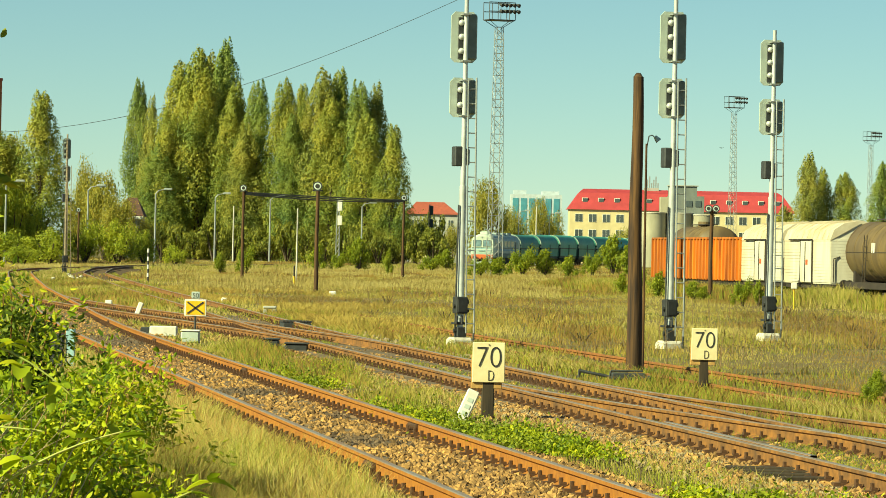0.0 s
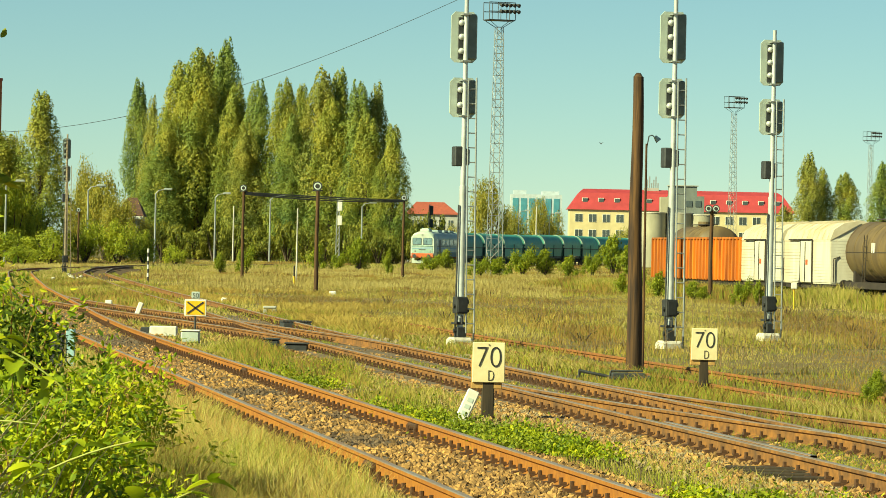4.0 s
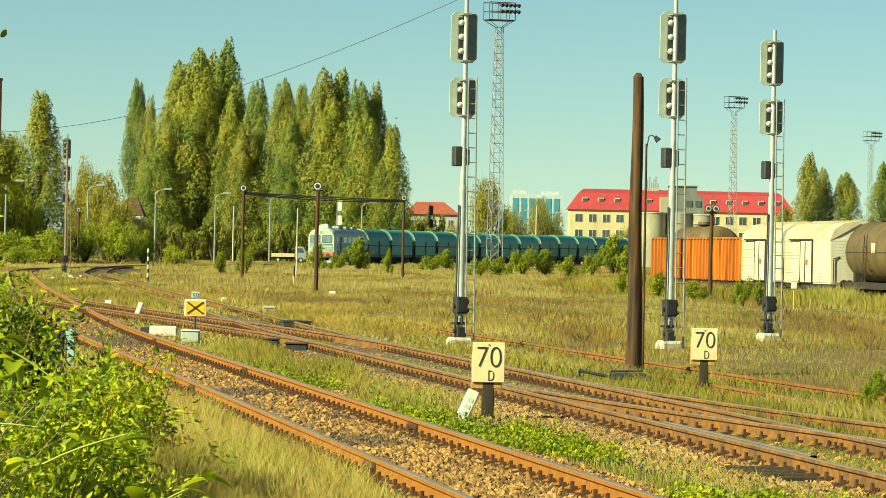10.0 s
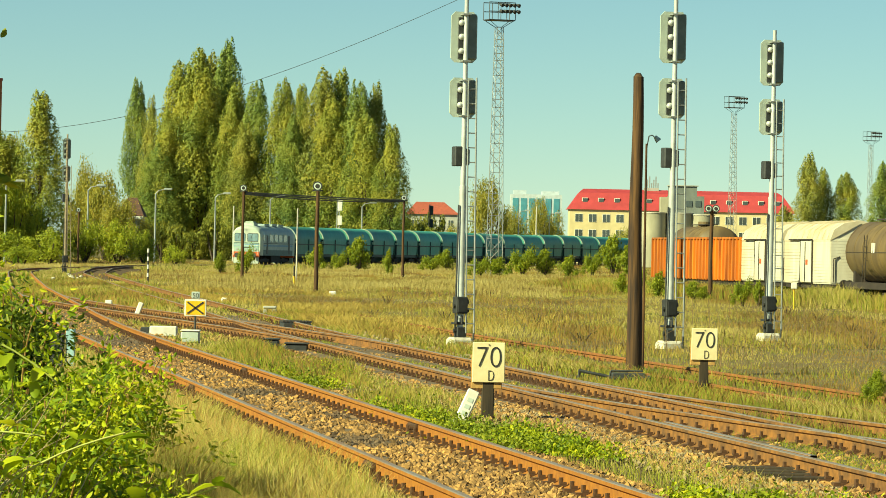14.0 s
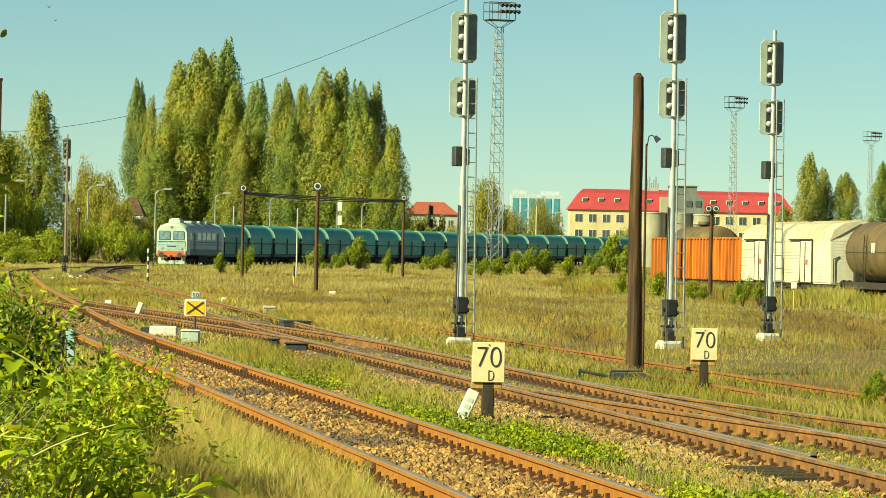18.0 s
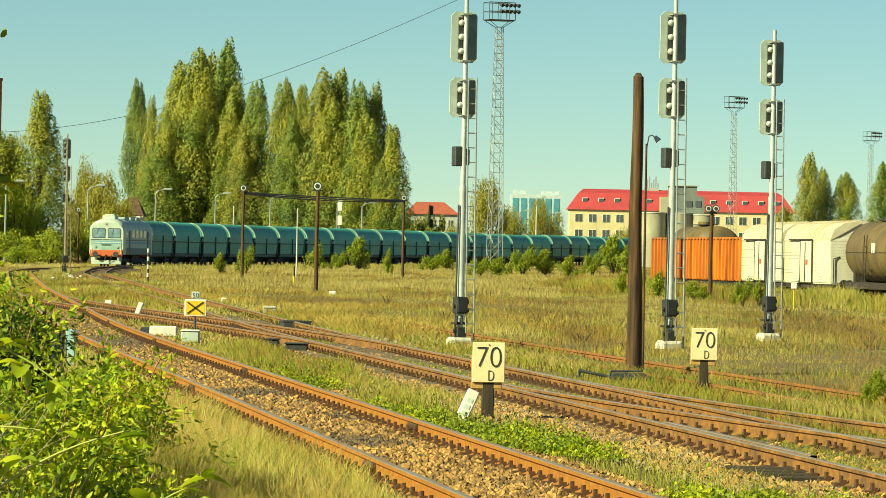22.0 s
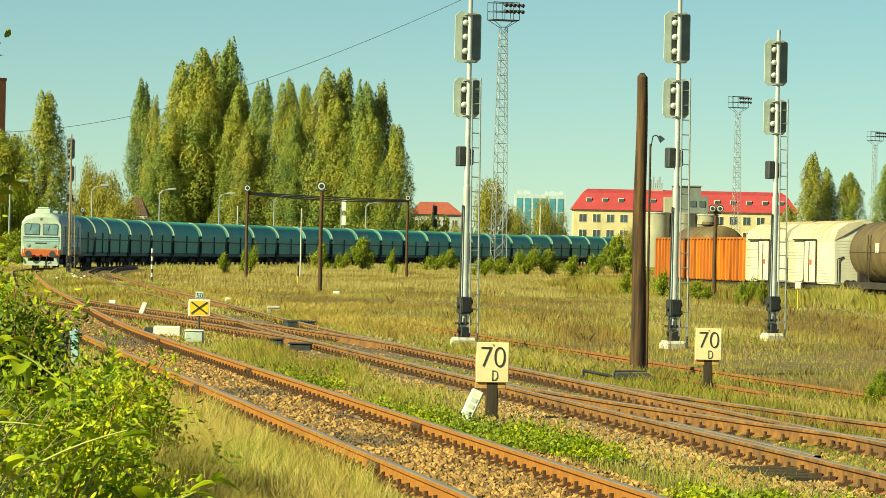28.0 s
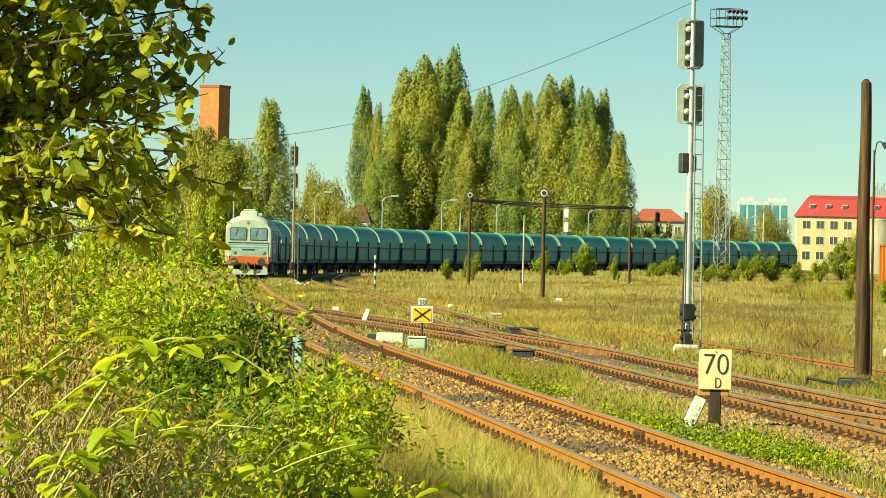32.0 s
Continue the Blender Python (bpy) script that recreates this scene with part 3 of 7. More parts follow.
def loco():
    e = thing("diesel_locomotive", 0, 0, 0, "pale green and cream six-axle diesel locomotive with orange buffer beam", "locomotive")
    h = 8.1
    e.scale = (1.07, 1.0, 1.06)
    # body side profile: lower green, upper pale, rounded roof
    prof = [(-1.48, 1.05), (-1.49, 2.9), (-1.46, 3.42), (-1.18, 3.82), (-0.65, 4.05), (0, 4.12), (0.65, 4.05), (1.18, 3.82), (1.46, 3.42), (1.49, 2.9), (1.48, 1.05)]
    part("body", prism(bmesh.new(), prof, -h + 1.2, h - 1.2), M["locoblue"], e, "grey-blue side with a dark waist line", smooth=True)
    for sgn in (1, -1):
        bm = bmesh.new()
        rings = []
        for y, k, lowz in ((h - 1.2, 1.0, 1.05), (h - 0.45, 1.0, 1.02), (h - 0.12, 0.985, 1.0), (h, 0.96, 1.0)):
            up = {h - 1.2: 0, h - 0.45: 0.06, h - 0.12: 0.18, h: 0.34}[y]
            rings.append([bm.verts.new((x * k, y * sgn, z - max(0, (z - 2.2)) / 2.0 * up if z > 2.2 else max(z, lowz))) for x, z in prof])
        for a, b in zip(rings, rings[1:]):
            for i in range(len(prof)):
                j = (i + 1) % len(prof)
                bm.faces.new((a[i], a[j], b[j], b[i]))
        bm.faces.new(rings[-1])
        bmesh.ops.recalc_face_normals(bm, faces=bm.faces)
        nose = part("cab_nose", bm, M["locopale"], e, "rounded cream cab front", smooth=True)
        yy = h * sgn
        m = Matrix.Diagonal((1, sgn, 1, 1))
        part("front_panel", prism(bmesh.new(), [(-1.26, 1.42), (-1.30, 2.25), (-1.18, 2.38), (1.18, 2.38), (1.30, 2.25), (1.26, 1.42)], h - 0.02, h + 0.03, m), M["locogreen"], nose, "faded green front panel")
        part("waist_line", boxed(-1.30, 1.30, h - 0.02, h + 0.045, 2.26, 2.32, m=m), M["darksteel"], nose)
        for z in (2.12, 1.96):
            part("blue_stripe", boxed(-1.27, 1.27, h - 0.02, h + 0.038, z, z + 0.055, m=m), M["stripeblue"], nose, "thin blue stripe")
        part("cream_band", boxed(-1.26, 1.26, h - 0.02, h + 0.034, 2.02, 2.12, m=m), M["locopale"], nose)
        for x in (-0.66, 0.66):
            w = part("windscreen", prism(bmesh.new(), [(x - 0.55, 2.44), (x - 0.57, 3.18), (x - 0.47, 3.28), (x + 0.47, 3.28), (x + 0.57, 3.18), (x + 0.55, 2.44)], h - 0.25, h + 0.02, m), M["darksteel"], nose, "dark rubber window frame")
            part("pane", prism(bmesh.new(), [(x - 0.50, 2.49), (x - 0.52, 3.15), (x - 0.44, 3.23), (x + 0.44, 3.23), (x + 0.52, 3.15), (x + 0.50, 2.49)], h - 0.1, h + 0.035, m), M["skytintglass"], w)
            part("wiper", rod(bmesh.new(), (x + 0.05, yy + 0.05 * sgn, 3.2), (x + 0.18, yy + 0.05 * sgn, 2.75), 0.012), M["black"], nose)
            part("headlight", rodded((x * 1.42, yy - 0.05 * sgn, 1.70), (x * 1.42, yy + 0.09 * sgn, 1.70), 0.12, seg=14), M["lens"], nose, "round headlight in a pale rim")
        part("top_light", rodded((0, yy - 0.5 * sgn, 3.62), (0, yy - 0.02 * sgn, 3.60), 0.17, seg=14), M["darksteel"], nose, "round roof headlight")
        part("top_light_glass", rodded((0, yy - 0.03 * sgn, 3.60), (0, yy + 0.0 * sgn, 3.60), 0.12, seg=14), M["lens"], nose)
        part("number_bar", boxed(-0.42, 0.42, h, h + 0.045, 1.80, 1.90, m=m), M["darksteel"], nose, "dark bar of unreadable lettering")
        part("buffer_beam", boxed(-1.38, 1.38, h - 0.25, h + 0.12, 0.86, 1.42, 0.03, m=m), M["red"], e, "orange-red buffer beam")
        for x in (-0.87, 0.87):
            bf = part("buffer", rod(rodded((x, yy, 1.06), (x, yy + 0.40 * sgn, 1.06), 0.11, seg=10), (x, yy + 0.40 * sgn, 1.06), (x, yy + 0.45 * sgn, 1.06), 0.24, seg=16), M["darksteel"], e)
        part("coupling", rod(rodded((0, yy, 1.0), (0, yy + 0.4 * sgn, 0.95), 0.06), (0, yy + 0.3 * sgn, 1.0), (0.03, yy + 0.34 * sgn, 0.5), 0.05), M["black"], e)
        for x in (-0.45, 0.45):
            part("brake_hose", rod(rodded((x, yy + 0.1 * sgn, 1.0), (x, yy + 0.25 * sgn, 0.7), 0.03), (x, yy + 0.25 * sgn, 0.7), (x + 0.08, yy + 0.15 * sgn, 0.5), 0.03), M["black"], e)
        bm = boxed(-1.25, 1.25, h - 0.05, h + 0.03, 0.22, 0.55, m=m)
        box(bm, -1.28, -0.95, h - 0.2, h + 0.02, 0.3, 1.0, m=m)
        box(bm, 0.95, 1.28, h - 0.2, h + 0.02, 0.3, 1.0, m=m)
        part("rail_guard", bm, M["locopale"], e, "pale rail guard plate")
        for x in (-1.25, 1.25):
            part("handrail", rod(rodded((x, yy + 0.02 * sgn, 1.15), (x, yy + 0.14 * sgn, 1.15), 0.018), (x, yy + 0.14 * sgn, 1.1), (x, yy + 0.14 * sgn, 1.6), 0.02), M["white"], e)
    for x in (-1, 1):
        part("side_stripe", boxed(*sorted((x * 1.485, x * 1.505)), -h + 1.3, h - 1.3, 2.25, 2.31), M["darksteel"], e)
        part("side_skirt", boxed(*sorted((x * 1.482, x * 1.50)), -h + 1.3, h - 1.3, 1.05, 1.62), M["locoskirt"], e, "dark blue-green lower side")
        part("side_band", boxed(*sorted((x * 1.482, x * 1.502)), -h + 1.3, h - 1.3, 1.98, 2.14), M["stripeblue"], e, "faded blue band along the side")
        for k, y in enumerate((5.1, 3.2, 1.0, -1.0, -3.2, -5.1)):
            if k in (0, 5):
                part("cab_door", boxed(*sorted((x * 1.47, x * 1.515)), y - 0.35, y + 0.35, 1.2, 3.1), M["darksteel"], e, "dark cab doorway")
            else:
                sw = part("side_window", boxed(*sorted((x * 1.47, x * 1.508)), y - 0.82, y + 0.82, 2.42, 3.22), M["locopale"], e, "side window in a pale frame")
                part("pane", boxed(*sorted((x * 1.48, x * 1.514)), y - 0.72, y + 0.72, 2.5, 3.14), M["skytintglass"], sw)
        part("cab_side_window", boxed(*sorted((x * 1.45, x * 1.50)), h - 1.75, h - 1.15, 2.5, 3.15), M["skytintglass"], e)
    part("exhaust_housing", box(box(bmesh.new(), -0.55, 0.55, h - 2.6, h - 1.0, 4.0, 4.36, 0.06), -0.42, 0.42, h - 2.4, h - 1.2, 4.36, 4.48, 0.05), M["locopale"], e, "cream roof housing")
    for y in (-4.5, -1.5, 2.0):
        part("roof_hatch", boxed(-0.75, 0.75, y - 1.1, y + 1.1, 4.05, 4.28, 0.05), M["locoblue"], e)
    part("fuel_tank", boxed(-1.25, 1.25, -2.2, 2.2, 0.35, 1.05, 0.05), M["under"], e)
    bogie(e, 4.3, 3)
    bogie(e, -4.3, 3)
    return e


def hopper():
    e = thing("hopper_wagon", 0, 0, 0, "dark green hopper wagon with a curved roof", "freight wagon", "hopper wagons of the train")
    h = 5.55
    e.scale = (1.0, 1.0, 1.085)
    curve = [(1.42 * math.cos(a), 2.55 + 1.45 * math.sin(a)) for a in np.linspace(0, math.pi, 15)]
    part("shell", prism(bmesh.new(), [(1.36, 1.2), (1.40, 2.2)] + curve + [(-1.40, 2.2), (-1.36, 1.2)], -h + 0.35, h - 0.35), M["hopper"], e, smooth=True)
    for y in (-h + 0.1, h - 0.35):
        big = [(x * 1.025, z + 0.015) for x, z in curve]
        inner = [(x * 0.945, 2.55 + (z - 2.55) * 0.955) for x, z in curve]
        bm = bmesh.new()
        lo = big + inner[::-1]
        prism(bm, lo, y + 0.08, y + 0.19)
        # only the front rim is pale: its colour carries the sunlight
        part("end_rim", bm, M["litgreen" if y > 0 else "hopper"], e, "rim of the curved end, coloured pale as if sunlit" if y > 0 else "")
        part("end_plate", prism(bmesh.new(), [(0.9, 1.2)] + [(x * 0.9, 2.55 + (z - 2.55) * 0.92) for x, z in curve] + [(-0.9, 1.2)], y + 0.06, y + 0.16), M["hopper"], e)
        for x in (-1.3, 1.3):
            part("corner_post", boxed(x - 0.12, x + 0.12, y, y + 0.22, 1.0, 2.7), M["hopperdark"], e)
        if y > 0:
            for x in (-1, 1):
                part("rim_foot", boxed(*sorted((x * 1.26, x * 1.50)), y, y + 0.25, 2.3, 2.56), M["litgreen"], e, "foot of the rim, coloured pale as if sunlit")
    part("underframe", boxed(-1.3, 1.3, -h, h, 0.9, 1.18), M["hopperdark"], e)
    for x in (-1.46, 1.46):
        part("walkway_rail", boxed(x - 0.05, x + 0.05, -h, h, 2.16, 2.26), M["hopperdark"], e)
        for y in (0,):
            part("side_rib", boxed(x - 0.045, x + 0.045, y - 0.07, y + 0.07, 1.1, 2.75), M["hopperdark"], e)
    for y in (-h, h):
        s = 1 if y > 0 else -1
        for x in (-0.87, 0.87):
            part("buffer", rod(rodded((x, y, 1.06), (x, y + 0.4 * s, 1.06), 0.1, seg=8), (x, y + 0.4 * s, 1.06), (x, y + 0.46 * s, 1.06), 0.22, seg=12), M["under"], e)
    part("discharge_chute", prism(bmesh.new(), [(-0.95, 0.95), (-0.4, 0.4), (0.4, 0.4), (0.95, 1.0)], -2.5, 2.5), M["hopperdark"], e)
    bogie(e, 3.9)
    bogie(e, -3.9)
    return e


# ---- signals, poles, signs ----
def signal(x, y, tall, k=1.0, rz=18, steel="mast", board="greyplate"):
    """A colour light signal on a steel mast with two heads, seen from behind."""
    e = thing("light_signal", x, y, float(G(x, y)), "steel signal mast with two grey lamp heads and a ladder", "railway signal", "signals in the yard", rz)
    part("footing", boxed(-0.25 * k, 0.25 * k, -0.22, 0.22, -0.2, 0.20, 0.06), M["concrete"], e, "white-painted concrete footing")
    part("mast", rod(rodded((0, 0, 0.1), (0, 0, 3.4 * k), 0.075 * k, seg=12), (0, 0, 3.4 * k), (0, 0, tall), 0.06 * k, 0.045 * k, seg=12), M[steel], e, smooth=True)
    cb = part("cable_box", boxed(-0.135 * k, 0.12 * k, -0.15, 0.14, 0.70 * k, 1.06 * k, 0.02), M["cablebox"], e, "black cable box")
    part("box_lid", boxed(-0.10 * k, 0.09 * k, -0.17, -0.152, 0.74 * k, 1.02 * k, 0.004), M["cablebox"], cb)
    part("lower_box", boxed(-0.10 * k, 0.11 * k, -0.12, 0.12, 0.2, 0.42 * k, 0.02), M["cablebox"], e, "black cable box")
    part("clamp_band", boxed(-0.17 * k, 0.14 * k, -0.11, 0.11, 0.47 * k, 0.52 * k, 0.01), M["cablebox"], e)
    for s, z in ((-0.15, 0.86), (0.14, 0.78), (0.13, 0.95), (-0.13, 0.34)):
        part("gland", rodded((s * k - 0.03, -0.05, z * k), (s * k + 0.03, -0.05, z * k), 0.045 * k, seg=8), M["cablebox"], e)
    for s in (-0.13, 0.0, 0.11):
        part("cable", rodded((s * k, -0.12, 0.48 * k), (s * k * 0.8, -0.10, 0.66 * k), 0.022, seg=6), M["black"], e)
    part("cable_pipe", rodded((-0.13 * k, -0.05, 0.1), (-0.10 * k, -0.05, 3.0 * k), 0.02), M["darksteel"], e)
    for lo, hi in ((6.02, 7.10), (4.86, 5.70)):
        lo, hi = lo * k, hi * k
        w, c = (0.29 if steel == "mast" else 0.21) * k, 0.09 * k
        head = part("lamp_head", prism(bmesh.new(), [(-w, lo + c), (-w, hi - c), (-w + c, hi), (w - c, hi), (w, hi - c), (w, lo + c), (w - c, lo), (-w + c, lo)], 0.13, 0.16), M[board], e, "grey back board with cut corners")
        part("lamp_case", boxed(0.03 * k, 0.25 * k if steel == "mast" else 0.16 * k, 0.02, 0.13, lo + 0.07 * k, hi - 0.05 * k, 0.02), M["casegrey"], head, "dark grey-green lamp case")
        part("lamp_slot", boxed(-0.135 * k, -0.03 * k, 0.10, 0.135, lo + 0.08 * k, hi - 0.12 * k, 0.006), M["darksteel"], head)
        for zz in (lo + 0.03 * k, hi - 0.06 * k):
            part("bracket", boxed(-0.09 * k, 0.09 * k, -0.085, 0.13, zz - 0.015, zz + 0.015), M["galv"], head)
        n = 3 if hi - lo > 0.95 * k else 2
        for i in range(n):
            z = lo + (hi - lo) * (i + 0.8) / (n + 0.6)
            part("lamp_back", ball(bmesh.new(), (-0.085 * k, 0.04, z), 0.07 * k, sy=1.0, sub=2), M["lampwhite" if steel == "mast" else board], head, "silver lamp housing", smooth=True)
            part("lamp_hood", rodded((0.06 * k, 0.16, z), (0.06 * k, 0.38, z - 0.03), 0.10 * k, seg=12), M["darksteel"], head)
    b = part("route_box", boxed(-0.20 * k, -0.02 * k, -0.04, 0.22, 3.82 * k, 4.24 * k, 0.02), M["darksteel"], e, "small black indicator box")
    part("route_lamp", boxed(0.02 * k, 0.14 * k, -0.02, 0.2, 3.84 * k, 4.2 * k, 0.03), M["darksteel"], b)
    ld = part("ladder", rod(rodded((0.09 * k, -0.12, 0.3), (0.03 * k, -0.14, 5.65 * k), 0.017), (0.27 * k, -0.12, 0.3), (0.21 * k, -0.14, 5.7 * k), 0.02), M["galv" if steel == "mast" else steel], e)
    for i in range(17):
        z = 0.5 + i * 0.31 * k
        part("rung", rodded((0.085 * k - 0.01 * z / k, -0.13, z), (0.265 * k - 0.01 * z / k, -0.13, z), 0.013, seg=6), M["galv" if steel == "mast" else steel], ld)
    part("ladder_leg", rodded((0.27 * k, -0.1, 0), (0.27 * k, -0.12, 1.2 * k), 0.022), M["darksteel"], e)
    return e


def speed_sign(x, y, w, h, top, pole_w):
    g = float(G(x, y))
    e = thing("speed_sign", x, y, g, "cream speed board with black figures on a dark wooden post", "railway sign", "speed boards", 3)
    z1 = top - g
    part("post", boxed(-pole_w / 2, pole_w / 2, -0.02, 0.08, -0.3, z1 - h + 0.12, 0.01), M["darkwood"], e, "dark wooden post")
    bd = part("board", boxed(-w / 2, w / 2, -0.045, -0.02, z1 - h, z1, 0.008), M["signwhite"], e)
    R = Matrix.Rotation(radians(90), 4, 'X')
    text("70", w * 0.74, h * 0.50, M["black"], bd, Matrix.Translation((0.005, -0.048, z1 - h * 0.36)) @ R)
    text("D", w * 0.17, h * 0.25, M["black"], bd, Matrix.Translation((0.03, -0.048, z1 - h * 0.82)) @ R)
    part("backing_plate", boxed(-w / 2 - 0.012, w * 0.42, -0.018, -0.004, z1 - h - 0.075, z1 - h * 0.3, 0.006), M["signback"], bd, "older rusty yellow plate behind the board")
    part("bolt", rodded((0, -0.055, z1 - h * 0.06), (0, -0.04, z1 - h * 0.06), 0.008, seg=6), M["darksteel"], bd)
    return e


def wood_pole(x, y, tall, r0, r1, lean=0.0, label="dark tarred wooden pole standing beside the tracks"):
    e = thing("wooden_pole", x, y, float(G(x, y)), label, "pole", "yard poles")
    bm = bmesh.new()
    rings = []
    for i in range(13):
        t = i / 12
        r = r0 + (r1 - r0) * t
        rings.append([bm.verts.new((lean * t + 0.012 * math.sin(t * 9) + r * math.cos(a), r * math.sin(a), -0.2 + (tall + 0.2) * t)) for a in np.linspace(0, 2 * math.pi, 14, endpoint=False)])
    for p, q in zip(rings, rings[1:]):
        for i in range(14):
            bm.faces.new((p[i], p[(i + 1) % 14], q[(i + 1) % 14], q[i]))
    part("shaft", bm, M["oldwood"], e, smooth=True)
    part("cap", rodded((lean, 0, tall), (lean, 0, tall + 0.07), r1, r1 * 0.4, seg=14), M["oldwood"], e)
    return e


def speaker_pole(x, y, tall, balls=1):
    e = wood_pole(x, y, tall, 0.11, 0.085, 0.0, "dark pole with round loudspeakers on top")
    for i in range(balls):
        dx = (i - (balls - 1) / 2) * 0.36
        q = 0.80 if balls > 1 else 1.0
        s = part("loudspeaker", rodded((dx, -0.32, tall + 0.02), (dx, 0.0, tall + 0.02), 0.20 * q, 0.09 * q, seg=16), M["greyplate"], e, "grey horn loudspeaker")
        part("horn_rim", rodded((dx, -0.36, tall + 0.02), (dx, -0.32, tall + 0.02), 0.23 * q, 0.21 * q, seg=16), M["darksteel"], s)
        part("horn_core", rodded((dx, -0.385, tall + 0.02), (dx, -0.37, tall + 0.02), 0.11 * q, 0.11 * q, seg=12), M["black"], s)
        part("horn_mouth", rodded((dx, -0.372, tall + 0.02), (dx, -0.36, tall + 0.02), 0.17 * q, 0.17 * q, seg=16), M["greyplate"], s)
    part("bracket", boxed(-0.25, 0.25, -0.05, 0.05, tall - 0.22, tall - 0.14), M["darksteel"], e)
    return e


def street_lamp(x, y, tall, side=1):
    e = thing("street_lamp", x, y, float(G(x, y)), "pale concrete street lamp with a curved arm", "street lamp", "street lamps along the road")
    part("post", rodded((0, 0, -0.2), (0, 0, tall - 0.5), 0.13, 0.08), M["galv"], e)
    part("arm", rod(rodded((0, 0, tall - 0.55), (0.35 * side, 0, tall - 0.15), 0.06), (0.35 * side, 0, tall - 0.15), (1.2 * side, 0, tall), 0.05), M["galv"], e)
    part("lantern", box(bmesh.new(), *sorted((1.0 * side, 1.95 * side)), -0.16, 0.16, tall - 0.10, tall + 0.16, 0.06), M["lens"], e, "grey lantern head")
    return e


def light_tower(x, y, tall, w0, w1, plat):
    e = thing("floodlight_tower", x, y, float(G(x, y)), "galvanised lattice tower with a floodlight platform", "floodlight tower", "floodlight towers in the yard", 20)
    legs = [(-1, -1), (1, -1), (1, 1), (-1, 1)]
    hw = lambda z: (w0 + (w1 - w0) * z / tall) / 2
    r = w0 * 0.030
    for a, b in legs:
        part("leg", rodded((a * hw(0), b * hw(0), -0.3), (a * hw(tall), b * hw(tall), tall), r, seg=5), M["galv"], e)
    z, n = 0.0, 0
    bm = bmesh.new()
    while z < tall - 0.3:
        z2 = min(tall, z + 1.9 * hw(z))
        for i in range(4):
            (a, b), (c, d) = legs[i], legs[(i + 1) % 4]
            if n % 2:
                a, b, c, d = c, d, a, b
            rod(bm, (a * hw(z), b * hw(z), z), (c * hw(z2), d * hw(z2), z2), r * 0.62, seg=4)
            rod(bm, (a * hw(z2), b * hw(z2), z2), (c * hw(z2), d * hw(z2), z2), r * 0.5, seg=4)
        z, n = z2, n + 1
    part("lattice", bm, M["galv"], e)
    p, q = plat, plat * 0.72
    bm = boxed(-p, p, -p * 0.6, p * 0.6, tall + plat * 0.45, tall + plat * 0.53)
    for a, b in legs:
        rod(bm, (a * w1 / 2, b * w1 / 2, tall), (a * p * 0.9, b * p * 0.5, tall + plat * 0.45), r * 0.8, seg=4)
    pf = part("platform", bm, M["darksteel"], e)
    for a in (-1, -0.33, 0.33, 1):
        for b in (-1, 1):
            part("post", rodded((a * p, b * p * 0.6, tall + plat * 0.5), (a * p, b * p * 0.6, tall + plat * 1.75), r * 0.9, seg=4), M["darksteel"], pf)
    for z in (1.1, 1.75):
        for b in (-1, 1):
            part("guard_rail", boxed(-p, p, b * p * 0.6 - r, b * p * 0.6 + r, tall + plat * z - r, tall + plat * z + r), M["darksteel"], pf)
    for i in range(5):
        for z in (1.15, 1.6):
            x0 = (-0.2 + i * 0.32) * p
            part("floodlight", rodded((x0, -p * 0.62, tall + plat * z), (x0 + 0.12 * p, -p * 0.85, tall + plat * (z - 0.08)), p * 0.09, p * 0.15, seg=8), M["darksteel"], pf)
    return e


# ---- parked wagons ----
WX, WS = 18.32, -0.135           # the siding: x of the wagons' near side at y = 186.4, and its slope


def siding_pose(y):
    x = WX + 1.45 + WS * (y - 186.4)
    return Matrix.LocRotScale((x, y, -0.08), Euler((0, 0, math.atan2(-WS, 1))), None)


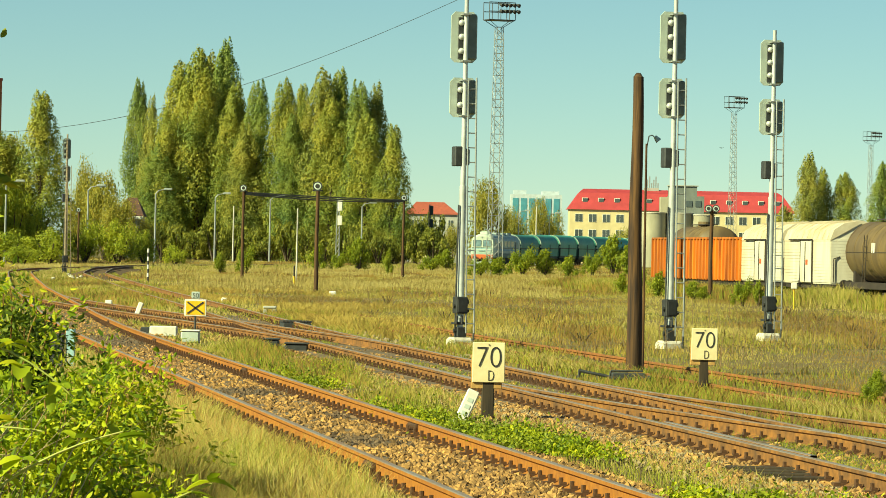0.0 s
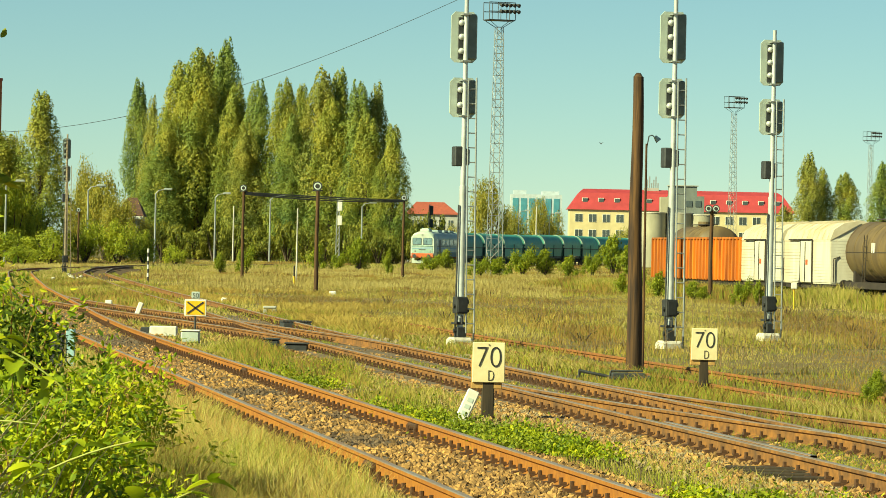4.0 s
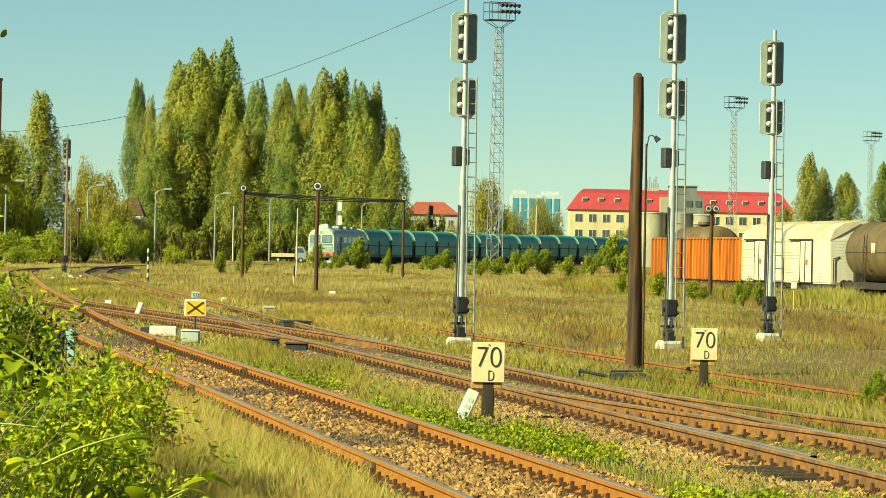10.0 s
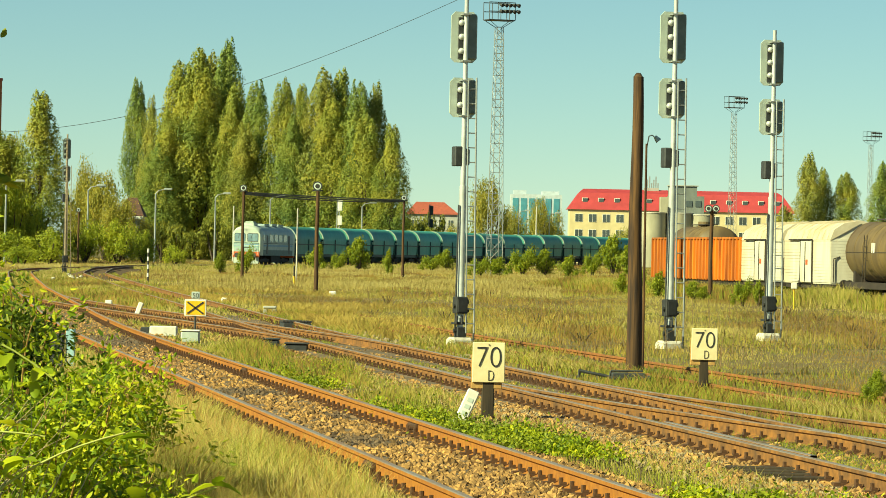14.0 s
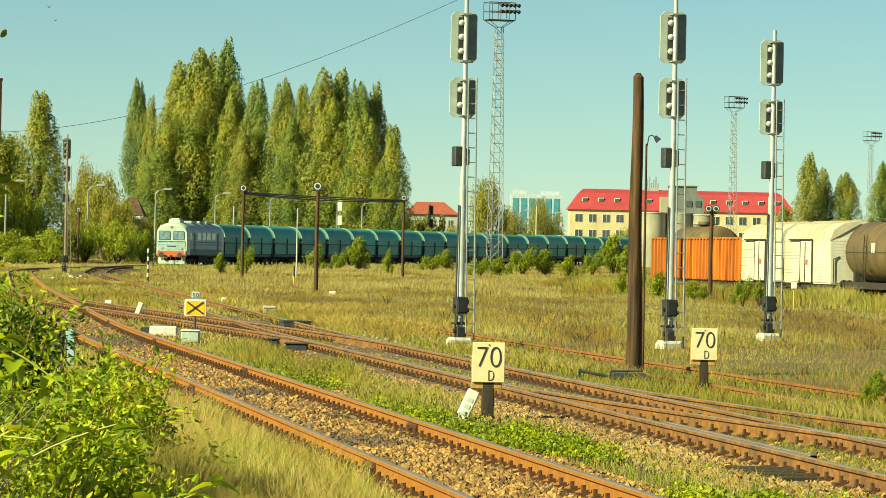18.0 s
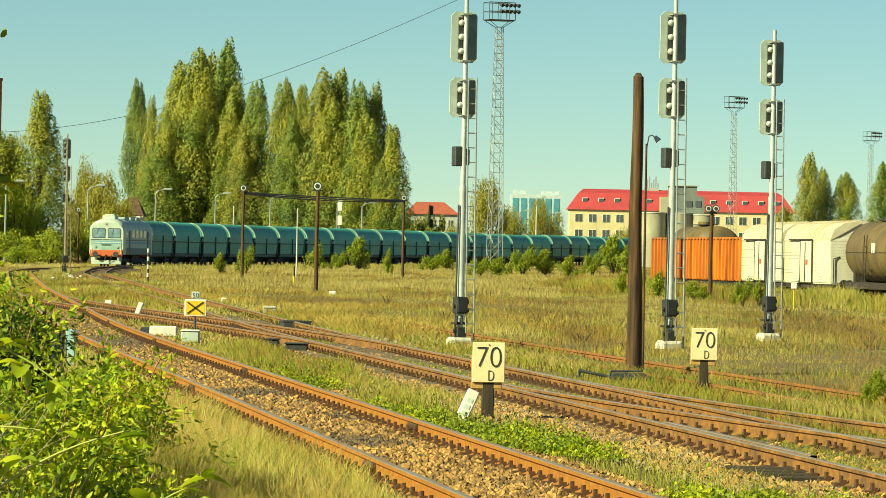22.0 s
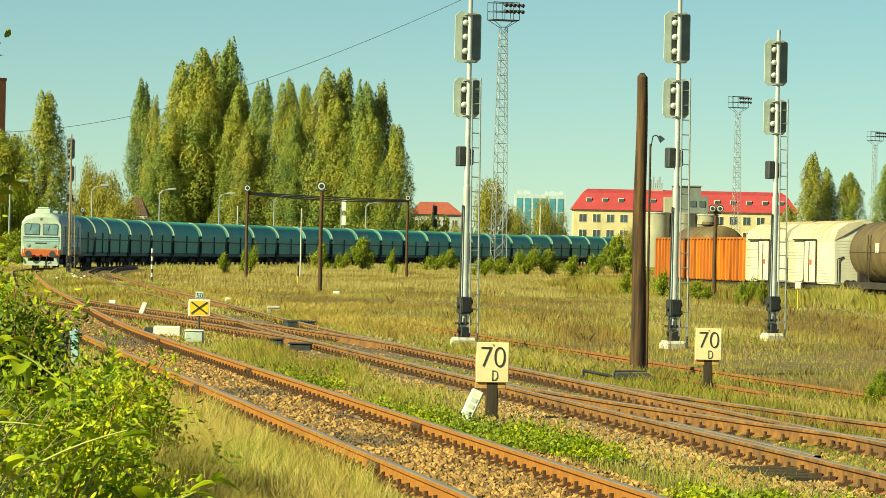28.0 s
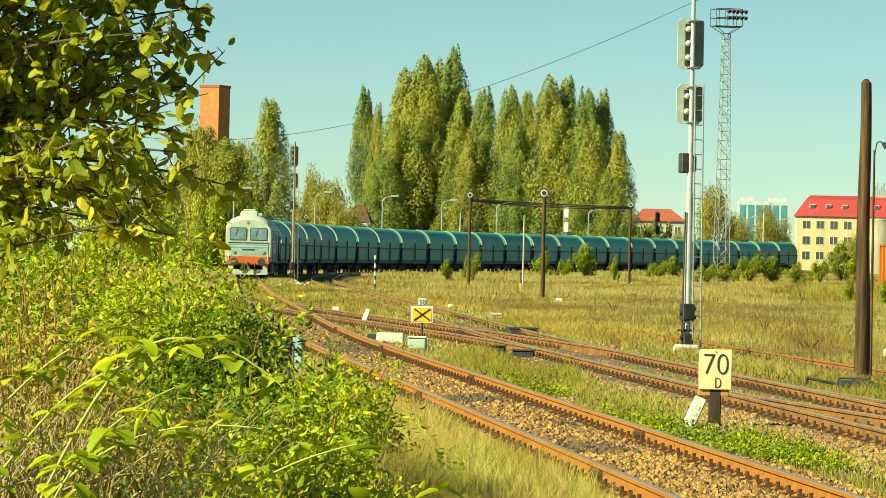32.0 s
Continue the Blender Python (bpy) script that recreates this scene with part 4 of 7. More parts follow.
def reefer(y, ln):
    e = thing("refrigerator_wagon", 0, 0, 0, "cream slatted refrigerator wagon with a side door, parked on the siding", "freight wagon", "parked wagons")
    e.matrix_basis = siding_pose(y)
    h = ln / 2
    prof = [(-1.42, 1.0), (-1.42, 3.15), (-1.25, 3.55), (-0.8, 3.85), (0, 4.0), (0.8, 3.85), (1.25, 3.55), (1.42, 3.15), (1.42, 1.0)]
    part("body", prism(bmesh.new(), prof, -h, h), M["cream"], e)
    rf = part("roof", prism(bmesh.new(), [(-1.48, 3.10), (-1.29, 3.58), (-0.82, 3.89), (0, 4.04), (0.82, 3.89), (1.29, 3.58), (1.48, 3.10), (1.40, 3.10), (0, 3.9), (-1.40, 3.10)], -h - 0.06, h + 0.06), M["roofcream"], e, "yellowed cream sheet roof")
    for i in range(9):
        yy = -h + (i + 0.5) * ln / 9
        part("roof_seam", prism(bmesh.new(), [(-1.50, 3.12), (-1.30, 3.60), (-0.82, 3.92), (0, 4.07), (0.82, 3.92), (0, 4.03), (-1.28, 3.56)], yy, yy + 0.05), M["roofcream"], rf)
    for i in range(15):
        z = 1.08 + i * 0.14
        part("slat", boxed(-1.455, -1.42, -h, h, z, z + 0.126), M["cream"], e)
        part("slat", boxed(-1.42, 1.42, -h - 0.035, -h, z, z + 0.126), M["cream"], e)
    dr = part("door", boxed(-1.52, -1.45, -1.3, 1.1, 1.05, 3.05, 0.02), M["cream"], e, "plain cream door with dark hinges")
    for yy in (-1.36, 1.12):
        part("door_edge", boxed(-1.53, -1.45, yy, yy + 0.08, 1.0, 3.1), M["under"], dr)
    part("door_rail", boxed(-1.56, -1.46, -1.3, 3.6, 3.08, 3.15), M["under"], dr)
    part("door_bar", boxed(-1.55, -1.52, 0.0, 0.09, 1.1, 3.0), M["under"], dr)
    part("label_plate", boxed(-1.535, -1.52, -0.5, -0.1, 1.9, 2.15), M["red"], dr, "small orange label plate")
    part("underframe", boxed(-1.35, 1.35, -h, h, 0.78, 1.0), M["under"], e)
    for s in (-1, 1):
        for x in (-0.87, 0.87):
            part("buffer", rod(rodded((x, s * h, 1.0), (x, s * (h + 0.4), 1.0), 0.1), (x, s * (h + 0.4), 1.0), (x, s * (h + 0.46), 1.0), 0.22, seg=12), M["under"], e)
    part("end_handrail", rod(rodded((-1.3, -h - 0.1, 1.1), (-1.3, -h - 0.1, 2.2), 0.025), (-1.3, -h - 0.1, 2.2), (-1.0, -h - 0.05, 2.3), 0.025), M["under"], e)
    wheelset(e, -h * 0.62)
    wheelset(e, h * 0.62)
    for s in (-1, 1):
        part("axle_guard", boxed(-1.12, -0.95, s * h * 0.62 - 0.45, s * h * 0.62 + 0.45, 0.3, 0.8, 0.05), M["under"], e)


def tank_wagon(y, ln, label="brown weathered tank wagon, parked on the siding", r=1.42, side=0.0):
    e = thing("tank_wagon", 0, 0, 0, label, "freight wagon", "parked wagons")
    e.matrix_basis = Matrix.Translation((side, 0, 0)) @ siding_pose(y)
    h = ln / 2
    bm = bmesh.new()
    rings = []
    for yy, k in ((-h, 0.35), (-h + 0.12, 0.68), (-h + 0.35, 0.92), (-h + 0.6, 1.0), (h - 0.6, 1.0), (h - 0.35, 0.92), (h - 0.12, 0.68), (h, 0.35)):
        rings.append([bm.verts.new((r * k * math.cos(a), yy, 2.55 + r * k * math.sin(a))) for a in np.linspace(0, 2 * math.pi, 32, endpoint=False)])
    for a, b in zip(rings, rings[1:]):
        for i in range(32):
            bm.faces.new((a[i], a[(i + 1) % 32], b[(i + 1) % 32], b[i]))
    bm.faces.new(rings[0])
    bm.faces.new(rings[-1])
    bmesh.ops.recalc_face_normals(bm, faces=bm.faces)
    part("barrel", bm, M["tank"], e, smooth=True)
    for yy in (-h * 0.82, -h * 0.5, -h * 0.17, h * 0.17, h * 0.5, h * 0.82):
        part("barrel_band", rodded((0, yy - 0.04, 2.55), (0, yy + 0.04, 2.55), r + 0.012, seg=32), M["tank"], e)
    part("seam", boxed(-r - 0.012, -r + 0.05, -h * 0.82, h * 0.82, 2.50, 2.535), M["under"], e)
    for yy in (-0.25, 0.25):
        part("ladder_rail", rodded((-r - 0.10, yy, 1.15), (-r - 0.02, yy, 3.3), 0.022, seg=6), M["under"], e)
    for i in range(7):
        part("rung", rodded((-r - 0.09 + 0.01 * i, -0.25, 1.4 + 0.28 * i), (-r - 0.09 + 0.01 * i, 0.25, 1.4 + 0.28 * i), 0.015, seg=6), M["under"], e)
    part("dome", rodded((0, 0, 2.55 + r - 0.05), (0, 0, 2.55 + r + 0.28), 0.4, seg=16), M["tank"], e)
    part("catwalk", boxed(-0.4, 0.4, -2.2, 2.2, 2.55 + r + 0.06, 2.55 + r + 0.12), M["under"], e)
    part("underframe", boxed(-1.2, 1.2, -h - 0.3, h + 0.3, 0.85, 1.15), M["under"], e)
    for yy in (-h * 0.75, h * 0.75):
        part("saddle", boxed(-1.1, 1.1, yy - 0.2, yy + 0.2, 1.1, 1.9), M["under"], e)
    for k in range(2):
        part("marking_bar", boxed(-r - 0.02, -r + 0.03, h * -0.35 + k * 0.35, h * -0.35 + k * 0.35 + 0.18, 2.5, 2.95), M["white"], e, "plain white marking bar")
    for s in (-1, 1):
        for x in (-0.87, 0.87):
            part("buffer", rod(rodded((x, s * (h + 0.3), 1.0), (x, s * (h + 0.7), 1.0), 0.1), (x, s * (h + 0.7), 1.0), (x, s * (h + 0.76), 1.0), 0.22, seg=12), M["under"], e)
    bogie(e, -h * 0.7)
    bogie(e, h * 0.7)


def gondola(y, ln, tall=3.16):
    e = thing("gondola_wagon", 0, 0, 0, "open orange gondola wagon with ribbed rusty sides", "freight wagon", "parked wagons")
    e.matrix_basis = siding_pose(y)
    h = ln / 2
    for x in (-1.4, 1.4):
        part("side_wall", boxed(x - 0.05, x + 0.05, -h, h, 1.0, tall), M["orange"], e)
    for s in (-1, 1):
        part("end_wall", boxed(-1.35, 1.35, s * h - 0.05, s * h + 0.05, 1.0, tall), M["orange"], e)
    part("floor", boxed(-1.35, 1.35, -h, h, 0.95, 1.05), M["under"], e)
    n = int(ln / 0.85)
    for i in range(n + 1):
        yy = -h + i * ln / n
        for x in (-1, 1):
            part("rib", boxed(*sorted((x * 1.45, x * 1.56)), yy - 0.09, yy + 0.09, 0.95, tall + 0.02), M["orange"], e)
    for i in range(4):
        part("rib", boxed(-1.2 + i * 0.75, -1.05 + i * 0.75, -h - 0.13, -h - 0.05, 1.0, tall), M["orange"], e)
    for x in (-1.45, 1.45):
        part("top_rail", boxed(x - 0.09, x + 0.09, -h - 0.1, h + 0.1, tall, tall + 0.1), M["orange"], e)
    part("underframe", boxed(-1.3, 1.3, -h, h, 0.7, 0.95), M["under"], e)
    bogie(e, -h * 0.66)
    bogie(e, h * 0.66)


# ---- buildings ----
def facade_windows(parent, x0, x1, n, zs, w, h, y, mat="glass"):
    for z in zs:
        for i in range(n):
            x = x0 + (x1 - x0) * (i + 0.5) / n
            f = part("window", boxed(x - w / 2 - 0.08, x + w / 2 + 0.08, y - 0.06, y + 0.1, z - 0.08, z + h + 0.08), M["white"], parent)
            for s in (-1, 1):
                part("pane", boxed(*sorted((x + s * 0.05, x + s * w / 2)), y - 0.09, y + 0.05, z, z + h), M[mat], f)


def buildings():
    # long residential block with a red mansard roof
    y = 840
    e = thing("apartment_block", 50.46, y, 1.4, "cream apartment block with a red mansard roof", "apartment building")
    w, d = 23.7, 12.0
    part("wall", boxed(-w, w, 0, d, -2.5, 10.7), M["wallcream"], e, "cream rendered wall")
    bm = bmesh.new()
    a = [(-w - 0.5, -0.4, 10.6), (w + 0.5, -0.4, 10.6), (w + 0.5, d + 0.4, 10.6), (-w - 0.5, d + 0.4, 10.6)]
    b = [(-w + 2.0, 1.6, 14.2), (w - 2.0, 1.6, 14.2), (w - 2.0, d - 1.6, 14.2), (-w + 2.0, d - 1.6, 14.2)]
    c = [(-w + 3.0, d / 2, 15.1), (w - 3.0, d / 2, 15.1)]
    va, vb = [bm.verts.new(p) for p in a], [bm.verts.new(p) for p in b]
    vc = [bm.verts.new(p) for p in c]
    for i in range(4):
        bm.faces.new((va[i], va[(i + 1) % 4], vb[(i + 1) % 4], vb[i]))
    bm.faces.new((vb[0], vb[1], vc[1], vc[0]))
    bm.faces.new((vb[2], vb[3], vc[0], vc[1]))
    bm.faces.new((vb[1], vb[2], vc[1]))
    bm.faces.new((vb[3], vb[0], vc[0]))
    bm.faces.new(va[::-1])
    rf = part("roof", bm, M["roofred"], e, "red mansard roof")
    facade_windows(e, -w + 0.5, w - 0.5, 16, (1.5, 4.7, 8.0), 1.5, 1.6, 0)
    for i in range(13):
        x = -w + 3.2 + i * 3.4
        dm = part("dormer", boxed(x - 0.6, x + 0.6, 0.55, 2.4, 12.05, 13.1), M["white"], rf)
        part("pane", boxed(x - 0.48, x + 0.48, 0.47, 0.7, 12.17, 13.0), M["glass"], dm)
    for x in (-w + 17.5,):
        an = part("antenna_rack", boxed(x - 1.6, x + 1.6, d / 2 - 1, d / 2 + 1, 14.9, 15.5), M["wallgrey"], e)
        for i in range(7):
            part("antenna", boxed(x - 1.4 + i * 0.45, x - 1.15 + i * 0.45, d / 2 - 0.2, d / 2, 15.5, 16.6 + 0.7 * (i % 3)), M["galv"], an)
    # white office with blue-green glazing, far off
    y = 1400
    e = thing("office_building", 32.6, y, 1.4, "white office building with blue-green glass bands", "office building")
    part("wall", boxed(-9.0, 9.2, 0, 14, -1, 22.2), M["office"], e)
    part("roof_box", boxed(-8.0, -3.5, 2, 10, 22.2, 23.6), M["office"], e)
    part("roof_box", boxed(2, 8.2, 2, 10, 22.2, 23.4), M["office"], e)
    for i in range(6):
        part("window_band", boxed(-8.3 + i * 2.9, -6.2 + i * 2.9, -0.15, 0.2, 5, 20.8), M["officeglass"], e)
    # grey house with dull red roof
    y = 760
    e = thing("grey_house", -2.15, y, 0.5, "grey house with a dull red hipped roof", "house")
    part("wall", boxed(-4.8, 4.8, 0, 9, -0.5, 9.0), M["wallgrey"], e)
    bm = bmesh.new()
    va = [bm.verts.new(p) for p in ((-5.2, -0.4, 9), (5.2, -0.4, 9), (5.2, 9.4, 9), (-5.2, 9.4, 9))]
    vc = [bm.verts.new(p) for p in ((-3.2, 4.5, 11.4), (2.2, 4.5, 11.4))]
    bm.faces.new((va[0], va[1], vc[1], vc[0]))
    bm.faces.new((va[2], va[3], vc[0], vc[1]))
    bm.faces.new((va[1], va[2], vc[1]))
    bm.faces.new((va[3], va[0], vc[0]))
    bm.faces.new(va[::-1])
    part("roof", bm, M["rooftile"], e, "dull red tiled roof")
    facade_windows(e, -4.4, 4.4, 5, (3.6, 6.6), 0.9, 1.3, 0)
    e = thing("low_shed", -2.34, 680, 0.8, "low pale flat-roofed shed", "shed")
    part("wall", boxed(-3.4, 3.4, 0, 5, -0.3, 4.2), M["wallcream"], e)
    part("roof", boxed(-3.7, 3.7, -0.4, 5.4, 4.2, 4.55), M["concrete"], e)
    # concrete silos
    y = 600
    e = thing("grain_silos", 35.3, y, 1.0, "weathered concrete grain silos with a headhouse", "silo")
    for x, r, t in ((-3.4, 2.0, 7.8), (0.6, 2.0, 7.8), (4.1, 1.8, 7.6)):
        s = part("silo", rodded((x, 2.2, -0.5), (x, 2.2, t), r, seg=28), M["silo"], e, smooth=True)
        part("silo_cap", rodded((x, 2.2, t), (x, 2.2, t + 0.15), r + 0.08, seg=28), M["concrete"], s)
    part("annex", boxed(-2.3, -1.1, 2.2, 6.4, 7.5, 10.3), M["silo"], e)
    part("headhouse", boxed(-1.1, 4.3, 2.0, 6.5, 7.5, 10.5), M["silogrey"], e, "dark grey weathered headhouse")
    part("headhouse_top", boxed(-1.0, 3.2, 2.3, 6.0, 10.5, 12.0), M["silogrey"], e)
    part("headhouse_eave", boxed(-1.2, 3.4, 2.1, 6.2, 12.0, 12.15), M["wallgrey"], e)
    for x in (2.0, 3.4):
        part("window", boxed(x - 0.45, x + 0.45, 1.9, 2.1, 8.9, 9.8), M["glass"], e)
    # brick tower
    y = 520
    e = thing("brick_tower", -60.4, y, -0.9, "square orange brick tower rising above the trees", "tower", rz=-24)
    part("shaft", boxed(-1.45, 1.45, -1.45, 1.45, -0.5, 24.4), M["brick"], e)
    part("cornice", boxed(-1.52, 1.52, -1.52, 1.52, 24.4, 24.75), M["rooftile"], e)
    # small house among the trees
    y = 506
    e = thing("small_house", -39.1, y, 0.95, "small house with a brown hipped roof among trees", "house")
    part("wall", boxed(-2.6, 0.5, 0, 5, -0.3, 5.0), M["wallgrey"], e)
    bm = bmesh.new()
    va = [bm.verts.new(p) for p in ((-2.9, -0.4, 4.95), (0.8, -0.4, 4.95), (0.8, 5.4, 4.95), (-2.9, 5.4, 4.95))]
    vc = [bm.verts.new(p) for p in ((-1.5, 2.5, 7.4), (-0.3, 2.5, 7.4))]
    for q in ((va[0], va[1], vc[1], vc[0]), (va[2], va[3], vc[0], vc[1]), (va[1], va[2], vc[1]), (va[3], va[0], vc[0]), tuple(va[::-1])):
        bm.faces.new(q)
    part("roof", bm, M["housetile"], e, "brown hipped tile roof")
    part("fascia", boxed(-2.9, 0.7, -0.5, -0.2, 4.6, 5.0), M["white"], e, "white fascia board")


# ---- foliage ----
def leaf_cloud(rng, pts, size, up=0.0, flat=0.0, wide=0.36):
    """Small bent leaves (two triangles each) at the points, turned by chance."""
    n = len(pts)
    a = rng.normal(size=(n, 3))
    a[:, 2] = a[:, 2] * (1 - flat) + up
    a /= np.linalg.norm(a, axis=1)[:, None]
    b = np.cross(a, rng.normal(size=(n, 3)))
    b /= np.linalg.norm(b, axis=1)[:, None]
    c = np.cross(a, b)
    s = (size * rng.uniform(0.6, 1.4, n))[:, None]
    v = np.empty((n, 4, 3))
    v[:, 0] = pts - a * s * 0.5
    v[:, 1] = pts + b * s * wide + c * s * 0.10
    v[:, 2] = pts + a * s * 0.5
    v[:, 3] = pts - b * s * wide + c * s * 0.10
    i = np.arange(n)[:, None] * 4
    f = np.concatenate([i + [0, 1, 2], i + [0, 2, 3]])
    return v.reshape(-1, 3), f


def leaf_shell(rng, pts, nrm, size, wide=0.30, loose=0.45):
    """Small bent leaves (two triangles each) lying like scales over a crown's outside, tips upwards."""
    n = len(pts)
    c = nrm + rng.normal(size=(n, 3)) * loose
    c /= np.linalg.norm(c, axis=1)[:, None] + 1e-9
    a = rng.normal(size=(n, 3)) * 0.45 + [0, 0, 1]
    a -= c * (a * c).sum(1)[:, None]
    a /= np.linalg.norm(a, axis=1)[:, None] + 1e-9
    b = np.cross(c, a)
    s = (size * rng.uniform(0.6, 1.4, n))[:, None]
    v = np.empty((n, 4, 3))
    v[:, 0] = pts - a * s * 0.5
    v[:, 1] = pts + b * s * wide + c * s * 0.10
    v[:, 2] = pts + a * s * 0.5 + c * s * 0.12
    v[:, 3] = pts - b * s * wide + c * s * 0.10
    i = np.arange(n)[:, None] * 4
    f = np.concatenate([i + [0, 1, 2], i + [0, 2, 3]])
    return v.reshape(-1, 3), f


def poplar_mesh(seed, mat, n=27000, leaf=0.32):
    """A crown of unit height 30 m: steep flame-like plumes that narrow to one tip, an uneven outline."""
    rng = np.random.RandomState(seed)
    P, N = [], []
    plumes = 78

    def prof(z):
        low = min(1.0, (z + 1.0) / 6.0) ** 0.6
        return 3.5 * low * max(0.0, 1 - max(0.0, (z - 6.0) / 24.2) ** 1.75) ** 0.85
    for i in range(plumes):
        zt = 4.0 + 26.0 * ((i + rng.uniform(0, 1)) / plumes) ** 0.9
        a = i * 2.4 + rng.uniform(-0.5, 0.5)
        ln = min(zt + 0.2, rng.uniform(4.0, 8.0))
        rt = prof(zt - 0.35 * ln) * (rng.uniform(0.72, 1.05) if i % 4 else rng.uniform(0.1, 0.5))
        fat = rng.uniform(0.8, 1.25) * (0.55 + 0.45 * min(1.0, (31.0 - zt) / 10.0))
        m = int(n / plumes)
        t = rng.beta(1.2, 1.2, m)
        w = fat * (np.sin(np.pi * np.clip(t * 0.84 + 0.15, 0, 1)) ** 0.75 + 0.04)
        q = rng.normal(size=(m, 3)) * [1, 1, 0.6]
        q /= np.linalg.norm(q, axis=1)[:, None]
        k = rng.uniform(0.72, 1.0, (m, 1))
        rr = rt * (0.62 + 0.38 * np.sin(np.pi * 0.5 * np.clip(t * 1.3, 0, 1))) * (1 - 0.42 * np.clip(t - 0.55, 0, 1))
        P.append(np.stack([rr * math.cos(a) + q[:, 0] * k[:, 0] * w, rr * math.sin(a) + q[:, 1] * k[:, 0] * w, zt - ln + t * ln + q[:, 2] * 0.4], 1))
        N.append(q + [0.35 * math.cos(a), 0.35 * math.sin(a), 0.25])
    v, f = leaf_shell(rng, np.vstack(P), np.vstack(N), leaf, wide=0.24, loose=0.35)
    return raw_mesh("poplar_crown", v, f, M[mat])


POPLARS, SHOOTS = [], []


def poplars():
    meshes = [poplar_mesh(*s) for s in ((11, "poplar"), (12, "poplardark"), (13, "poplarolive"), (14, "poplar"))]
    # x, y, height, width factor
    rows = [(-43.9, 430, 19.0, 1.05), (-51.4, 660, 30.0, 1.06), (-48.8, 655, 27.1, 0.78), (-40.6, 606, 30.7, 1.70), (-37.5, 600, 32.5, 1.55), (-33.9, 606, 34.2, 1.38),
            (-36.1, 612, 32.3, 1.5), (-41.8, 598, 22.9, 1.25), (-31.7, 596, 27.3, 1.2), (-28.2, 592, 27.2, 1.25), (-29.6, 588, 20.7, 1.2), (-24.0, 588, 27.5, 1.2),
            (-21.7, 594, 27.1, 0.95), (-22.4, 582, 21.9, 1.1), (-18.1, 582, 28.8, 1.4), (-15.7, 584, 29.0, 1.35), (-16.5, 578, 24.4, 1.4), (-12.5, 576, 26.8, 1.2),
            (-10.3, 578, 26.7, 1.05), (-11.4, 572, 21.8, 1.2), (-7.5, 568, 20.4, 1.02), (-43.2, 597, 17.5, 1.35), (64.4, 700, 20.9, 1.1), (67.5, 705, 18.5, 0.8), (71.2, 702, 17.6, 1.25),
            (77.6, 700, 19.7, 1.1), (61.4, 712, 11.5, 0.9), (-48.6, 432, 14.5, 1.50), (-56.5, 475, 17, 1.60), (-52.5, 470, 13.5, 1.30)]
    for k, (x, y, h, w) in enumerate(rows):
        e = thing("poplar_tree", x, y, float(G(x, y)), "tall columnar poplar turning yellow-green in autumn", "tree", "poplars behind the yard")
        POPLARS.append(e)
        bm = rodded((0, 0, -0.3), (0, 0, h * 0.55), 0.5, 0.16)
        for i in range(5):
            a = i * 2.4
            rod(bm, (0, 0, h * (0.08 + 0.08 * i)), (1.2 * math.cos(a) * w, 1.2 * math.sin(a) * w, h * (0.3 + 0.1 * i)), 0.14, 0.05, seg=5)
        part("trunk", bm, M["bark"], e)
        c = part("crown", meshes[k % 4], None, e)
        c.matrix_basis = Matrix.LocRotScale((0, 0, 0), Euler((0, 0, k * 1.9)), (w * 0.90, w * 0.90, h / 30.0))


def clump_mesh(seed, n, mat, leaf, name="crown", lobes=18, flat=1.1):
    """A shrub or round tree crown of unit radius 1 and height about 1.6, in lobes with gaps."""
    rng = np.random.RandomState(seed)
    P, N = [], []
    for i in range(lobes):
        a, r = rng.uniform(0, 2 * math.pi), rng.uniform(0.1, 0.75)
        c = np.array([r * math.cos(a), r * math.sin(a), rng.uniform(0.25, 1.25) * (1.15 - 0.45 * r)])
        s = rng.uniform(0.16, 0.42)
        q = rng.normal(size=(n // lobes, 3))
        q /= np.linalg.norm(q, axis=1)[:, None]
        P.append(c + q * s * (rng.uniform(0.35, 1.05, (len(q), 1))) * [1, 1, flat])
        N.append(q + [0, 0, 0.3])
    P, N = np.vstack(P), np.vstack(N)
    ok = P[:, 2] > 0
    v, f = leaf_shell(rng, P[ok], N[ok], leaf, 0.34, 0.6)
    return raw_mesh(name, v, f, mat)


def weed_mesh(seed):
    """A fan of thin dry stalks with seed heads, unit radius and height about 1.5."""
    rng = np.random.RandomState(seed)
    st, P = [], []
    for i in range(34):
        a, r, h = rng.uniform(0, 2 * math.pi), math.sqrt(rng.uniform(0, 1)), rng.uniform(0.6, 1.5)
        b, t = np.array([0.45 * r * math.cos(a), 0.45 * r * math.sin(a), 0]), np.array([r * math.cos(a), r * math.sin(a), h])
        c = np.array([b, (b * 0.6 + t * 0.4) + [0, 0, 0.12 * h], t])
        v, f = tube(c, 0.008, 0.005, 3)
        st.append((v, np.vstack([f[:, [0, 1, 2]], f[:, [0, 2, 3]]])))
        P.append(t + rng.normal(size=(16, 3)) * [0.07, 0.07, 0.13] - [0, 0, 0.1])
    st.append(leaf_cloud(rng, np.vstack(P), 0.05, up=1.0, wide=0.2))
    return raw_mesh("weed_crown", *joined(st), M["drygrass"])


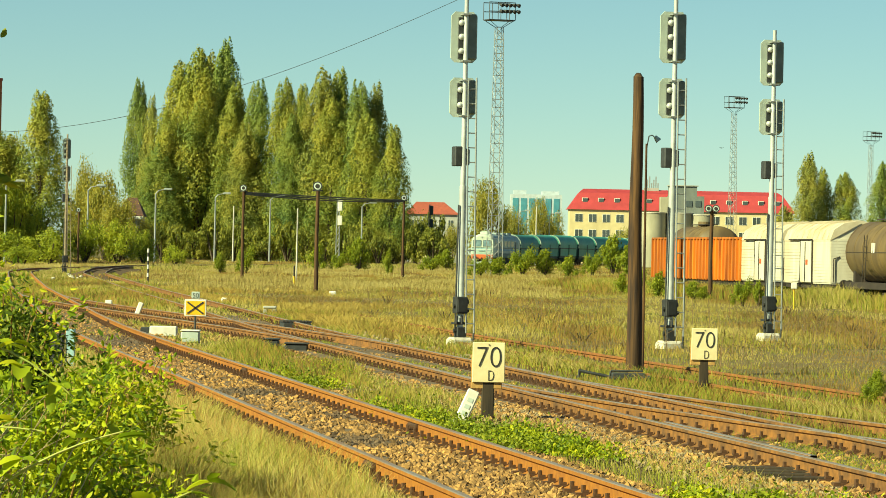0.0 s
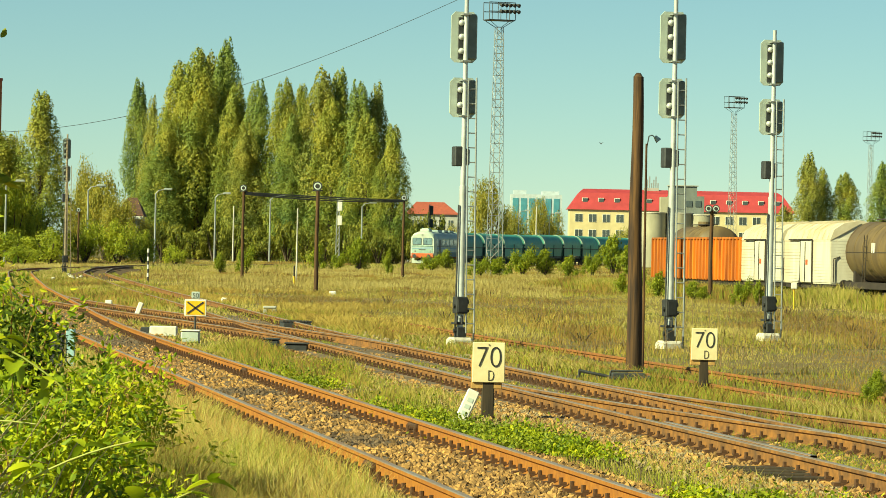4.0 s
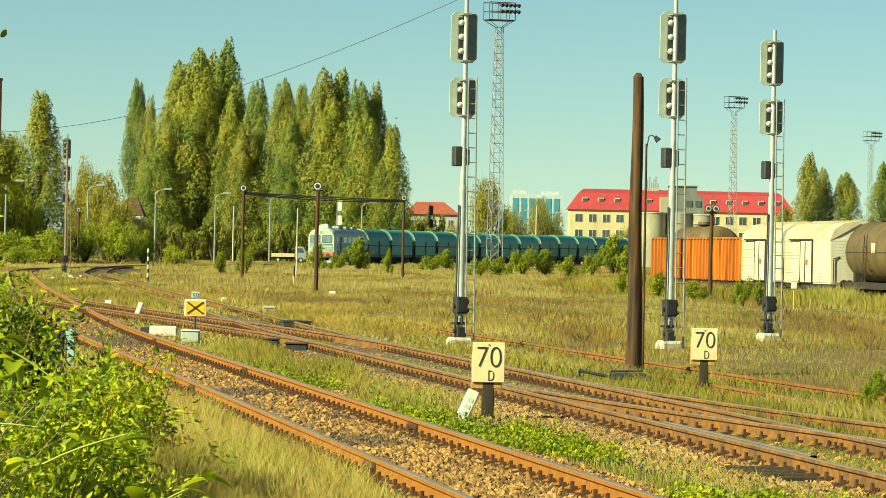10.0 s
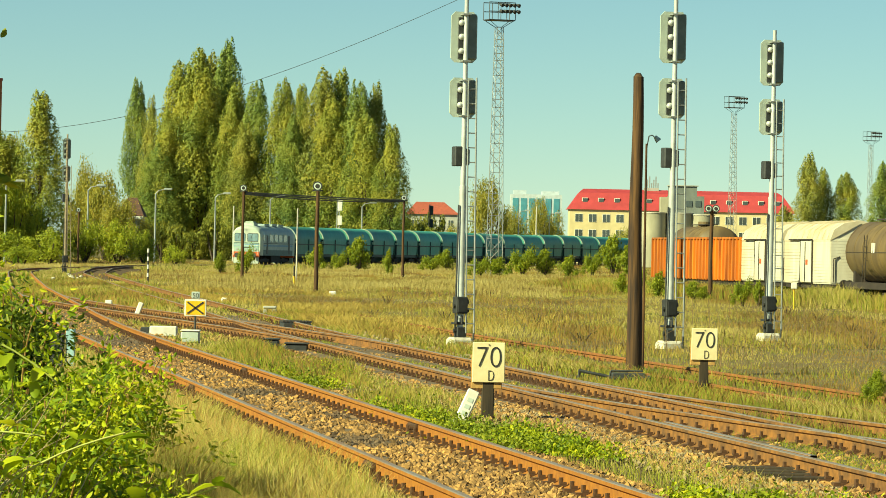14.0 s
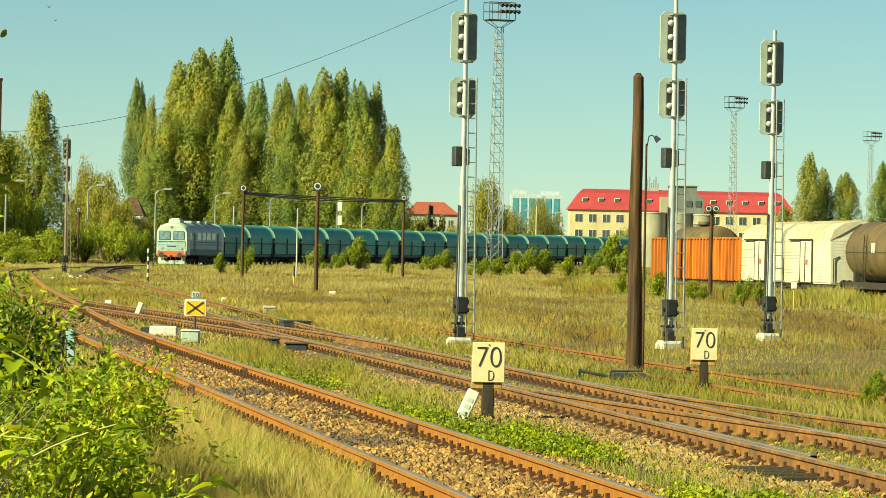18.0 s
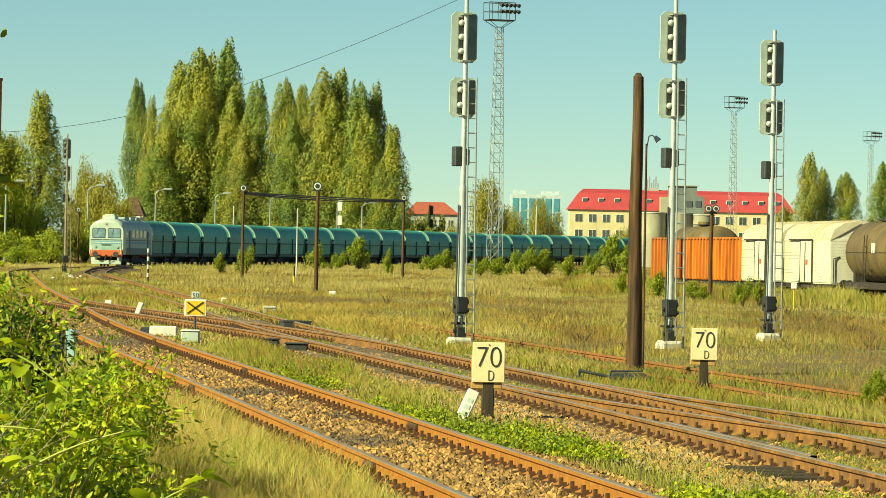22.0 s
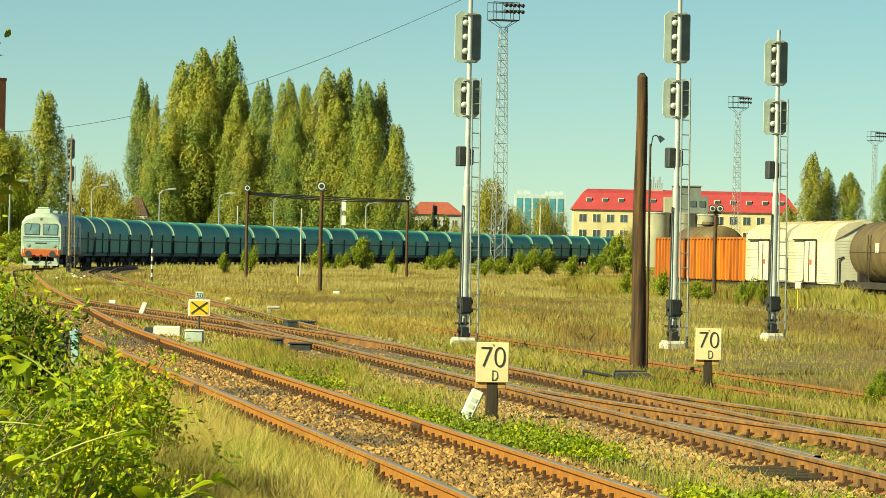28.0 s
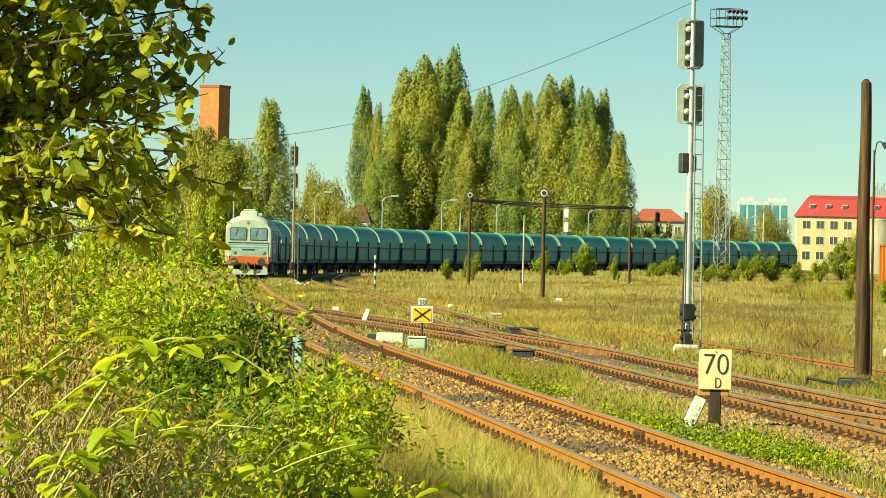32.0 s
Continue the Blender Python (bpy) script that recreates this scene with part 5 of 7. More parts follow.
def shrub(meshes, k, x, y, r, h, label, category="shrub", group="bushes at the edge of the field", stem=0.05):
    e = thing("shrub" if category == "shrub" else "tree", x, y, float(G(x, y)), label, category, group)
    bm = bmesh.new()
    for i in range(5):
        a = i * 1.26 + k
        rod(bm, (0, 0, -0.1), (0.45 * r * math.cos(a), 0.45 * r * math.sin(a), h * 0.6), stem * r, stem * r * 0.3, seg=5)
    part("stem" if category == "shrub" else "trunk", bm, M["bark"], e)
    c = part("crown", meshes[k % len(meshes)], None, e)
    c.matrix_basis = Matrix.LocRotScale((0, 0, 0), Euler((0, 0, k * 2.1)), (r, r, h / 1.5))


# ---- foreground leaves and grass ----
def leaves(rng, pts, size, aspect=0.62, out=None, droop=0.3, rounded=False):
    """Pointed oval leaves, folded along the midrib: six corners, four triangles each."""
    n = len(pts)
    a = rng.normal(size=(n, 3))
    if out is not None:
        a += out
    a[:, 2] -= droop
    a /= np.linalg.norm(a, axis=1)[:, None]
    b = np.cross(a, rng.normal(size=(n, 3)) * 0.6 + [0, 0, 1])
    b /= np.linalg.norm(b, axis=1)[:, None] + 1e-9
    c = np.cross(a, b)
    s = (size * rng.uniform(0.55, 1.35, n))[:, None]
    w = s * aspect * 0.5
    if rounded:
        v = np.empty((n, 8, 3))
        v[:, 0], v[:, 4] = pts, pts + a * s
        for j, (t, k) in enumerate(((0.14, 0.68), (0.40, 1.0), (0.74, 0.66))):
            m = pts + a * s * t + c * w * 0.35 * k - c * s * 0.12 * t * t
            v[:, 1 + j], v[:, 7 - j] = m + b * w * k, m - b * w * k
        i = np.arange(n)[:, None] * 8
        f = np.concatenate([i + [0, j, j + 1] for j in range(1, 7)])
        return v.reshape(-1, 3), f
    v = np.empty((n, 6, 3))
    v[:, 0] = pts
    v[:, 1] = pts + a * s * 0.32 + b * w + c * w * 0.35
    v[:, 2] = pts + a * s * 0.70 + b * w * 0.72 + c * w * 0.25
    v[:, 3] = pts + a * s
    v[:, 4] = pts + a * s * 0.70 - b * w * 0.72 + c * w * 0.25
    v[:, 5] = pts + a * s * 0.32 - b * w + c * w * 0.35
    i = np.arange(n)[:, None] * 6
    f = np.concatenate([i + [0, 1, 2], i + [0, 2, 3], i + [0, 3, 4], i + [0, 4, 5]])
    return v.reshape(-1, 3), f


def fine_leaves(rng, pts, size, out, aspect=0.7):
    """Toothed oval leaves with a folded midrib and a drooping tip, for shoots close by."""
    t = np.array([0.0, 0.10, 0.22, 0.36, 0.50, 0.63, 0.75, 0.86, 0.95, 1.0])
    w = np.array([0.05, 0.62, 0.78, 1.0, 0.88, 0.92, 0.66, 0.60, 0.25, 0.02]) * aspect * 0.5
    V, F = [], []
    k = len(t)
    for j, (p, o) in enumerate(zip(pts, out)):
        s = size * rng.uniform(0.6, 1.25)
        a = o / (np.linalg.norm(o) + 1e-9) + rng.normal(size=3) * 0.25
        a /= np.linalg.norm(a)
        b = np.cross(a, [0.15 * rng.normal(), 0.15 * rng.normal(), 1.0])
        b /= np.linalg.norm(b) + 1e-9
        c = np.cross(b, a)
        bend = rng.uniform(0.15, 0.5)
        mid = p + s * (t[:, None] * a - (bend * t ** 2)[:, None] * c)
        fold = rng.uniform(0.15, 0.45)
        ws = w * rng.uniform(0.9, 1.1, k)
        l = mid + s * ws[:, None] * (b + fold * c)
        r = mid + s * ws[:, None] * (-b + fold * c)
        V.append(np.stack([l, mid, r], 1).reshape(-1, 3))
        i = np.arange(k - 1)[:, None] * 3 + j * k * 3
        F.append(np.concatenate([i + [0, 1, 4, 3], i + [1, 2, 5, 4]]))
    return np.vstack(V), np.vstack(F)


def tube(pts, r0, r1, seg=5):
    """Corners and faces of a thin bent stem through points."""
    pts = np.asarray(pts, float)
    n = len(pts)
    t = np.gradient(pts, axis=0)
    t /= np.linalg.norm(t, axis=1)[:, None] + 1e-9
    u = np.cross(t, [0.3, 0.9, 0.1])
    u /= np.linalg.norm(u, axis=1)[:, None] + 1e-9
    w = np.cross(t, u)
    r = np.linspace(r0, r1, n)[:, None, None]
    a = np.linspace(0, 2 * np.pi, seg, endpoint=False)
    v = pts[:, None] + r * (u[:, None] * np.cos(a)[None, :, None] + w[:, None] * np.sin(a)[None, :, None])
    i, j = np.meshgrid(np.arange(n - 1), np.arange(seg), indexing="ij")
    j2 = (j + 1) % seg
    f = np.stack([i * seg + j, i * seg + j2, (i + 1) * seg + j2, (i + 1) * seg + j], -1).reshape(-1, 4)
    return v.reshape(-1, 3), f


def joined(pieces):
    v, f, n = [], [], 0
    for a, b in pieces:
        v.append(a)
        f.append(b + n)
        n += len(a)
    return np.vstack(v), np.vstack(f)


def arc(p, q, lift, n=14, side=0.0):
    t = np.linspace(0, 1, n)[:, None]
    m = np.asarray(p, float) * (1 - t) + np.asarray(q, float) * t
    m[:, 2] += lift * 4 * (t[:, 0] * (1 - t[:, 0]))
    m[:, 0] += side * np.sin(t[:, 0] * 6)
    return m


def bramble(seed, x, y, r, h, n, leaf, mat, label, shoots=26, cat="bush"):
    """A tangled bush: arching canes from one root zone, leaves along them and in clusters between."""
    rng = np.random.RandomState(seed)
    g = float(G(x, y))
    e = thing("bramble_bush", x, y, g, label, cat, "bushes at the trackside")
    P, O, canes = [], [], []
    per = n // shoots
    for i in range(shoots):
        a = rng.uniform(0, 2 * np.pi)
        d = r * math.sqrt(rng.uniform(0.02, 1))
        base = np.array([0.5 * d * math.cos(a), 0.5 * d * math.sin(a), -0.05])
        tip = np.array([d * math.cos(a), d * math.sin(a), h * rng.uniform(0.45, 1.0) * (1.1 - 0.45 * (d / r) ** 2)])
        c = arc(base, tip, h * rng.uniform(0.02, 0.18), 10, rng.uniform(-0.06, 0.06))
        canes.append(tube(c, 0.010, 0.004, 4))
        k = np.clip(rng.beta(2.2, 1.3, per) * 9, 0, 8.999)
        i0 = k.astype(int)
        q = c[i0] + (c[i0 + 1] - c[i0]) * (k - i0)[:, None]
        tuft = rng.normal(size=(13, 3)) * [0.19, 0.19, 0.15] * (r / 1.2)
        at = np.sort(k)[np.linspace(0, per - 1, 13).astype(int)]
        s = tuft[np.argmin(np.abs(k[:, None] - at[None] + rng.normal(size=(per, 13)) * 0.4), axis=1)] + rng.normal(size=(per, 3)) * 0.05
        P.append(q + s)
        O.append(s * 5)
    P, O = np.vstack(P), np.vstack(O)
    ok = P[:, 2] > 0.02
    v, f = leaves(rng, P[ok], leaf * 1.28, aspect=0.46, out=O[ok])
    tagged(part("foliage", raw_mesh("foliage", v, f, M[mat]), None, e), kind="stuff")
    v, f = joined(canes)
    tagged(part("cane_tangle", raw_mesh("canes", v, f, M["drystem"]), None, e), kind="stuff")
    return e


def bramble_shoot(seed, p, q, lift, leaf=0.085, n=18, label="long arching bramble shoot with fresh green leaves"):
    """One long cane that leans out of the bushes, with its leaves in threes."""
    rng = np.random.RandomState(seed)
    e = thing("bramble_shoot", p[0], p[1], float(G(p[0], p[1])), label, "bramble", "long bramble shoots")
    o = np.array([p[0], p[1], float(G(p[0], p[1]))])
    c = arc(np.array(p) - o, np.array(q) - o, lift, 22, 0.05)
    part("cane", raw_mesh("cane", *tube(c, 0.0075, 0.003, 6), M["canegreen"], smooth=True), None, e)
    for k in range(n):
        i = 5 + int(k * 16.5 / n)
        b = c[i] + rng.normal(size=3) * 0.012
        side = rng.normal(size=3) * [1, 1, 0.5]
        tip = b + side / np.linalg.norm(side) * 0.06
        pts = np.repeat(tip[None], 3, 0)
        v, f = fine_leaves(rng, pts, leaf, np.array([side, side * 0.3 + [0.9, 0, 0], side * 0.3 - [0.9, 0, 0]]))
        part("leaf", raw_mesh("leaf", v, f, M["bramble"], smooth=True), None, e)
    SHOOTS.append(e)


M["reddry"] = leafy("reddish_dry_leaves", [(0.30, 0.15, 0.03), (0.46, 0.27, 0.05), (0.50, 0.38, 0.07), (0.34, 0.36, 0.05)], 0.7, 0.3, wide=1.5)
M["palestem"] = leafy("pale_dry_stems", [(0.30, 0.21, 0.10), (0.48, 0.37, 0.19), (0.62, 0.52, 0.30)], 0.8, 0.1, wide=1.0)
M["olivedry"] = leafy("olive_dry_leaves", [(0.18, 0.16, 0.03), (0.33, 0.30, 0.05), (0.46, 0.38, 0.08), (0.40, 0.42, 0.06)], 0.7, 0.35, wide=1.5)
M["canegreen"] = material("green_cane", (0.38, 0.46, 0.09), (0.36, 0.34, 0.09), 0.6, scale=12, bump=0.1)


def dry_tangle(seed, x, y, r, h, n):
    """Pale withered stems tangled through one another, with a few curled leaves."""
    rng = np.random.RandomState(seed)
    e = thing("dry_tangle", x, y, float(G(x, y)), "tangle of pale withered stems among the brambles", "dry bush", "bushes at the trackside")
    st, P = [], []
    for i in range(n):
        a, d = rng.uniform(0, 2 * np.pi), r * math.sqrt(rng.uniform(0, 1))
        p = np.array([d * math.cos(a), d * math.sin(a), h * rng.uniform(0.0, 0.6)])
        b, k = rng.uniform(0, 2 * np.pi), rng.uniform(0.25, 0.8)
        q = p + np.array([k * math.cos(b), 0.6 * k * math.sin(b), rng.uniform(-0.1, 0.75) * h])
        q[2] = min(max(q[2], 0.03), h)
        c = arc(p, q, rng.uniform(-0.05, 0.14), 8, rng.uniform(-0.04, 0.04))
        st.append(tube(c, rng.uniform(0.0022, 0.005), 0.0016, 4))
        P.append(c[rng.randint(2, 8, 5)] + rng.normal(size=(5, 3)) * 0.012)
    v, f = joined(st)
    tagged(part("stem_tangle", raw_mesh("stems", v, f, M["palestem"]), None, e), kind="stuff")
    v, f = leaves(rng, np.vstack(P), 0.028, 0.4, droop=0.6)
    tagged(part("foliage", raw_mesh("foliage", v, f, M["olivedry"]), None, e), kind="stuff")


def broadleaf_tree():
    """The near tree whose branches hang into the picture from the side."""
    rng = np.random.RandomState(44)
    x, y = -4.05, 15.2
    e = thing("broadleaf_tree", x, y, float(G(x, y)), "small broadleaf tree with dark green and yellowing leaves", "tree")
    part("trunk", raw_mesh("trunk", *tube(arc((0, 0, -0.1), (0.25, 0.1, 2.2), 0.0, 8, 0.05), 0.09, 0.06, 9), M["bark"], smooth=True), None, e)
    P, O = [], []
    twigs = []
    for i in range(92):
        z0 = rng.uniform(1.5, 2.3)
        ty = rng.uniform(-0.6, 0.6)
        zt = 2.05 + 1.6 * ((i * 0.618) % 1.0)
        edge = 1.98 + 0.07 * math.sin(zt * 7.0) + 0.17 * math.exp(-((zt - 2.45) / 0.25) ** 2)
        tx = edge * (rng.uniform(0.96, 1.07) if i % 4 == 0 else rng.uniform(0.35, 0.98))
        root, tip = np.array([0.12, 0.05, z0]), np.array([tx, ty, zt])
        c = arc(root, tip, rng.uniform(0.0, 0.22), 16, rng.uniform(-0.06, 0.06))
        part("branch", raw_mesh("branch", *tube(c, 0.016, 0.0035, 5), M["bark"], smooth=True), None, e)
        for j in range(4, 16):
            for s in range(3):
                d = rng.normal(size=3) * [0.8, 0.8, 0.8] + [0.15, 0, 0]
                d *= rng.uniform(0.06, 0.2) / np.linalg.norm(d)
                twigs.append(tube(np.array([c[j], c[j] + d * 0.5, c[j] + d]), 0.004, 0.002, 3))
                m = 6
                P.append(c[j] + d * rng.uniform(0.3, 1.15, (m, 1)))
                O.append(np.repeat((d * 6)[None], m, 0))
    P, O = np.vstack(P), np.vstack(O)
    ok = (P[:, 0] > 1.15) | (rng.uniform(0, 1, len(P)) < 0.07)
    P, O = P[ok], O[ok]
    v, f = leaves(rng, P, 0.064, 0.66, out=O, droop=0.6, rounded=True)
    tagged(part("foliage", raw_mesh("foliage", v, f, M["broadleaf"]), None, e), kind="stuff")
    v, f = joined(twigs)
    tagged(part("twig_tangle", raw_mesh("twigs", v, f, M["bark"]), None, e), kind="stuff")


def patch(x, y, s=1.0):
    """A smooth irregular field between 0 and 1 for grass patches."""
    x, y = x * s, y * s
    v = np.sin(x * 0.9 + 1.7 * np.sin(y * 0.23)) + np.sin(y * 0.37 + 2.1 * np.sin(x * 0.31 + 1)) + 0.8 * np.sin(x * 0.21 - y * 0.13 + 2) + 0.6 * np.sin(x * 2.3 + y * 0.7)
    return np.clip(v / 6.0 + 0.5, 0, 1)


def grass(name, label, mat, rng, X, Y, H, width=1.0, lean=0.85, seeds=False):
    """Bent blades (three triangles) at the points; one object."""
    n = len(X)
    w = np.maximum(0.0024, Y * 0.000085) * width * rng.uniform(0.7, 1.5, n)
    a = rng.uniform(0, 2 * np.pi, n)
    tw = rng.uniform(0, np.pi, n) * 0.5 - 0.25 * np.pi
    l = lean * rng.uniform(0.1, 1.0, n) * H
    bx, by = np.cos(tw) * w, np.sin(tw) * w
    z = G(X, Y) - 0.04
    o = np.stack([X, Y, z], 1)
    mid = o + np.stack([np.cos(a) * l * 0.35, np.sin(a) * l * 0.35, H * 0.6], 1)
    tip = o + np.stack([np.cos(a) * l, np.sin(a) * l, H], 1)
    s = np.stack([bx, by, 0 * bx], 1)
    v = np.empty((n, 5, 3))
    v[:, 0], v[:, 1] = o - s, o + s
    k = 1.1 if seeds else 0.7
    v[:, 2], v[:, 3], v[:, 4] = mid + s * k, mid - s * k, tip
    i = np.arange(n)[:, None] * 5
    f = np.concatenate([i + [0, 1, 2], i + [0, 2, 3], i + [3, 2, 4]])
    return tagged(part(name, raw_mesh(name, v.reshape(-1, 3), f, M[mat]), None), label, "grass", kind="stuff")


def track_gap(X, Y):
    """Distance to the nearest used track's middle."""
    m = main_x(Y)
    k = 1.0 / np.sqrt(1 + 0.02)
    d = np.minimum(np.abs(X - m), np.abs(X - m - off2(Y) / k))
    u = (148 - Y) / 72
    c = np.where((u > 0) & (u < 1), np.abs(X - m - 4.56 * sm(u * 0.98)), 9.0)
    return np.minimum(d, c), X - m


def fields():
    rng = np.random.RandomState(71)
    # tall dry grass over the whole yard, thinner with distance as seen
    n = 350000
    Y = 1 / rng.uniform(1 / 470, 1 / 30, n)
    Y = np.where(rng.uniform(0, 1, n) < 0.35, rng.uniform(90, 330, n), Y)
    X = Y * rng.uniform(-0.178, 0.121, n)
    d, off = track_gap(X, Y)
    q = patch(X, Y, 0.5) * 0.6 + 0.4 * patch(X, Y, 2.1)
    keep = (d > 1.75) & ((off > 5.2) | (off < -1.9) | (Y > 160))
    keep &= ~((off > 5.2) & (off < 9.3) & (Y < 112) & (rng.uniform(0, 1, n) < 0.75))
    keep &= ~((off < -1.9) & (Y < 60) & (rng.uniform(0, 1, n) < 0.4))
    keep &= ~((off > -3) & (off < 7.0) & (Y > 200) & (Y < 345))
    X, Y, q, off = X[keep], Y[keep], q[keep], off[keep]
    H = (0.07 + 0.26 * q * q) * rng.uniform(0.4, 1.5, len(X))
    H *= np.where((off > 4.5) & (off < 9.3) & (Y < 112), 0.6, 1.0)
    green = (rng.uniform(0, 1, len(X)) < 0.22 + 0.4 * (patch(X + 40, Y, 0.8) > 0.58))
    grass("field_grass", "tall dry golden-brown grass across the yard", "drygrass", rng, X[~green], Y[~green], H[~green], width=0.65, seeds=True, lean=0.75)
    grass("field_green_grass", "green grass mixed into the dry field", "greengrass", rng, X[green], Y[green], H[green] * 0.85, width=0.7, lean=0.75)
    n = 95000
    Y = rng.uniform(240, 540, n)
    X = Y * rng.uniform(-0.178, 0.121, n)
    o = X - main_x(Y)
    keep = (np.abs(o) > 2.6) & ~((o > -3) & (o < 7.5) & (Y < 345))
    X, Y = X[keep], Y[keep]
    H = (0.10 + 0.34 * patch(X, Y, 0.5)) * rng.uniform(0.5, 1.3, len(X))
    grass("far_grass", "pale dry grass towards the far edge of the yard", "drygrass", rng, X, Y, H * 0.8, width=0.6, seeds=True, lean=0.55)
    # pale straw zone before the train's line, and golden patches along the second track
    n = 70000
    Y = rng.uniform(185, 440, n)
    X = Y * (rng.uniform(-0.135, 0.03, n))
    o = X - main_x(Y)
    keep = (np.abs(o) > 2.6) & ~((o > -3) & (o < 7.5) & (Y < 345)) & (patch(X, Y * 0.5, 0.45) > 0.40)
    X, Y = X[keep], Y[keep]
    grass("straw_grass", "pale straw-coloured grass before the far bushes", "straw", rng, X, Y, (0.14 + 0.32 * patch(X, Y, 0.6)) * rng.uniform(0.5, 1.3, len(X)), width=0.6, seeds=True, lean=0.55)
    n = 26000
    Y = rng.uniform(78, 190, n)
    off = 6.4 + rng.exponential(2.6, n)
    X = main_x(Y) + off
    keep = (patch(X + 5, Y * 0.6, 0.8) > 0.52) & (X < Y * 0.12)
    X, Y = X[keep], Y[keep]
    grass("golden_grass", "golden tufts of grass beyond the second track", "golden", rng, X, Y, (0.06 + 0.18 * patch(X + 5, Y * 0.6, 0.8)) * rng.uniform(0.5, 1.4, len(X)), seeds=True, lean=1.1)
    # fine dry weeds: small leaves and seed heads over the grass
    n = 230000
    Y = 1 / rng.uniform(1 / 400, 1 / 60, n)
    Y = np.where(rng.uniform(0, 1, n) < 0.5, rng.uniform(85, 300, n), Y)
    X = Y * rng.uniform(-0.178, 0.121, n)
    d, off = track_gap(X, Y)
    q = patch(X + 11, Y, 0.45) * 0.65 + 0.35 * patch(X, Y + 30, 1.7)
    keep = ~((off > -3) & (off < 7.0) & (Y > 200) & (Y < 345)) & ((off > 9.3) | ((off > 6) & (Y > 112)) | ((off < -3) & (Y > 100))) & (d > 2.4) & (rng.uniform(0, 1, n) < 0.25 + 1.3 * q)
    X, Y, q = X[keep], Y[keep], q[keep]
    Z = G(X, Y) + (0.05 + 0.48 * q * q) * rng.beta(1.6, 1.6, len(X)) * 1.25
    v, f = leaf_cloud(rng, np.stack([X, Y, Z], 1), np.maximum(0.018, Y * 0.00028), up=1.6, wide=0.2)
    tagged(part("field_weeds", raw_mesh("field_weeds", v, f, M["scrub"]), None), "fine brown and olive weeds in the dry field", "weeds", kind="stuff")
    # rank tall weeds along the siding, in front of the parked wagons
    n = 42000
    Y = rng.uniform(150, 254, n)
    X = 18.32 - 0.135 * (Y - 186.4) - rng.uniform(0.2, 5.0, n)
    H = (0.25 + 0.72 * patch(X, Y, 1.3)) * rng.uniform(0.5, 1.2, n) * sm((X - 3) / 6)
    green = rng.uniform(0, 1, n) < 0.45
    grass("siding_weeds", "rank green weeds along the siding", "greengrass", rng, X[green], Y[green], H[green], width=0.85, lean=0.7)
    grass("siding_dry_weeds", "rank dry weeds along the siding", "drygrass", rng, X[~green], Y[~green], H[~green], width=0.85, lean=0.7, seeds=True)
    # green verge grass beside and between the tracks
    n = 100000
    Y = 1 / rng.uniform(1 / 130, 1 / 29, n)
    zone = rng.randint(0, 4, n)
    lo, hi = np.choose(zone, [1.5, 5.4, -3.6, 5.4]), np.choose(zone, [2.75, 7.6, -1.5, 9.3])
    off = lo + (hi - lo) * rng.uniform(0, 1, n)
    q = patch(off * 3 + 9, Y, 0.9)
    keep = (q > 0.36) | (rng.uniform(0, 1, n) < 0.18)
    keep &= ~((zone == 0) & (rng.uniform(0, 1, n) < 0.72))
    off, Y, q, zone = off[keep], Y[keep], q[keep], zone[keep]
    X = main_x(Y) + off * 1.01
    H = (0.05 + 0.17 * q) * rng.uniform(0.5, 1.4, len(X)) * np.where(zone == 0, 0.55, 1.0)
    dry = rng.uniform(0, 1, len(X)) < np.where(zone == 2, 0.62, 0.22)
    grass("verge_grass", "short green grass beside the rails", "greengrass", rng, X[~dry], Y[~dry], H[~dry])
    grass("verge_dry_grass", "short straw-coloured grass beside the rails", "drygrass", rng, X[dry], Y[dry], H[dry] * 1.15, seeds=True)
    # short weeds growing in the track bed farther off
    n = 42000
    Y = 1 / rng.uniform(1 / 340, 1 / 85, n)
    off = rng.uniform(-2.2, 6.6, n)
    keep = ((off < 3.1) | (off > 5.8) | (rng.uniform(0, 1, n) < 0.15)) & (np.abs(np.abs(off) - 0.753) > 0.12) & (np.abs(np.abs(off - 4.45) - 0.753) > 0.12) & (rng.uniform(0, 1, n) < 0.25 + 0.9 * sm((Y - 100) / 60))
    off, Y = off[keep], Y[keep]
    X = main_x(Y) + off * 1.01
    H = rng.uniform(0.03, 0.12, len(X)) * (1 + 1.1 * sm((Y - 120) / 40) * (1 - sm((Y - 270) / 40)))
    dry = rng.uniform(0, 1, len(X)) < 0.55
    grass("track_weeds", "short green weeds between the rails", "greengrass", rng, X[~dry], Y[~dry], H[~dry], lean=1.2)
    grass("track_dry_weeds", "short dry weeds between the rails", "drygrass", rng, X[dry], Y[dry], H[dry], lean=1.2)
    n = 16000
    Y = 1 / rng.uniform(1 / 95, 1 / 36, n)
    off = rng.uniform(3.55, 4.85, n)
    keep = patch(off * 2, Y, 1.1) > 0.45
    X, Y = (main_x(Y) + off * 1.01)[keep], Y[keep]
    grass("bed_weeds", "dark green weeds between the second track's rails", "greengrass", rng, X, Y, rng.uniform(0.03, 0.11, len(X)), lean=1.3)
    # dry grass right up to the near rail, over the ballast shoulder
    n = 34000
    Y = 1 / rng.uniform(1 / 110, 1 / 28.5, n)
    off = -0.93 - rng.beta(1.0, 1.4, n) * 2.6
    q = patch(off * 3 + 2, Y, 1.2)
    keep = rng.uniform(0, 1, n) < 0.35 + 1.2 * q
    off, Y, q = off[keep], Y[keep], q[keep]
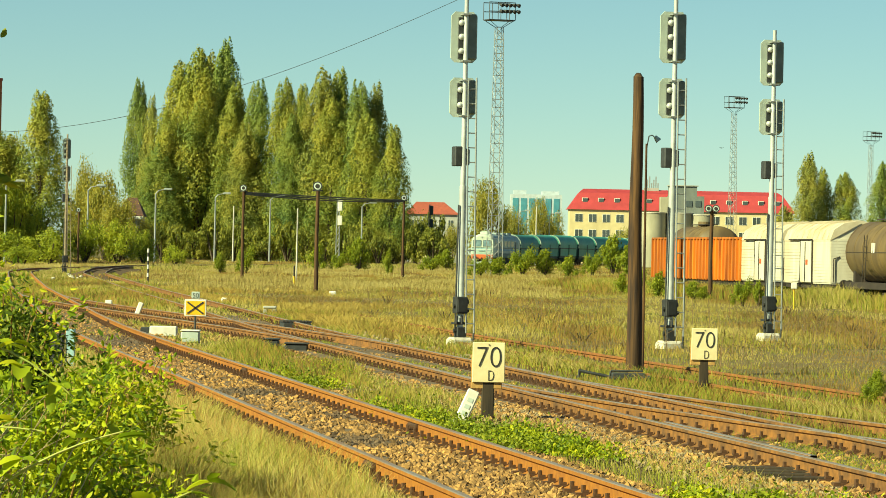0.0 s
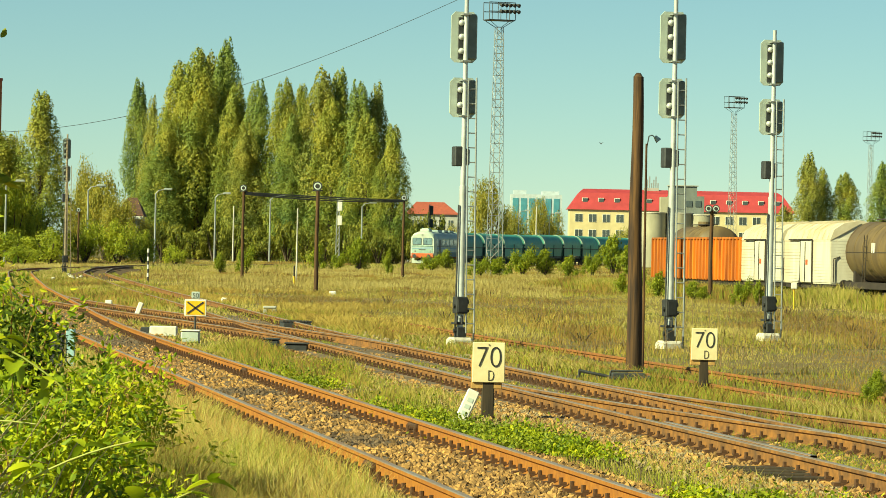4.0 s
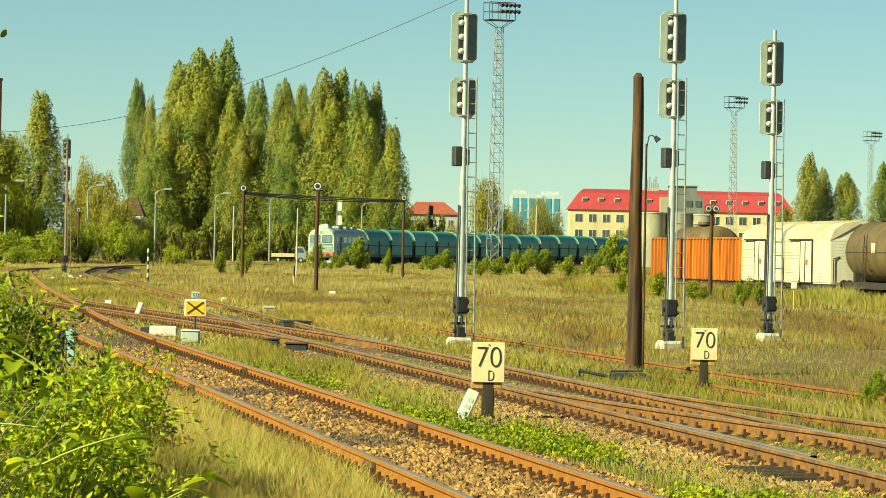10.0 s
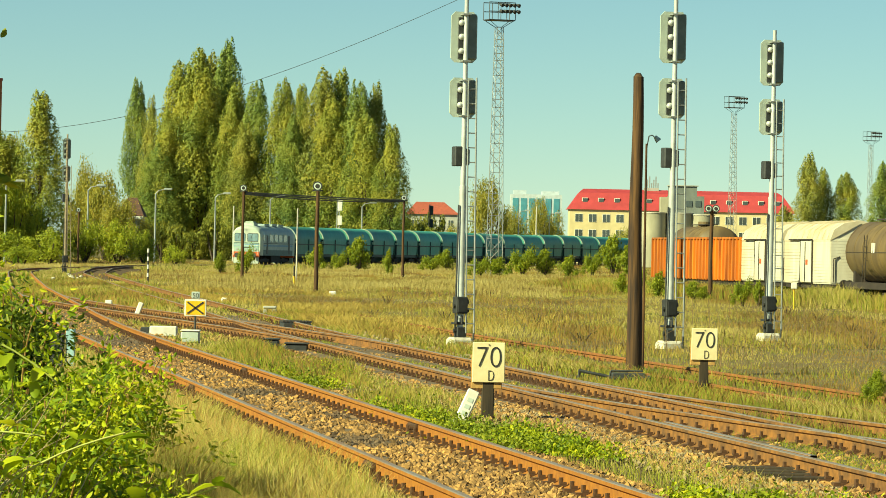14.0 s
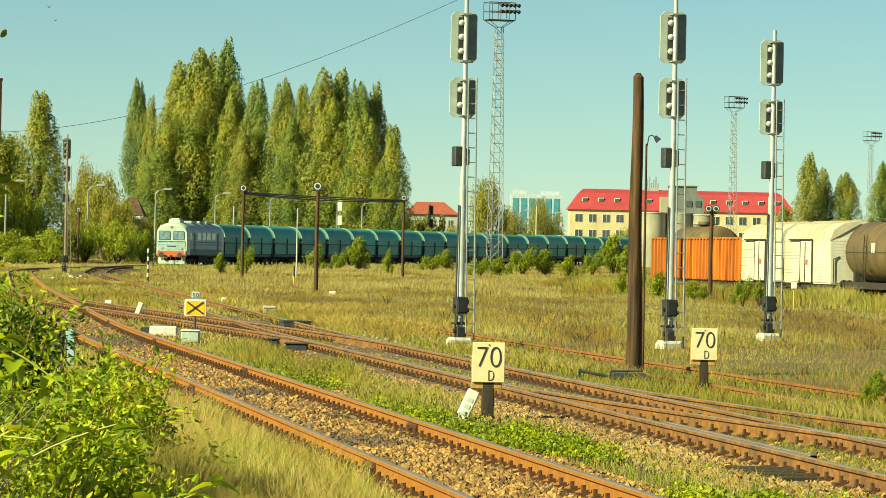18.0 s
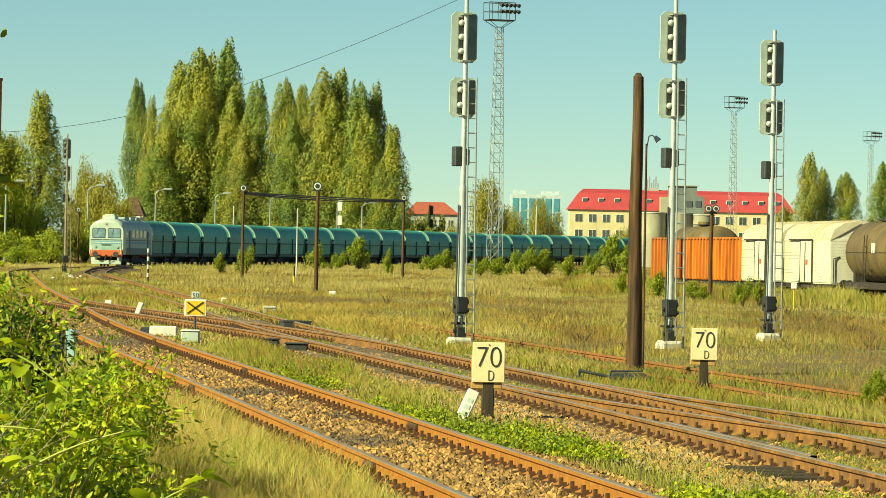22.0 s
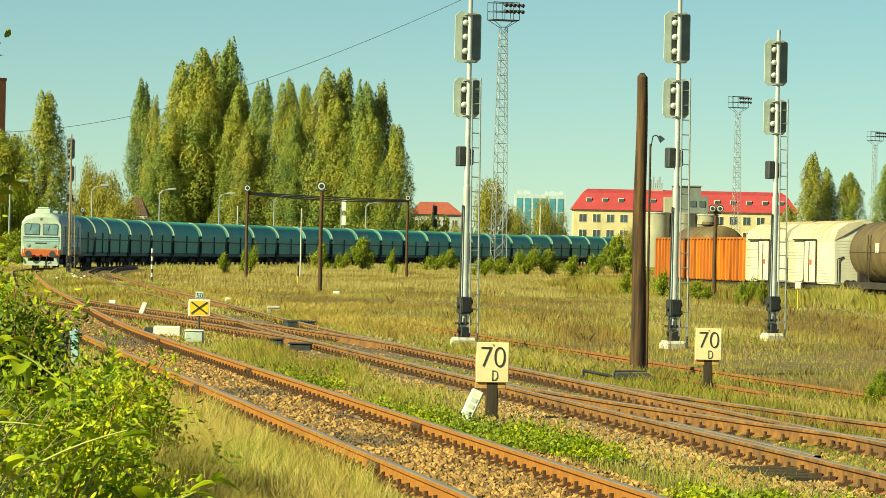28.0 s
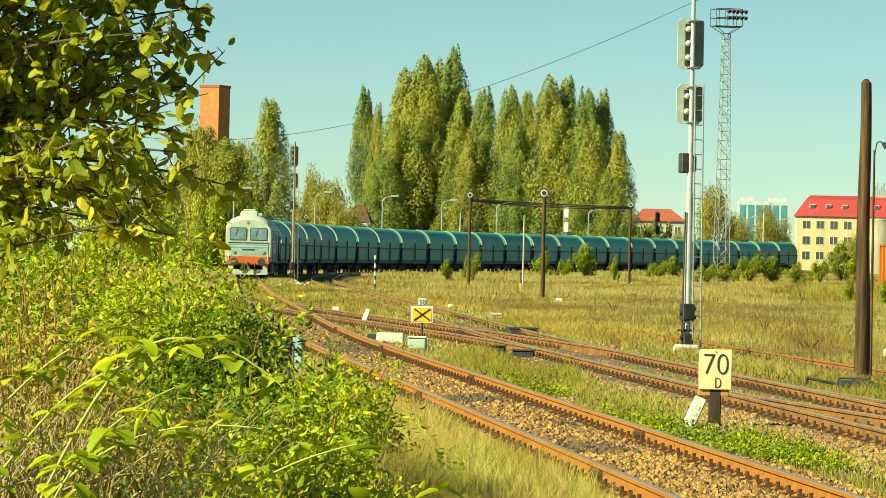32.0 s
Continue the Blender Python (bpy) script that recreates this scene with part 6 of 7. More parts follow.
    X = main_x(Y) + off * 1.01
    H = (0.05 + 0.22 * q) * rng.uniform(0.4, 1.4, len(X)) * np.clip((-off - 0.55) / 0.9, 0.4, 1.0)
    kind = rng.uniform(0, 1, len(X))
    grass("shoulder_straw", "dry straw grass on the ballast shoulder", "straw", rng, X[kind < 0.5], Y[kind < 0.5], H[kind < 0.5], seeds=True, lean=1.2)
    m = (kind >= 0.5) & (kind < 0.8)
    grass("shoulder_golden_grass", "golden grass on the ballast shoulder", "golden", rng, X[m], Y[m], H[m], seeds=True, lean=1.2)
    m = kind >= 0.8
    grass("shoulder_green_grass", "green blades in the dry grass on the ballast shoulder", "greengrass", rng, X[m], Y[m], H[m] * 1.1, lean=1.0)
    # shaggy uncut grass between the bushes and the near rail
    n = 64000
    Y = 1 / rng.uniform(1 / 58, 1 / 27.5, n)
    off = -1.05 - rng.beta(1.3, 1.2, n) * 3.0
    q = patch(off * 2.2 + 4, Y, 1.5)
    keep = rng.uniform(0, 1, n) < 0.2 + 1.5 * q * q
    off, Y, q = off[keep], Y[keep], q[keep]
    X = main_x(Y) + off * 1.01
    H = (0.05 + 0.62 * q * q) * rng.uniform(0.5, 1.4, len(X)) * np.clip((-off - 0.6) / 1.2, 0.35, 1.0)
    kind = rng.uniform(0, 1, len(X)) * 0.5 + 0.5 * patch(off * 3 + 7, Y, 2.0)
    for name, label, mat, lo, hi in (("shaggy_dry_grass", "reddish dry grass beside the near rail", "russet", 0.0, 0.42), ("shaggy_straw", "tall pale straw beside the near rail", "paleblade", 0.42, 0.66),
                                     ("shaggy_green_grass", "long green grass beside the near rail", "greengrass", 0.66, 2.0)):
        m = (kind >= lo) & (kind < hi)
        grass(name, label, mat, rng, X[m], Y[m], H[m], width=0.7, seeds=mat == "russet", lean=0.9)
    # rank grass and weeds between main and second track, in the middle distance
    n = 15000
    Y = rng.uniform(46, 84, n)
    off = rng.uniform(1.25, 3.05, n)
    q = patch(off * 2.4 + 13, Y, 1.3)
    keep = (q > 0.36) & (rng.uniform(0, 1, n) < sm((Y - 44) / 10) * (1 - sm((Y - 76) / 8)))
    off, Y, q = off[keep], Y[keep], q[keep]
    X = main_x(Y) + off * 1.01
    H = (0.04 + 0.26 * q * q) * rng.uniform(0.5, 1.5, len(X))
    kind = rng.uniform(0, 1, len(X))
    grass("strip_dry_grass", "dry brown grass between the two tracks", "drygrass", rng, X[kind < 0.4], Y[kind < 0.4], H[kind < 0.4], width=0.8, seeds=True, lean=0.9)
    grass("strip_green_grass", "green weedy grass between the two tracks", "greengrass", rng, X[kind >= 0.4], Y[kind >= 0.4], H[kind >= 0.4], width=0.8, lean=0.9)
    # grass that hides the near rails of both tracks before the curve, short between the rails
    n = 26000
    Y = rng.uniform(112, 228, n)
    two = rng.uniform(0, 1, n) < 0.5
    mid = rng.uniform(0, 1, n) < 0.35
    off = np.where(mid, rng.uniform(-0.65, 0.65, n), -0.84 - rng.beta(1.0, 1.6, n) * 2.2) + np.where(two, off2(Y), 0.0)
    keep = (two | (Y > 134)) & (rng.uniform(0, 1, n) < 0.4 + 0.9 * patch(off * 2, Y, 0.8))
    off, Y, mid = off[keep], Y[keep], mid[keep]
    X = main_x(Y) + off * 1.01
    H = np.where(mid, rng.uniform(0.03, 0.10, len(X)), rng.uniform(0.10, 0.30, len(X)) * (0.3 + 0.7 * sm((Y - 112) / 25)))
    m = rng.uniform(0, 1, len(X)) < 0.35
    grass("rail_side_dry_grass", "dry olive grass standing before the far rails", "drygrass", rng, X[~m], Y[~m], H[~m], seeds=True, lean=0.6)
    grass("rail_side_green_grass", "green grass standing before the far rails", "greengrass", rng, X[m], Y[m], H[m], lean=0.6)
    # grass on the near side of the curved tracks, before the train
    n = 26000
    Y = rng.uniform(235, 520, n)
    off = np.where(Y < 322, rng.uniform(1.2, 2.8, n), rng.uniform(5.6, 9.0, n))
    X = main_x(Y) + off * 1.05
    H = np.where(Y < 322, 0.25, 0.42) * rng.uniform(0.4, 1.3, n) * (0.5 + patch(X, Y, 0.8))
    m = rng.uniform(0, 1, n) < 0.3
    grass("curve_straw", "pale straw grass along the railway curve", "straw", rng, X[~m], Y[~m], H[~m], width=0.65, seeds=True, lean=0.55)
    grass("curve_green_grass", "olive grass along the railway curve", "greengrass", rng, X[m], Y[m], H[m], width=1.2, lean=1.0)
    # a few bare brown stalks
    pieces = []
    for i in range(170):
        y = 1 / rng.uniform(1 / 170, 1 / 66)
        x = y * rng.uniform(-0.02, 0.118)
        if x < float(main_x(y)) + 9.5:
            continue
        z, h = float(G(x, y)), rng.uniform(0.35, 0.95)
        tip = np.array([x + rng.normal() * 0.06, y, z + h])
        pieces.append(tube(np.array([[x, y, z], [(x + tip[0]) / 2, y, z + h / 2], tip]), 0.008, 0.004, 3))
        for k in range(4):
            b0 = np.array([x, y, z]) * (0.55 - 0.1 * k) + tip * (0.45 + 0.1 * k)
            pieces.append(tube(np.array([b0, b0 + [rng.normal() * 0.05, 0, 0.05], b0 + [rng.normal() * 0.1, 0, 0.12]]), 0.005, 0.003, 3))
    v, f = joined(pieces)
    tagged(part("dry_stalks", raw_mesh("dry_stalks", v, f, M["stalk"]), None), "bare brown weed stalks standing in the grass", "weeds", kind="stuff")
    # low broad-leaved weeds between main and second track
    P, F = [], []
    for i in range(400):
        y = 1 / rng.uniform(1 / 66, 1 / 29.5)
        near = y < 52 and rng.uniform() < 0.8
        o = rng.uniform(1.0, 2.4 if y < 38 else 2.1) if near else rng.uniform(1.25, 2.45)
        if patch(np.array(o * 2.0), np.array(y), 0.7) < (0.435 if near else 0.485):
            continue
        m = 150
        q = rng.normal(size=(m, 3)) * [0.14, 0.20, 0.075]
        q[:, 2] = np.abs(q[:, 2]) * np.clip(1.3 - 2.2 * np.hypot(q[:, 0], q[:, 1]), 0.2, 1.3) + 0.02
        (P if rng.uniform() < 0.72 else F).append(q + [float(main_x(y)) + o, y, float(G(0, y)) - 0.02])
    v, f = leaves(rng, np.vstack(P), 0.041, 0.7, droop=0.0)
    tagged(part("ground_cover_weeds", raw_mesh("ground_cover_weeds", v, f, M["shrub"]), None), "low green leafy weeds between the tracks", "weeds", kind="stuff")
    v, f = leaves(rng, np.vstack(F), 0.041, 0.7, droop=0.0)
    tagged(part("yellow_green_weeds", raw_mesh("yellow_green_weeds", v, f, M["bramble"]), None), "low yellow-green leafy weeds between the tracks", "weeds", kind="stuff")
    # wispy dry grass there, and over the near rail of the overgrown track
    n = 26000
    Y = 1 / rng.uniform(1 / 112, 1 / 29, n)
    near = rng.uniform(0, 1, n) < 0.24
    off = np.where(near, rng.uniform(1.3, 3.0, n), rng.uniform(6.95, 7.55, n))
    keep = patch(off * 2.5, Y, 1.0) > 0.42
    off, Y, near = off[keep], Y[keep], near[keep]
    X = main_x(Y) + off * 1.01
    H = np.where(near, rng.uniform(0.03, 0.15, len(X)), rng.uniform(0.10, 0.26, len(X)))
    m = rng.uniform(0, 1, len(X)) < 0.45
    grass("wispy_straw", "wispy straw grass between the tracks", "straw", rng, X[~m], Y[~m], H[~m], seeds=True, lean=1.2)
    grass("wispy_green_grass", "wispy green grass between the tracks", "greengrass", rng, X[m], Y[m], H[m], lean=1.2)


# ---- stones ----
def stone_shapes(rng):
    base = np.array([(1, 0, 0), (-1, 0, 0), (0, 1, 0), (0, -1, 0), (0, 0, 1), (0, 0, -1),
                     (0.6, 0.6, 0.55), (-0.6, 0.6, 0.5), (0.6, -0.6, 0.5), (-0.6, -0.6, 0.55)], float)
    f = np.array([(0, 6, 4), (6, 2, 4), (2, 7, 4), (7, 1, 4), (1, 9, 4), (9, 3, 4), (3, 8, 4), (8, 0, 4), (0, 2, 6), (2, 1, 7), (1, 3, 9), (3, 0, 8)])
    return base, f


def stones(name, parent, X, Y, Z, size, rng, label="", mat="stone"):
    base, f = stone_shapes(rng)
    n = len(X)
    a = rng.uniform(0, 2 * np.pi, n)
    jit = base[None] * (1 + rng.uniform(-0.28, 0.28, (n, 10, 3)))
    jit *= (size * rng.uniform(0.5, 1.45, n))[:, None, None] * rng.uniform(0.65, 1.2, (n, 1, 3)) * 0.5
    c, s = np.cos(a)[:, None], np.sin(a)[:, None]
    x, y = jit[:, :, 0] * c - jit[:, :, 1] * s, jit[:, :, 0] * s + jit[:, :, 1] * c
    tl = rng.uniform(-0.6, 0.6, n)[:, None]
    z = jit[:, :, 2] + x * tl
    v = np.stack([x + X[:, None], y + Y[:, None], z + Z[:, None]], -1).reshape(-1, 3)
    ff = (np.arange(n)[:, None, None] * 10 + f[None]).reshape(-1, 3)
    return tagged(part(name, raw_mesh(name, v, ff, M[mat]), None, parent), label, kind="stuff")


def ballast():
    rng = np.random.RandomState(81)
    t1 = bpy.data.objects["main_track"]
    n = 42000
    Y = 1 / rng.uniform(1 / 125, 1 / 28.5, n)
    o = rng.uniform(-1.75, 1.75, n)
    keep = (np.abs(np.abs(o) - 0.753) > 0.085) & ((o > -1.0) | (rng.uniform(0, 1, n) < 0.3))
    Y, o = Y[keep], o[keep]
    X = main_x(Y) + o * 1.01
    Z = G(X, Y) - 0.035 + rng.uniform(0, 0.03, len(X)) - 0.05 * (np.abs(o) > 1.5)
    dark_spots = np.zeros(len(X), bool)
    # stones inside these ragged ellipses get the darker material
    for yc, oc, ry, ro in ((41.6, -0.1, 1.5, 0.5), (38.2, -0.5, 0.8, 0.3), (55.0, 0.0, 1.6, 0.7), (84.0, 0.0, 5.0, 1.2), (47.5, 0.5, 0.9, 0.25), (34.2, 1.0, 0.7, 0.25)):
        dark_spots |= ((Y - yc) / ry) ** 2 + ((o - oc) / ro) ** 2 < rng.uniform(0.3, 1.3, len(X))
    stones("ballast_stones", t1, X[~dark_spots], Y[~dark_spots], Z[~dark_spots], 0.066, rng)
    stones("oily_stones", t1, X[dark_spots], Y[dark_spots], Z[dark_spots], 0.066, rng, "dark brown stones in patches", "darkstone")
    t2 = bpy.data.objects["second_track"]
    n = 21000
    Y = 1 / rng.uniform(1 / 120, 1 / 29.5, n)
    o = np.where(rng.uniform(0, 1, n) < 0.6, rng.uniform(2.7, 6.2, n), rng.uniform(2.3, 3.4, n))
    keep = (np.abs(np.abs(o - 4.2) - 0.753) > 0.085)
    Y, o = Y[keep], o[keep]
    X = main_x(Y) + o * 1.01
    Z = G(X, Y) - 0.045 + rng.uniform(0, 0.03, len(X))
    stones("ballast_stones", t2, X, Y, Z, 0.075, rng)
    # pale gravel in the strip between the two tracks
    n = 9000
    Y = 1 / rng.uniform(1 / 75, 1 / 29, n)
    o = np.where(rng.uniform(0, 1, n) < 0.35, rng.uniform(0.9, 1.3, n), 1.9 + 1.3 * rng.beta(2.2, 1.0, n))
    X = main_x(Y) + o * 1.01
    tagged(stones("strip_gravel", None, X, Y, G(X, Y) - 0.02, 0.055, rng, "pale gravel between the two tracks", "palestone"), category="gravel")
    # loose pale stones heaped beyond the second track
    t = rng.beta(1.2, 1.6, 260)
    Y = 74 + 24 * t
    X = main_x(Y) + 6.15 + rng.normal(size=260) * 0.2
    tagged(stones("loose_stones", None, X, Y, G(X, Y), 0.13, rng, "pale loose stones lying along the track", "palestone"), category="stones")


M["palestone"] = material("pale_stone", (0.33, 0.25, 0.14), (0.19, 0.14, 0.075), 0.9, scale=7, bump=0.3, rnd=0.45, island=True)


def fishplates():
    """Bolted joint bars where two lengths of rail meet."""
    t1 = bpy.data.objects["main_track"]
    me = bpy.data.meshes.new("fishplate")
    bm = boxed(-0.05, 0.05, -0.30, 0.30, 0.035, 0.125, 0.01)
    for i in range(4):
        rod(bm, (-0.075, -0.2 + i * 0.133, 0.08), (0.075, -0.2 + i * 0.133, 0.08), 0.022, seg=6)
    bm.to_mesh(me)
    bm.free()
    me.materials.append(M["fast"])
    for o, start in ((0.753, 43.5), (-0.753, 35.5)):
        for k in range(5):
            y = start + k * 18.6
            p, t = offset_line(LINE1, o)
            i = int(np.argmin(np.abs(p[:, 1] - y)))
            ob = part("fishplate", me, None, t1)
            ob.matrix_basis = Matrix.LocRotScale((p[i, 0], p[i, 1], float(G(p[i, 0], p[i, 1]))), Euler((0, 0, math.atan2(-t[i, 0], t[i, 1]))), None)


# ---- small trackside things ----
def small_things():
    R = Matrix.Rotation(radians(90), 4, 'X')
    # yellow board with a black cross
    x, y = -5.4, 86.75
    e = thing("cross_sign", x, y, float(G(x, y)), "yellow board with a black diagonal cross on a thin post", "railway sign")
    part("post", rodded((0, 0.02, -0.2), (0, 0.02, 0.98), 0.022), M["darksteel"], e)
    bd = part("board", boxed(-0.24, 0.24, -0.02, 0.0, 0.50, 0.87, 0.01), M["white"], e, "white-edged yellow board")
    part("panel", boxed(-0.205, 0.205, -0.028, -0.021, 0.535, 0.835), M["yellow"], bd)
    for s in (-1, 1):
        m = Matrix.Translation((0, -0.033, 0.685)) @ Matrix.Rotation(s * math.atan2(0.26, 0.36), 4, 'Y')
        part("cross_bar", boxed(-0.215, 0.215, -0.004, 0.002, -0.018, 0.018, m=m), M["black"], bd)
    pl = part("number_plate", boxed(-0.09, 0.09, -0.02, 0.0, 0.885, 1.04, 0.008), M["greyplate"], e, "small grey plate with a black figure")
    text("50", 0.13, 0.10, M["black"], pl, Matrix.Translation((0, -0.024, 0.96)) @ R)
    e = thing("point_machine", x, y - 1.5, float(G(x, y)), "pale grey metal point machine box", "point machine")
    part("case", boxed(-0.20, 0.20, -0.2, 0.2, -0.05, 0.20, 0.03), M["greyplate"], e)
    part("lid", boxed(-0.21, 0.215, -0.22, 0.22, 0.20, 0.235, 0.015), M["white"], e)
    e = thing("concrete_trough", -6.38, 90.9, float(G(-6.4, 90.9)), "white-painted concrete block lying beside the track", "concrete block")
    part("block", boxed(-0.31, 0.31, -0.2, 0.2, -0.05, 0.19, 0.02), M["white"], e)
    part("dark_end", boxed(-0.52, -0.32, -0.18, 0.18, -0.05, 0.16, 0.02), M["darksteel"], e)
    # two dark concrete-like blocks, drawn as black lidded boxes that take in their shadow
    for dx, w, h in ((-3.38, 0.30, 0.20), (-2.88, 0.46, 0.12)):
        e = thing("switch_box", dx, 79, float(G(dx, 79)), "black lidded box standing for a dark block on the ballast", "switch box", "switch boxes beside the track")
        part("case", boxed(-w / 2, w / 2, -0.2, 0.2, -0.05, h, 0.03), M["darksteel"], e)
        part("lid", boxed(-w / 2 - 0.02, w / 2 + 0.02, -0.22, 0.22, h, h + 0.03, 0.01), M["darksteel"], e)
    # white distance stone leaning against the speed board, its figures as bars
    e = thing("distance_stone", 0.24, 47.24, float(G(0, 47)) - 0.02, "white distance stone with dark marks, leaning to one side", "distance stone")
    m = Matrix.Rotation(radians(24), 4, 'Y')
    st = part("stone", boxed(-0.075, 0.075, -0.06, 0.06, -0.05, 0.42, 0.015, m=m), M["white"], e)
    for k in range(3):
        part("mark_bar", boxed(-0.03, 0.035, -0.066, -0.058, 0.10 + k * 0.085, 0.15 + k * 0.085, m=m), M["greyplate"], st)
    for x, y, w, h, ln in ((-8.82, 114.3, 0.14, 0.42, 20), (-10.91, 129.6, 0.22, 0.24, 0), (-8.19, 148.6, 0.2, 0.16, 5), (-4.9, 177, 0.3, 0.2, 0)):
        e = thing("marker_stone", x, y, float(G(x, y)), "small white-painted marker stone in the grass", "marker stone", "white marker stones")
        part("stone", boxed(-w / 2, w / 2, -0.07, 0.07, -0.1, h, 0.02, m=Matrix.Rotation(radians(ln), 4, 'Y')), M["white"], e)
    # white rubble round the foot of the far signal
    rr = random.Random(5)
    for i in range(9):
        x, y = -24.3 + rr.uniform(-0.5, 1.3), 252 + rr.uniform(-22, 3)
        k = rr.uniform(0.07, 0.15)
        e = thing("rubble_stone", x + (252 - y) * 0.088, y, float(G(x, y)), "white lump of rubble in the grass near the signal", "stone", "white rubble")
        part("stone", ball(bmesh.new(), (0, 0, k * 0.5), k, rr.uniform(0.8, 1.5), 0.8, rr.uniform(0.6, 1.0), sub=1), M["concrete"], e)
    # pale blue post with its cabinet
    e = thing("trackside_post", -5.74, 61.3, float(G(-6, 65)), "pale blue painted post beside a dark box", "post")
    part("post", boxed(-0.07, 0.07, -0.07, 0.07, -0.1, 0.70, 0.01), M["teal"], e)
    part("box", boxed(-0.36, -0.10, -0.12, 0.12, -0.1, 0.62, 0.02), M["darksteel"], e)
    # signal wire pulley frame by the wooden pole
    e = thing("wire_pulley_frame", 2.79, 63.45, float(G(2.6, 61)), "black steel pulley frame lying beside the pole", "pulley frame")
    part("frame", boxed(-0.05, 0.50, -0.12, 0.12, 0.02, 0.14, 0.02), M["darksteel"], e)
    part("cover", boxed(0.42, 0.60, -0.14, 0.14, 0.0, 0.10, 0.03), M["darksteel"], e)
    part("handle", rod(rodded((-0.58, 0, 0.0), (-0.56, 0, 0.17), 0.02), (-0.57, 0, 0.16), (-0.02, 0, 0.06), 0.025), M["darksteel"], e)
    part("loop", rod(rodded((-0.1, -0.1, 0.0), (-0.06, -0.1, 0.17), 0.016), (-0.06, -0.1, 0.17), (0.45, -0.1, 0.17), 0.016), M["darksteel"], e)
    # thin conduit and lamp by the wooden pole
    e = thing("thin_pole_lamp", 3.47, 68.0, float(G(3, 65)), "thin dark pole with a small curved lamp", "lamp")
    part("pole", rodded((0, 0, -0.1), (-0.01, 0, 3.95), 0.026, 0.018), M["oldwood"], e)
    part("arm", joined_arm([(0, 0, 3.9), (0.03, 0, 4.08), (0.09, 0, 4.1), (0.14, 0, 4.05)], 0.010), M["darksteel"], e)
    part("lamp", rodded((0.13, 0, 4.08), (0.20, 0, 4.0), 0.03, 0.055, seg=10), M["greyplate"], e)
    # striped and thin posts
    e = thing("striped_post", -17.5, 235, float(G(-17.5, 235)), "black and white striped marker post", "post")
    for k in range(8):
        part("band", rodded((0, 0, k * 0.24), (0, 0, k * 0.24 + 0.24), 0.06, seg=8), M["white" if k % 2 else "black"], e)
    e = thing("yellow_post", -8.25, 220, float(G(-8, 220)), "thin yellow and black marker post", "post")
    part("shaft", rodded((0, 0, 0), (0, 0, 0.55), 0.05, seg=6), M["yellow"], e)
    part("top", rodded((0, 0, 0.55), (0, 0, 1.15), 0.05, seg=6), M["black"], e)
    e = thing("box_post", 14.16, 159.2, float(G(14.16, 159.2)), "thin yellow post with a small white box", "post")
    part("shaft", rodded((0, 0, 0), (0, 0, 0.90), 0.03, seg=6), M["yellow"], e)
    part("box", boxed(-0.11, 0.11, -0.1, 0.1, 0.86, 1.10, 0.02), M["white"], e)
    for x, y, t in ((-9.01, 244, 4.59), (-27.34, 515, 7.3), (14.54, 620, 9.22), (35.93, 640, 10.0)):
        e = thing("concrete_post", x, y, float(G(x, y)), "thin pale concrete post", "post", "thin posts")
        part("shaft", rodded((0, 0, -0.2), (0, 0, t), 0.09 * y / 350, 0.06 * y / 350, seg=6), M["concrete"], e)
    for x, y, t in ((-13.25, 497, 8.41), (-2.06, 590, 8.96)):
        e = thing("far_signal", x, y, float(G(x, y)), "pale lattice signal mast with small heads", "railway signal", "far signals")
        bm = bmesh.new()
        for s in (-0.22, 0.22):
            rod(bm, (s, 0, 0), (s * 0.5, 0, t), 0.07, seg=5)
        for k in range(12):
            rod(bm, (-0.2, 0, k * t / 12), (0.2, 0, (k + 1) * t / 12), 0.035, seg=4)
        part("mast", bm, M["galv"], e)
        part("head", boxed(-0.05, 0.5, -0.2, 0.1, t - 1.6, t - 0.2, 0.05), M["darksteel" if x > -5 else "white"], e)
        part("head", boxed(-0.05, 0.5, -0.2, 0.1, t - 3.4, t - 2.2, 0.05), M["darksteel" if x > -5 else "white"], e)


def track_fittings():
    """A black ribbed cover on the second track and a small concrete stub beside it."""
    x, y = -3.75, 101.6
    e = thing("track_cover", x, y, float(G(x, y)), "black ribbed steel cover lying across the rail", "track cover", rz=8)
    part("base", boxed(-0.36, 0.36, -0.5, 0.5, 0.0, 0.14, 0.02), M["darksteel"], e)
    for i in range(9):
        part("rib", boxed(-0.36 + i * 0.086, -0.32 + i * 0.086, -0.5, 0.5, 0.14, 0.19), M["black"], e)
    x, y = -5.3, 122.0
    e = thing("concrete_stub", x, y, float(G(x, y)), "weathered concrete stub in the dry grass", "concrete block")
    part("slab", boxed(-0.20, 0.20, -0.15, 0.15, 0.18, 0.26, 0.02), M["wallgrey"], e)
    for s in (-0.13, 0.13):
        part("foot", boxed(s - 0.07, s + 0.07, -0.15, 0.15, -0.1, 0.16, 0.01), M["silo"], e)


def joined_arm(pts, r):
    bm = bmesh.new()
    for a, b in zip(pts, pts[1:]):
        rod(bm, a, b, r, seg=6)
    return bm


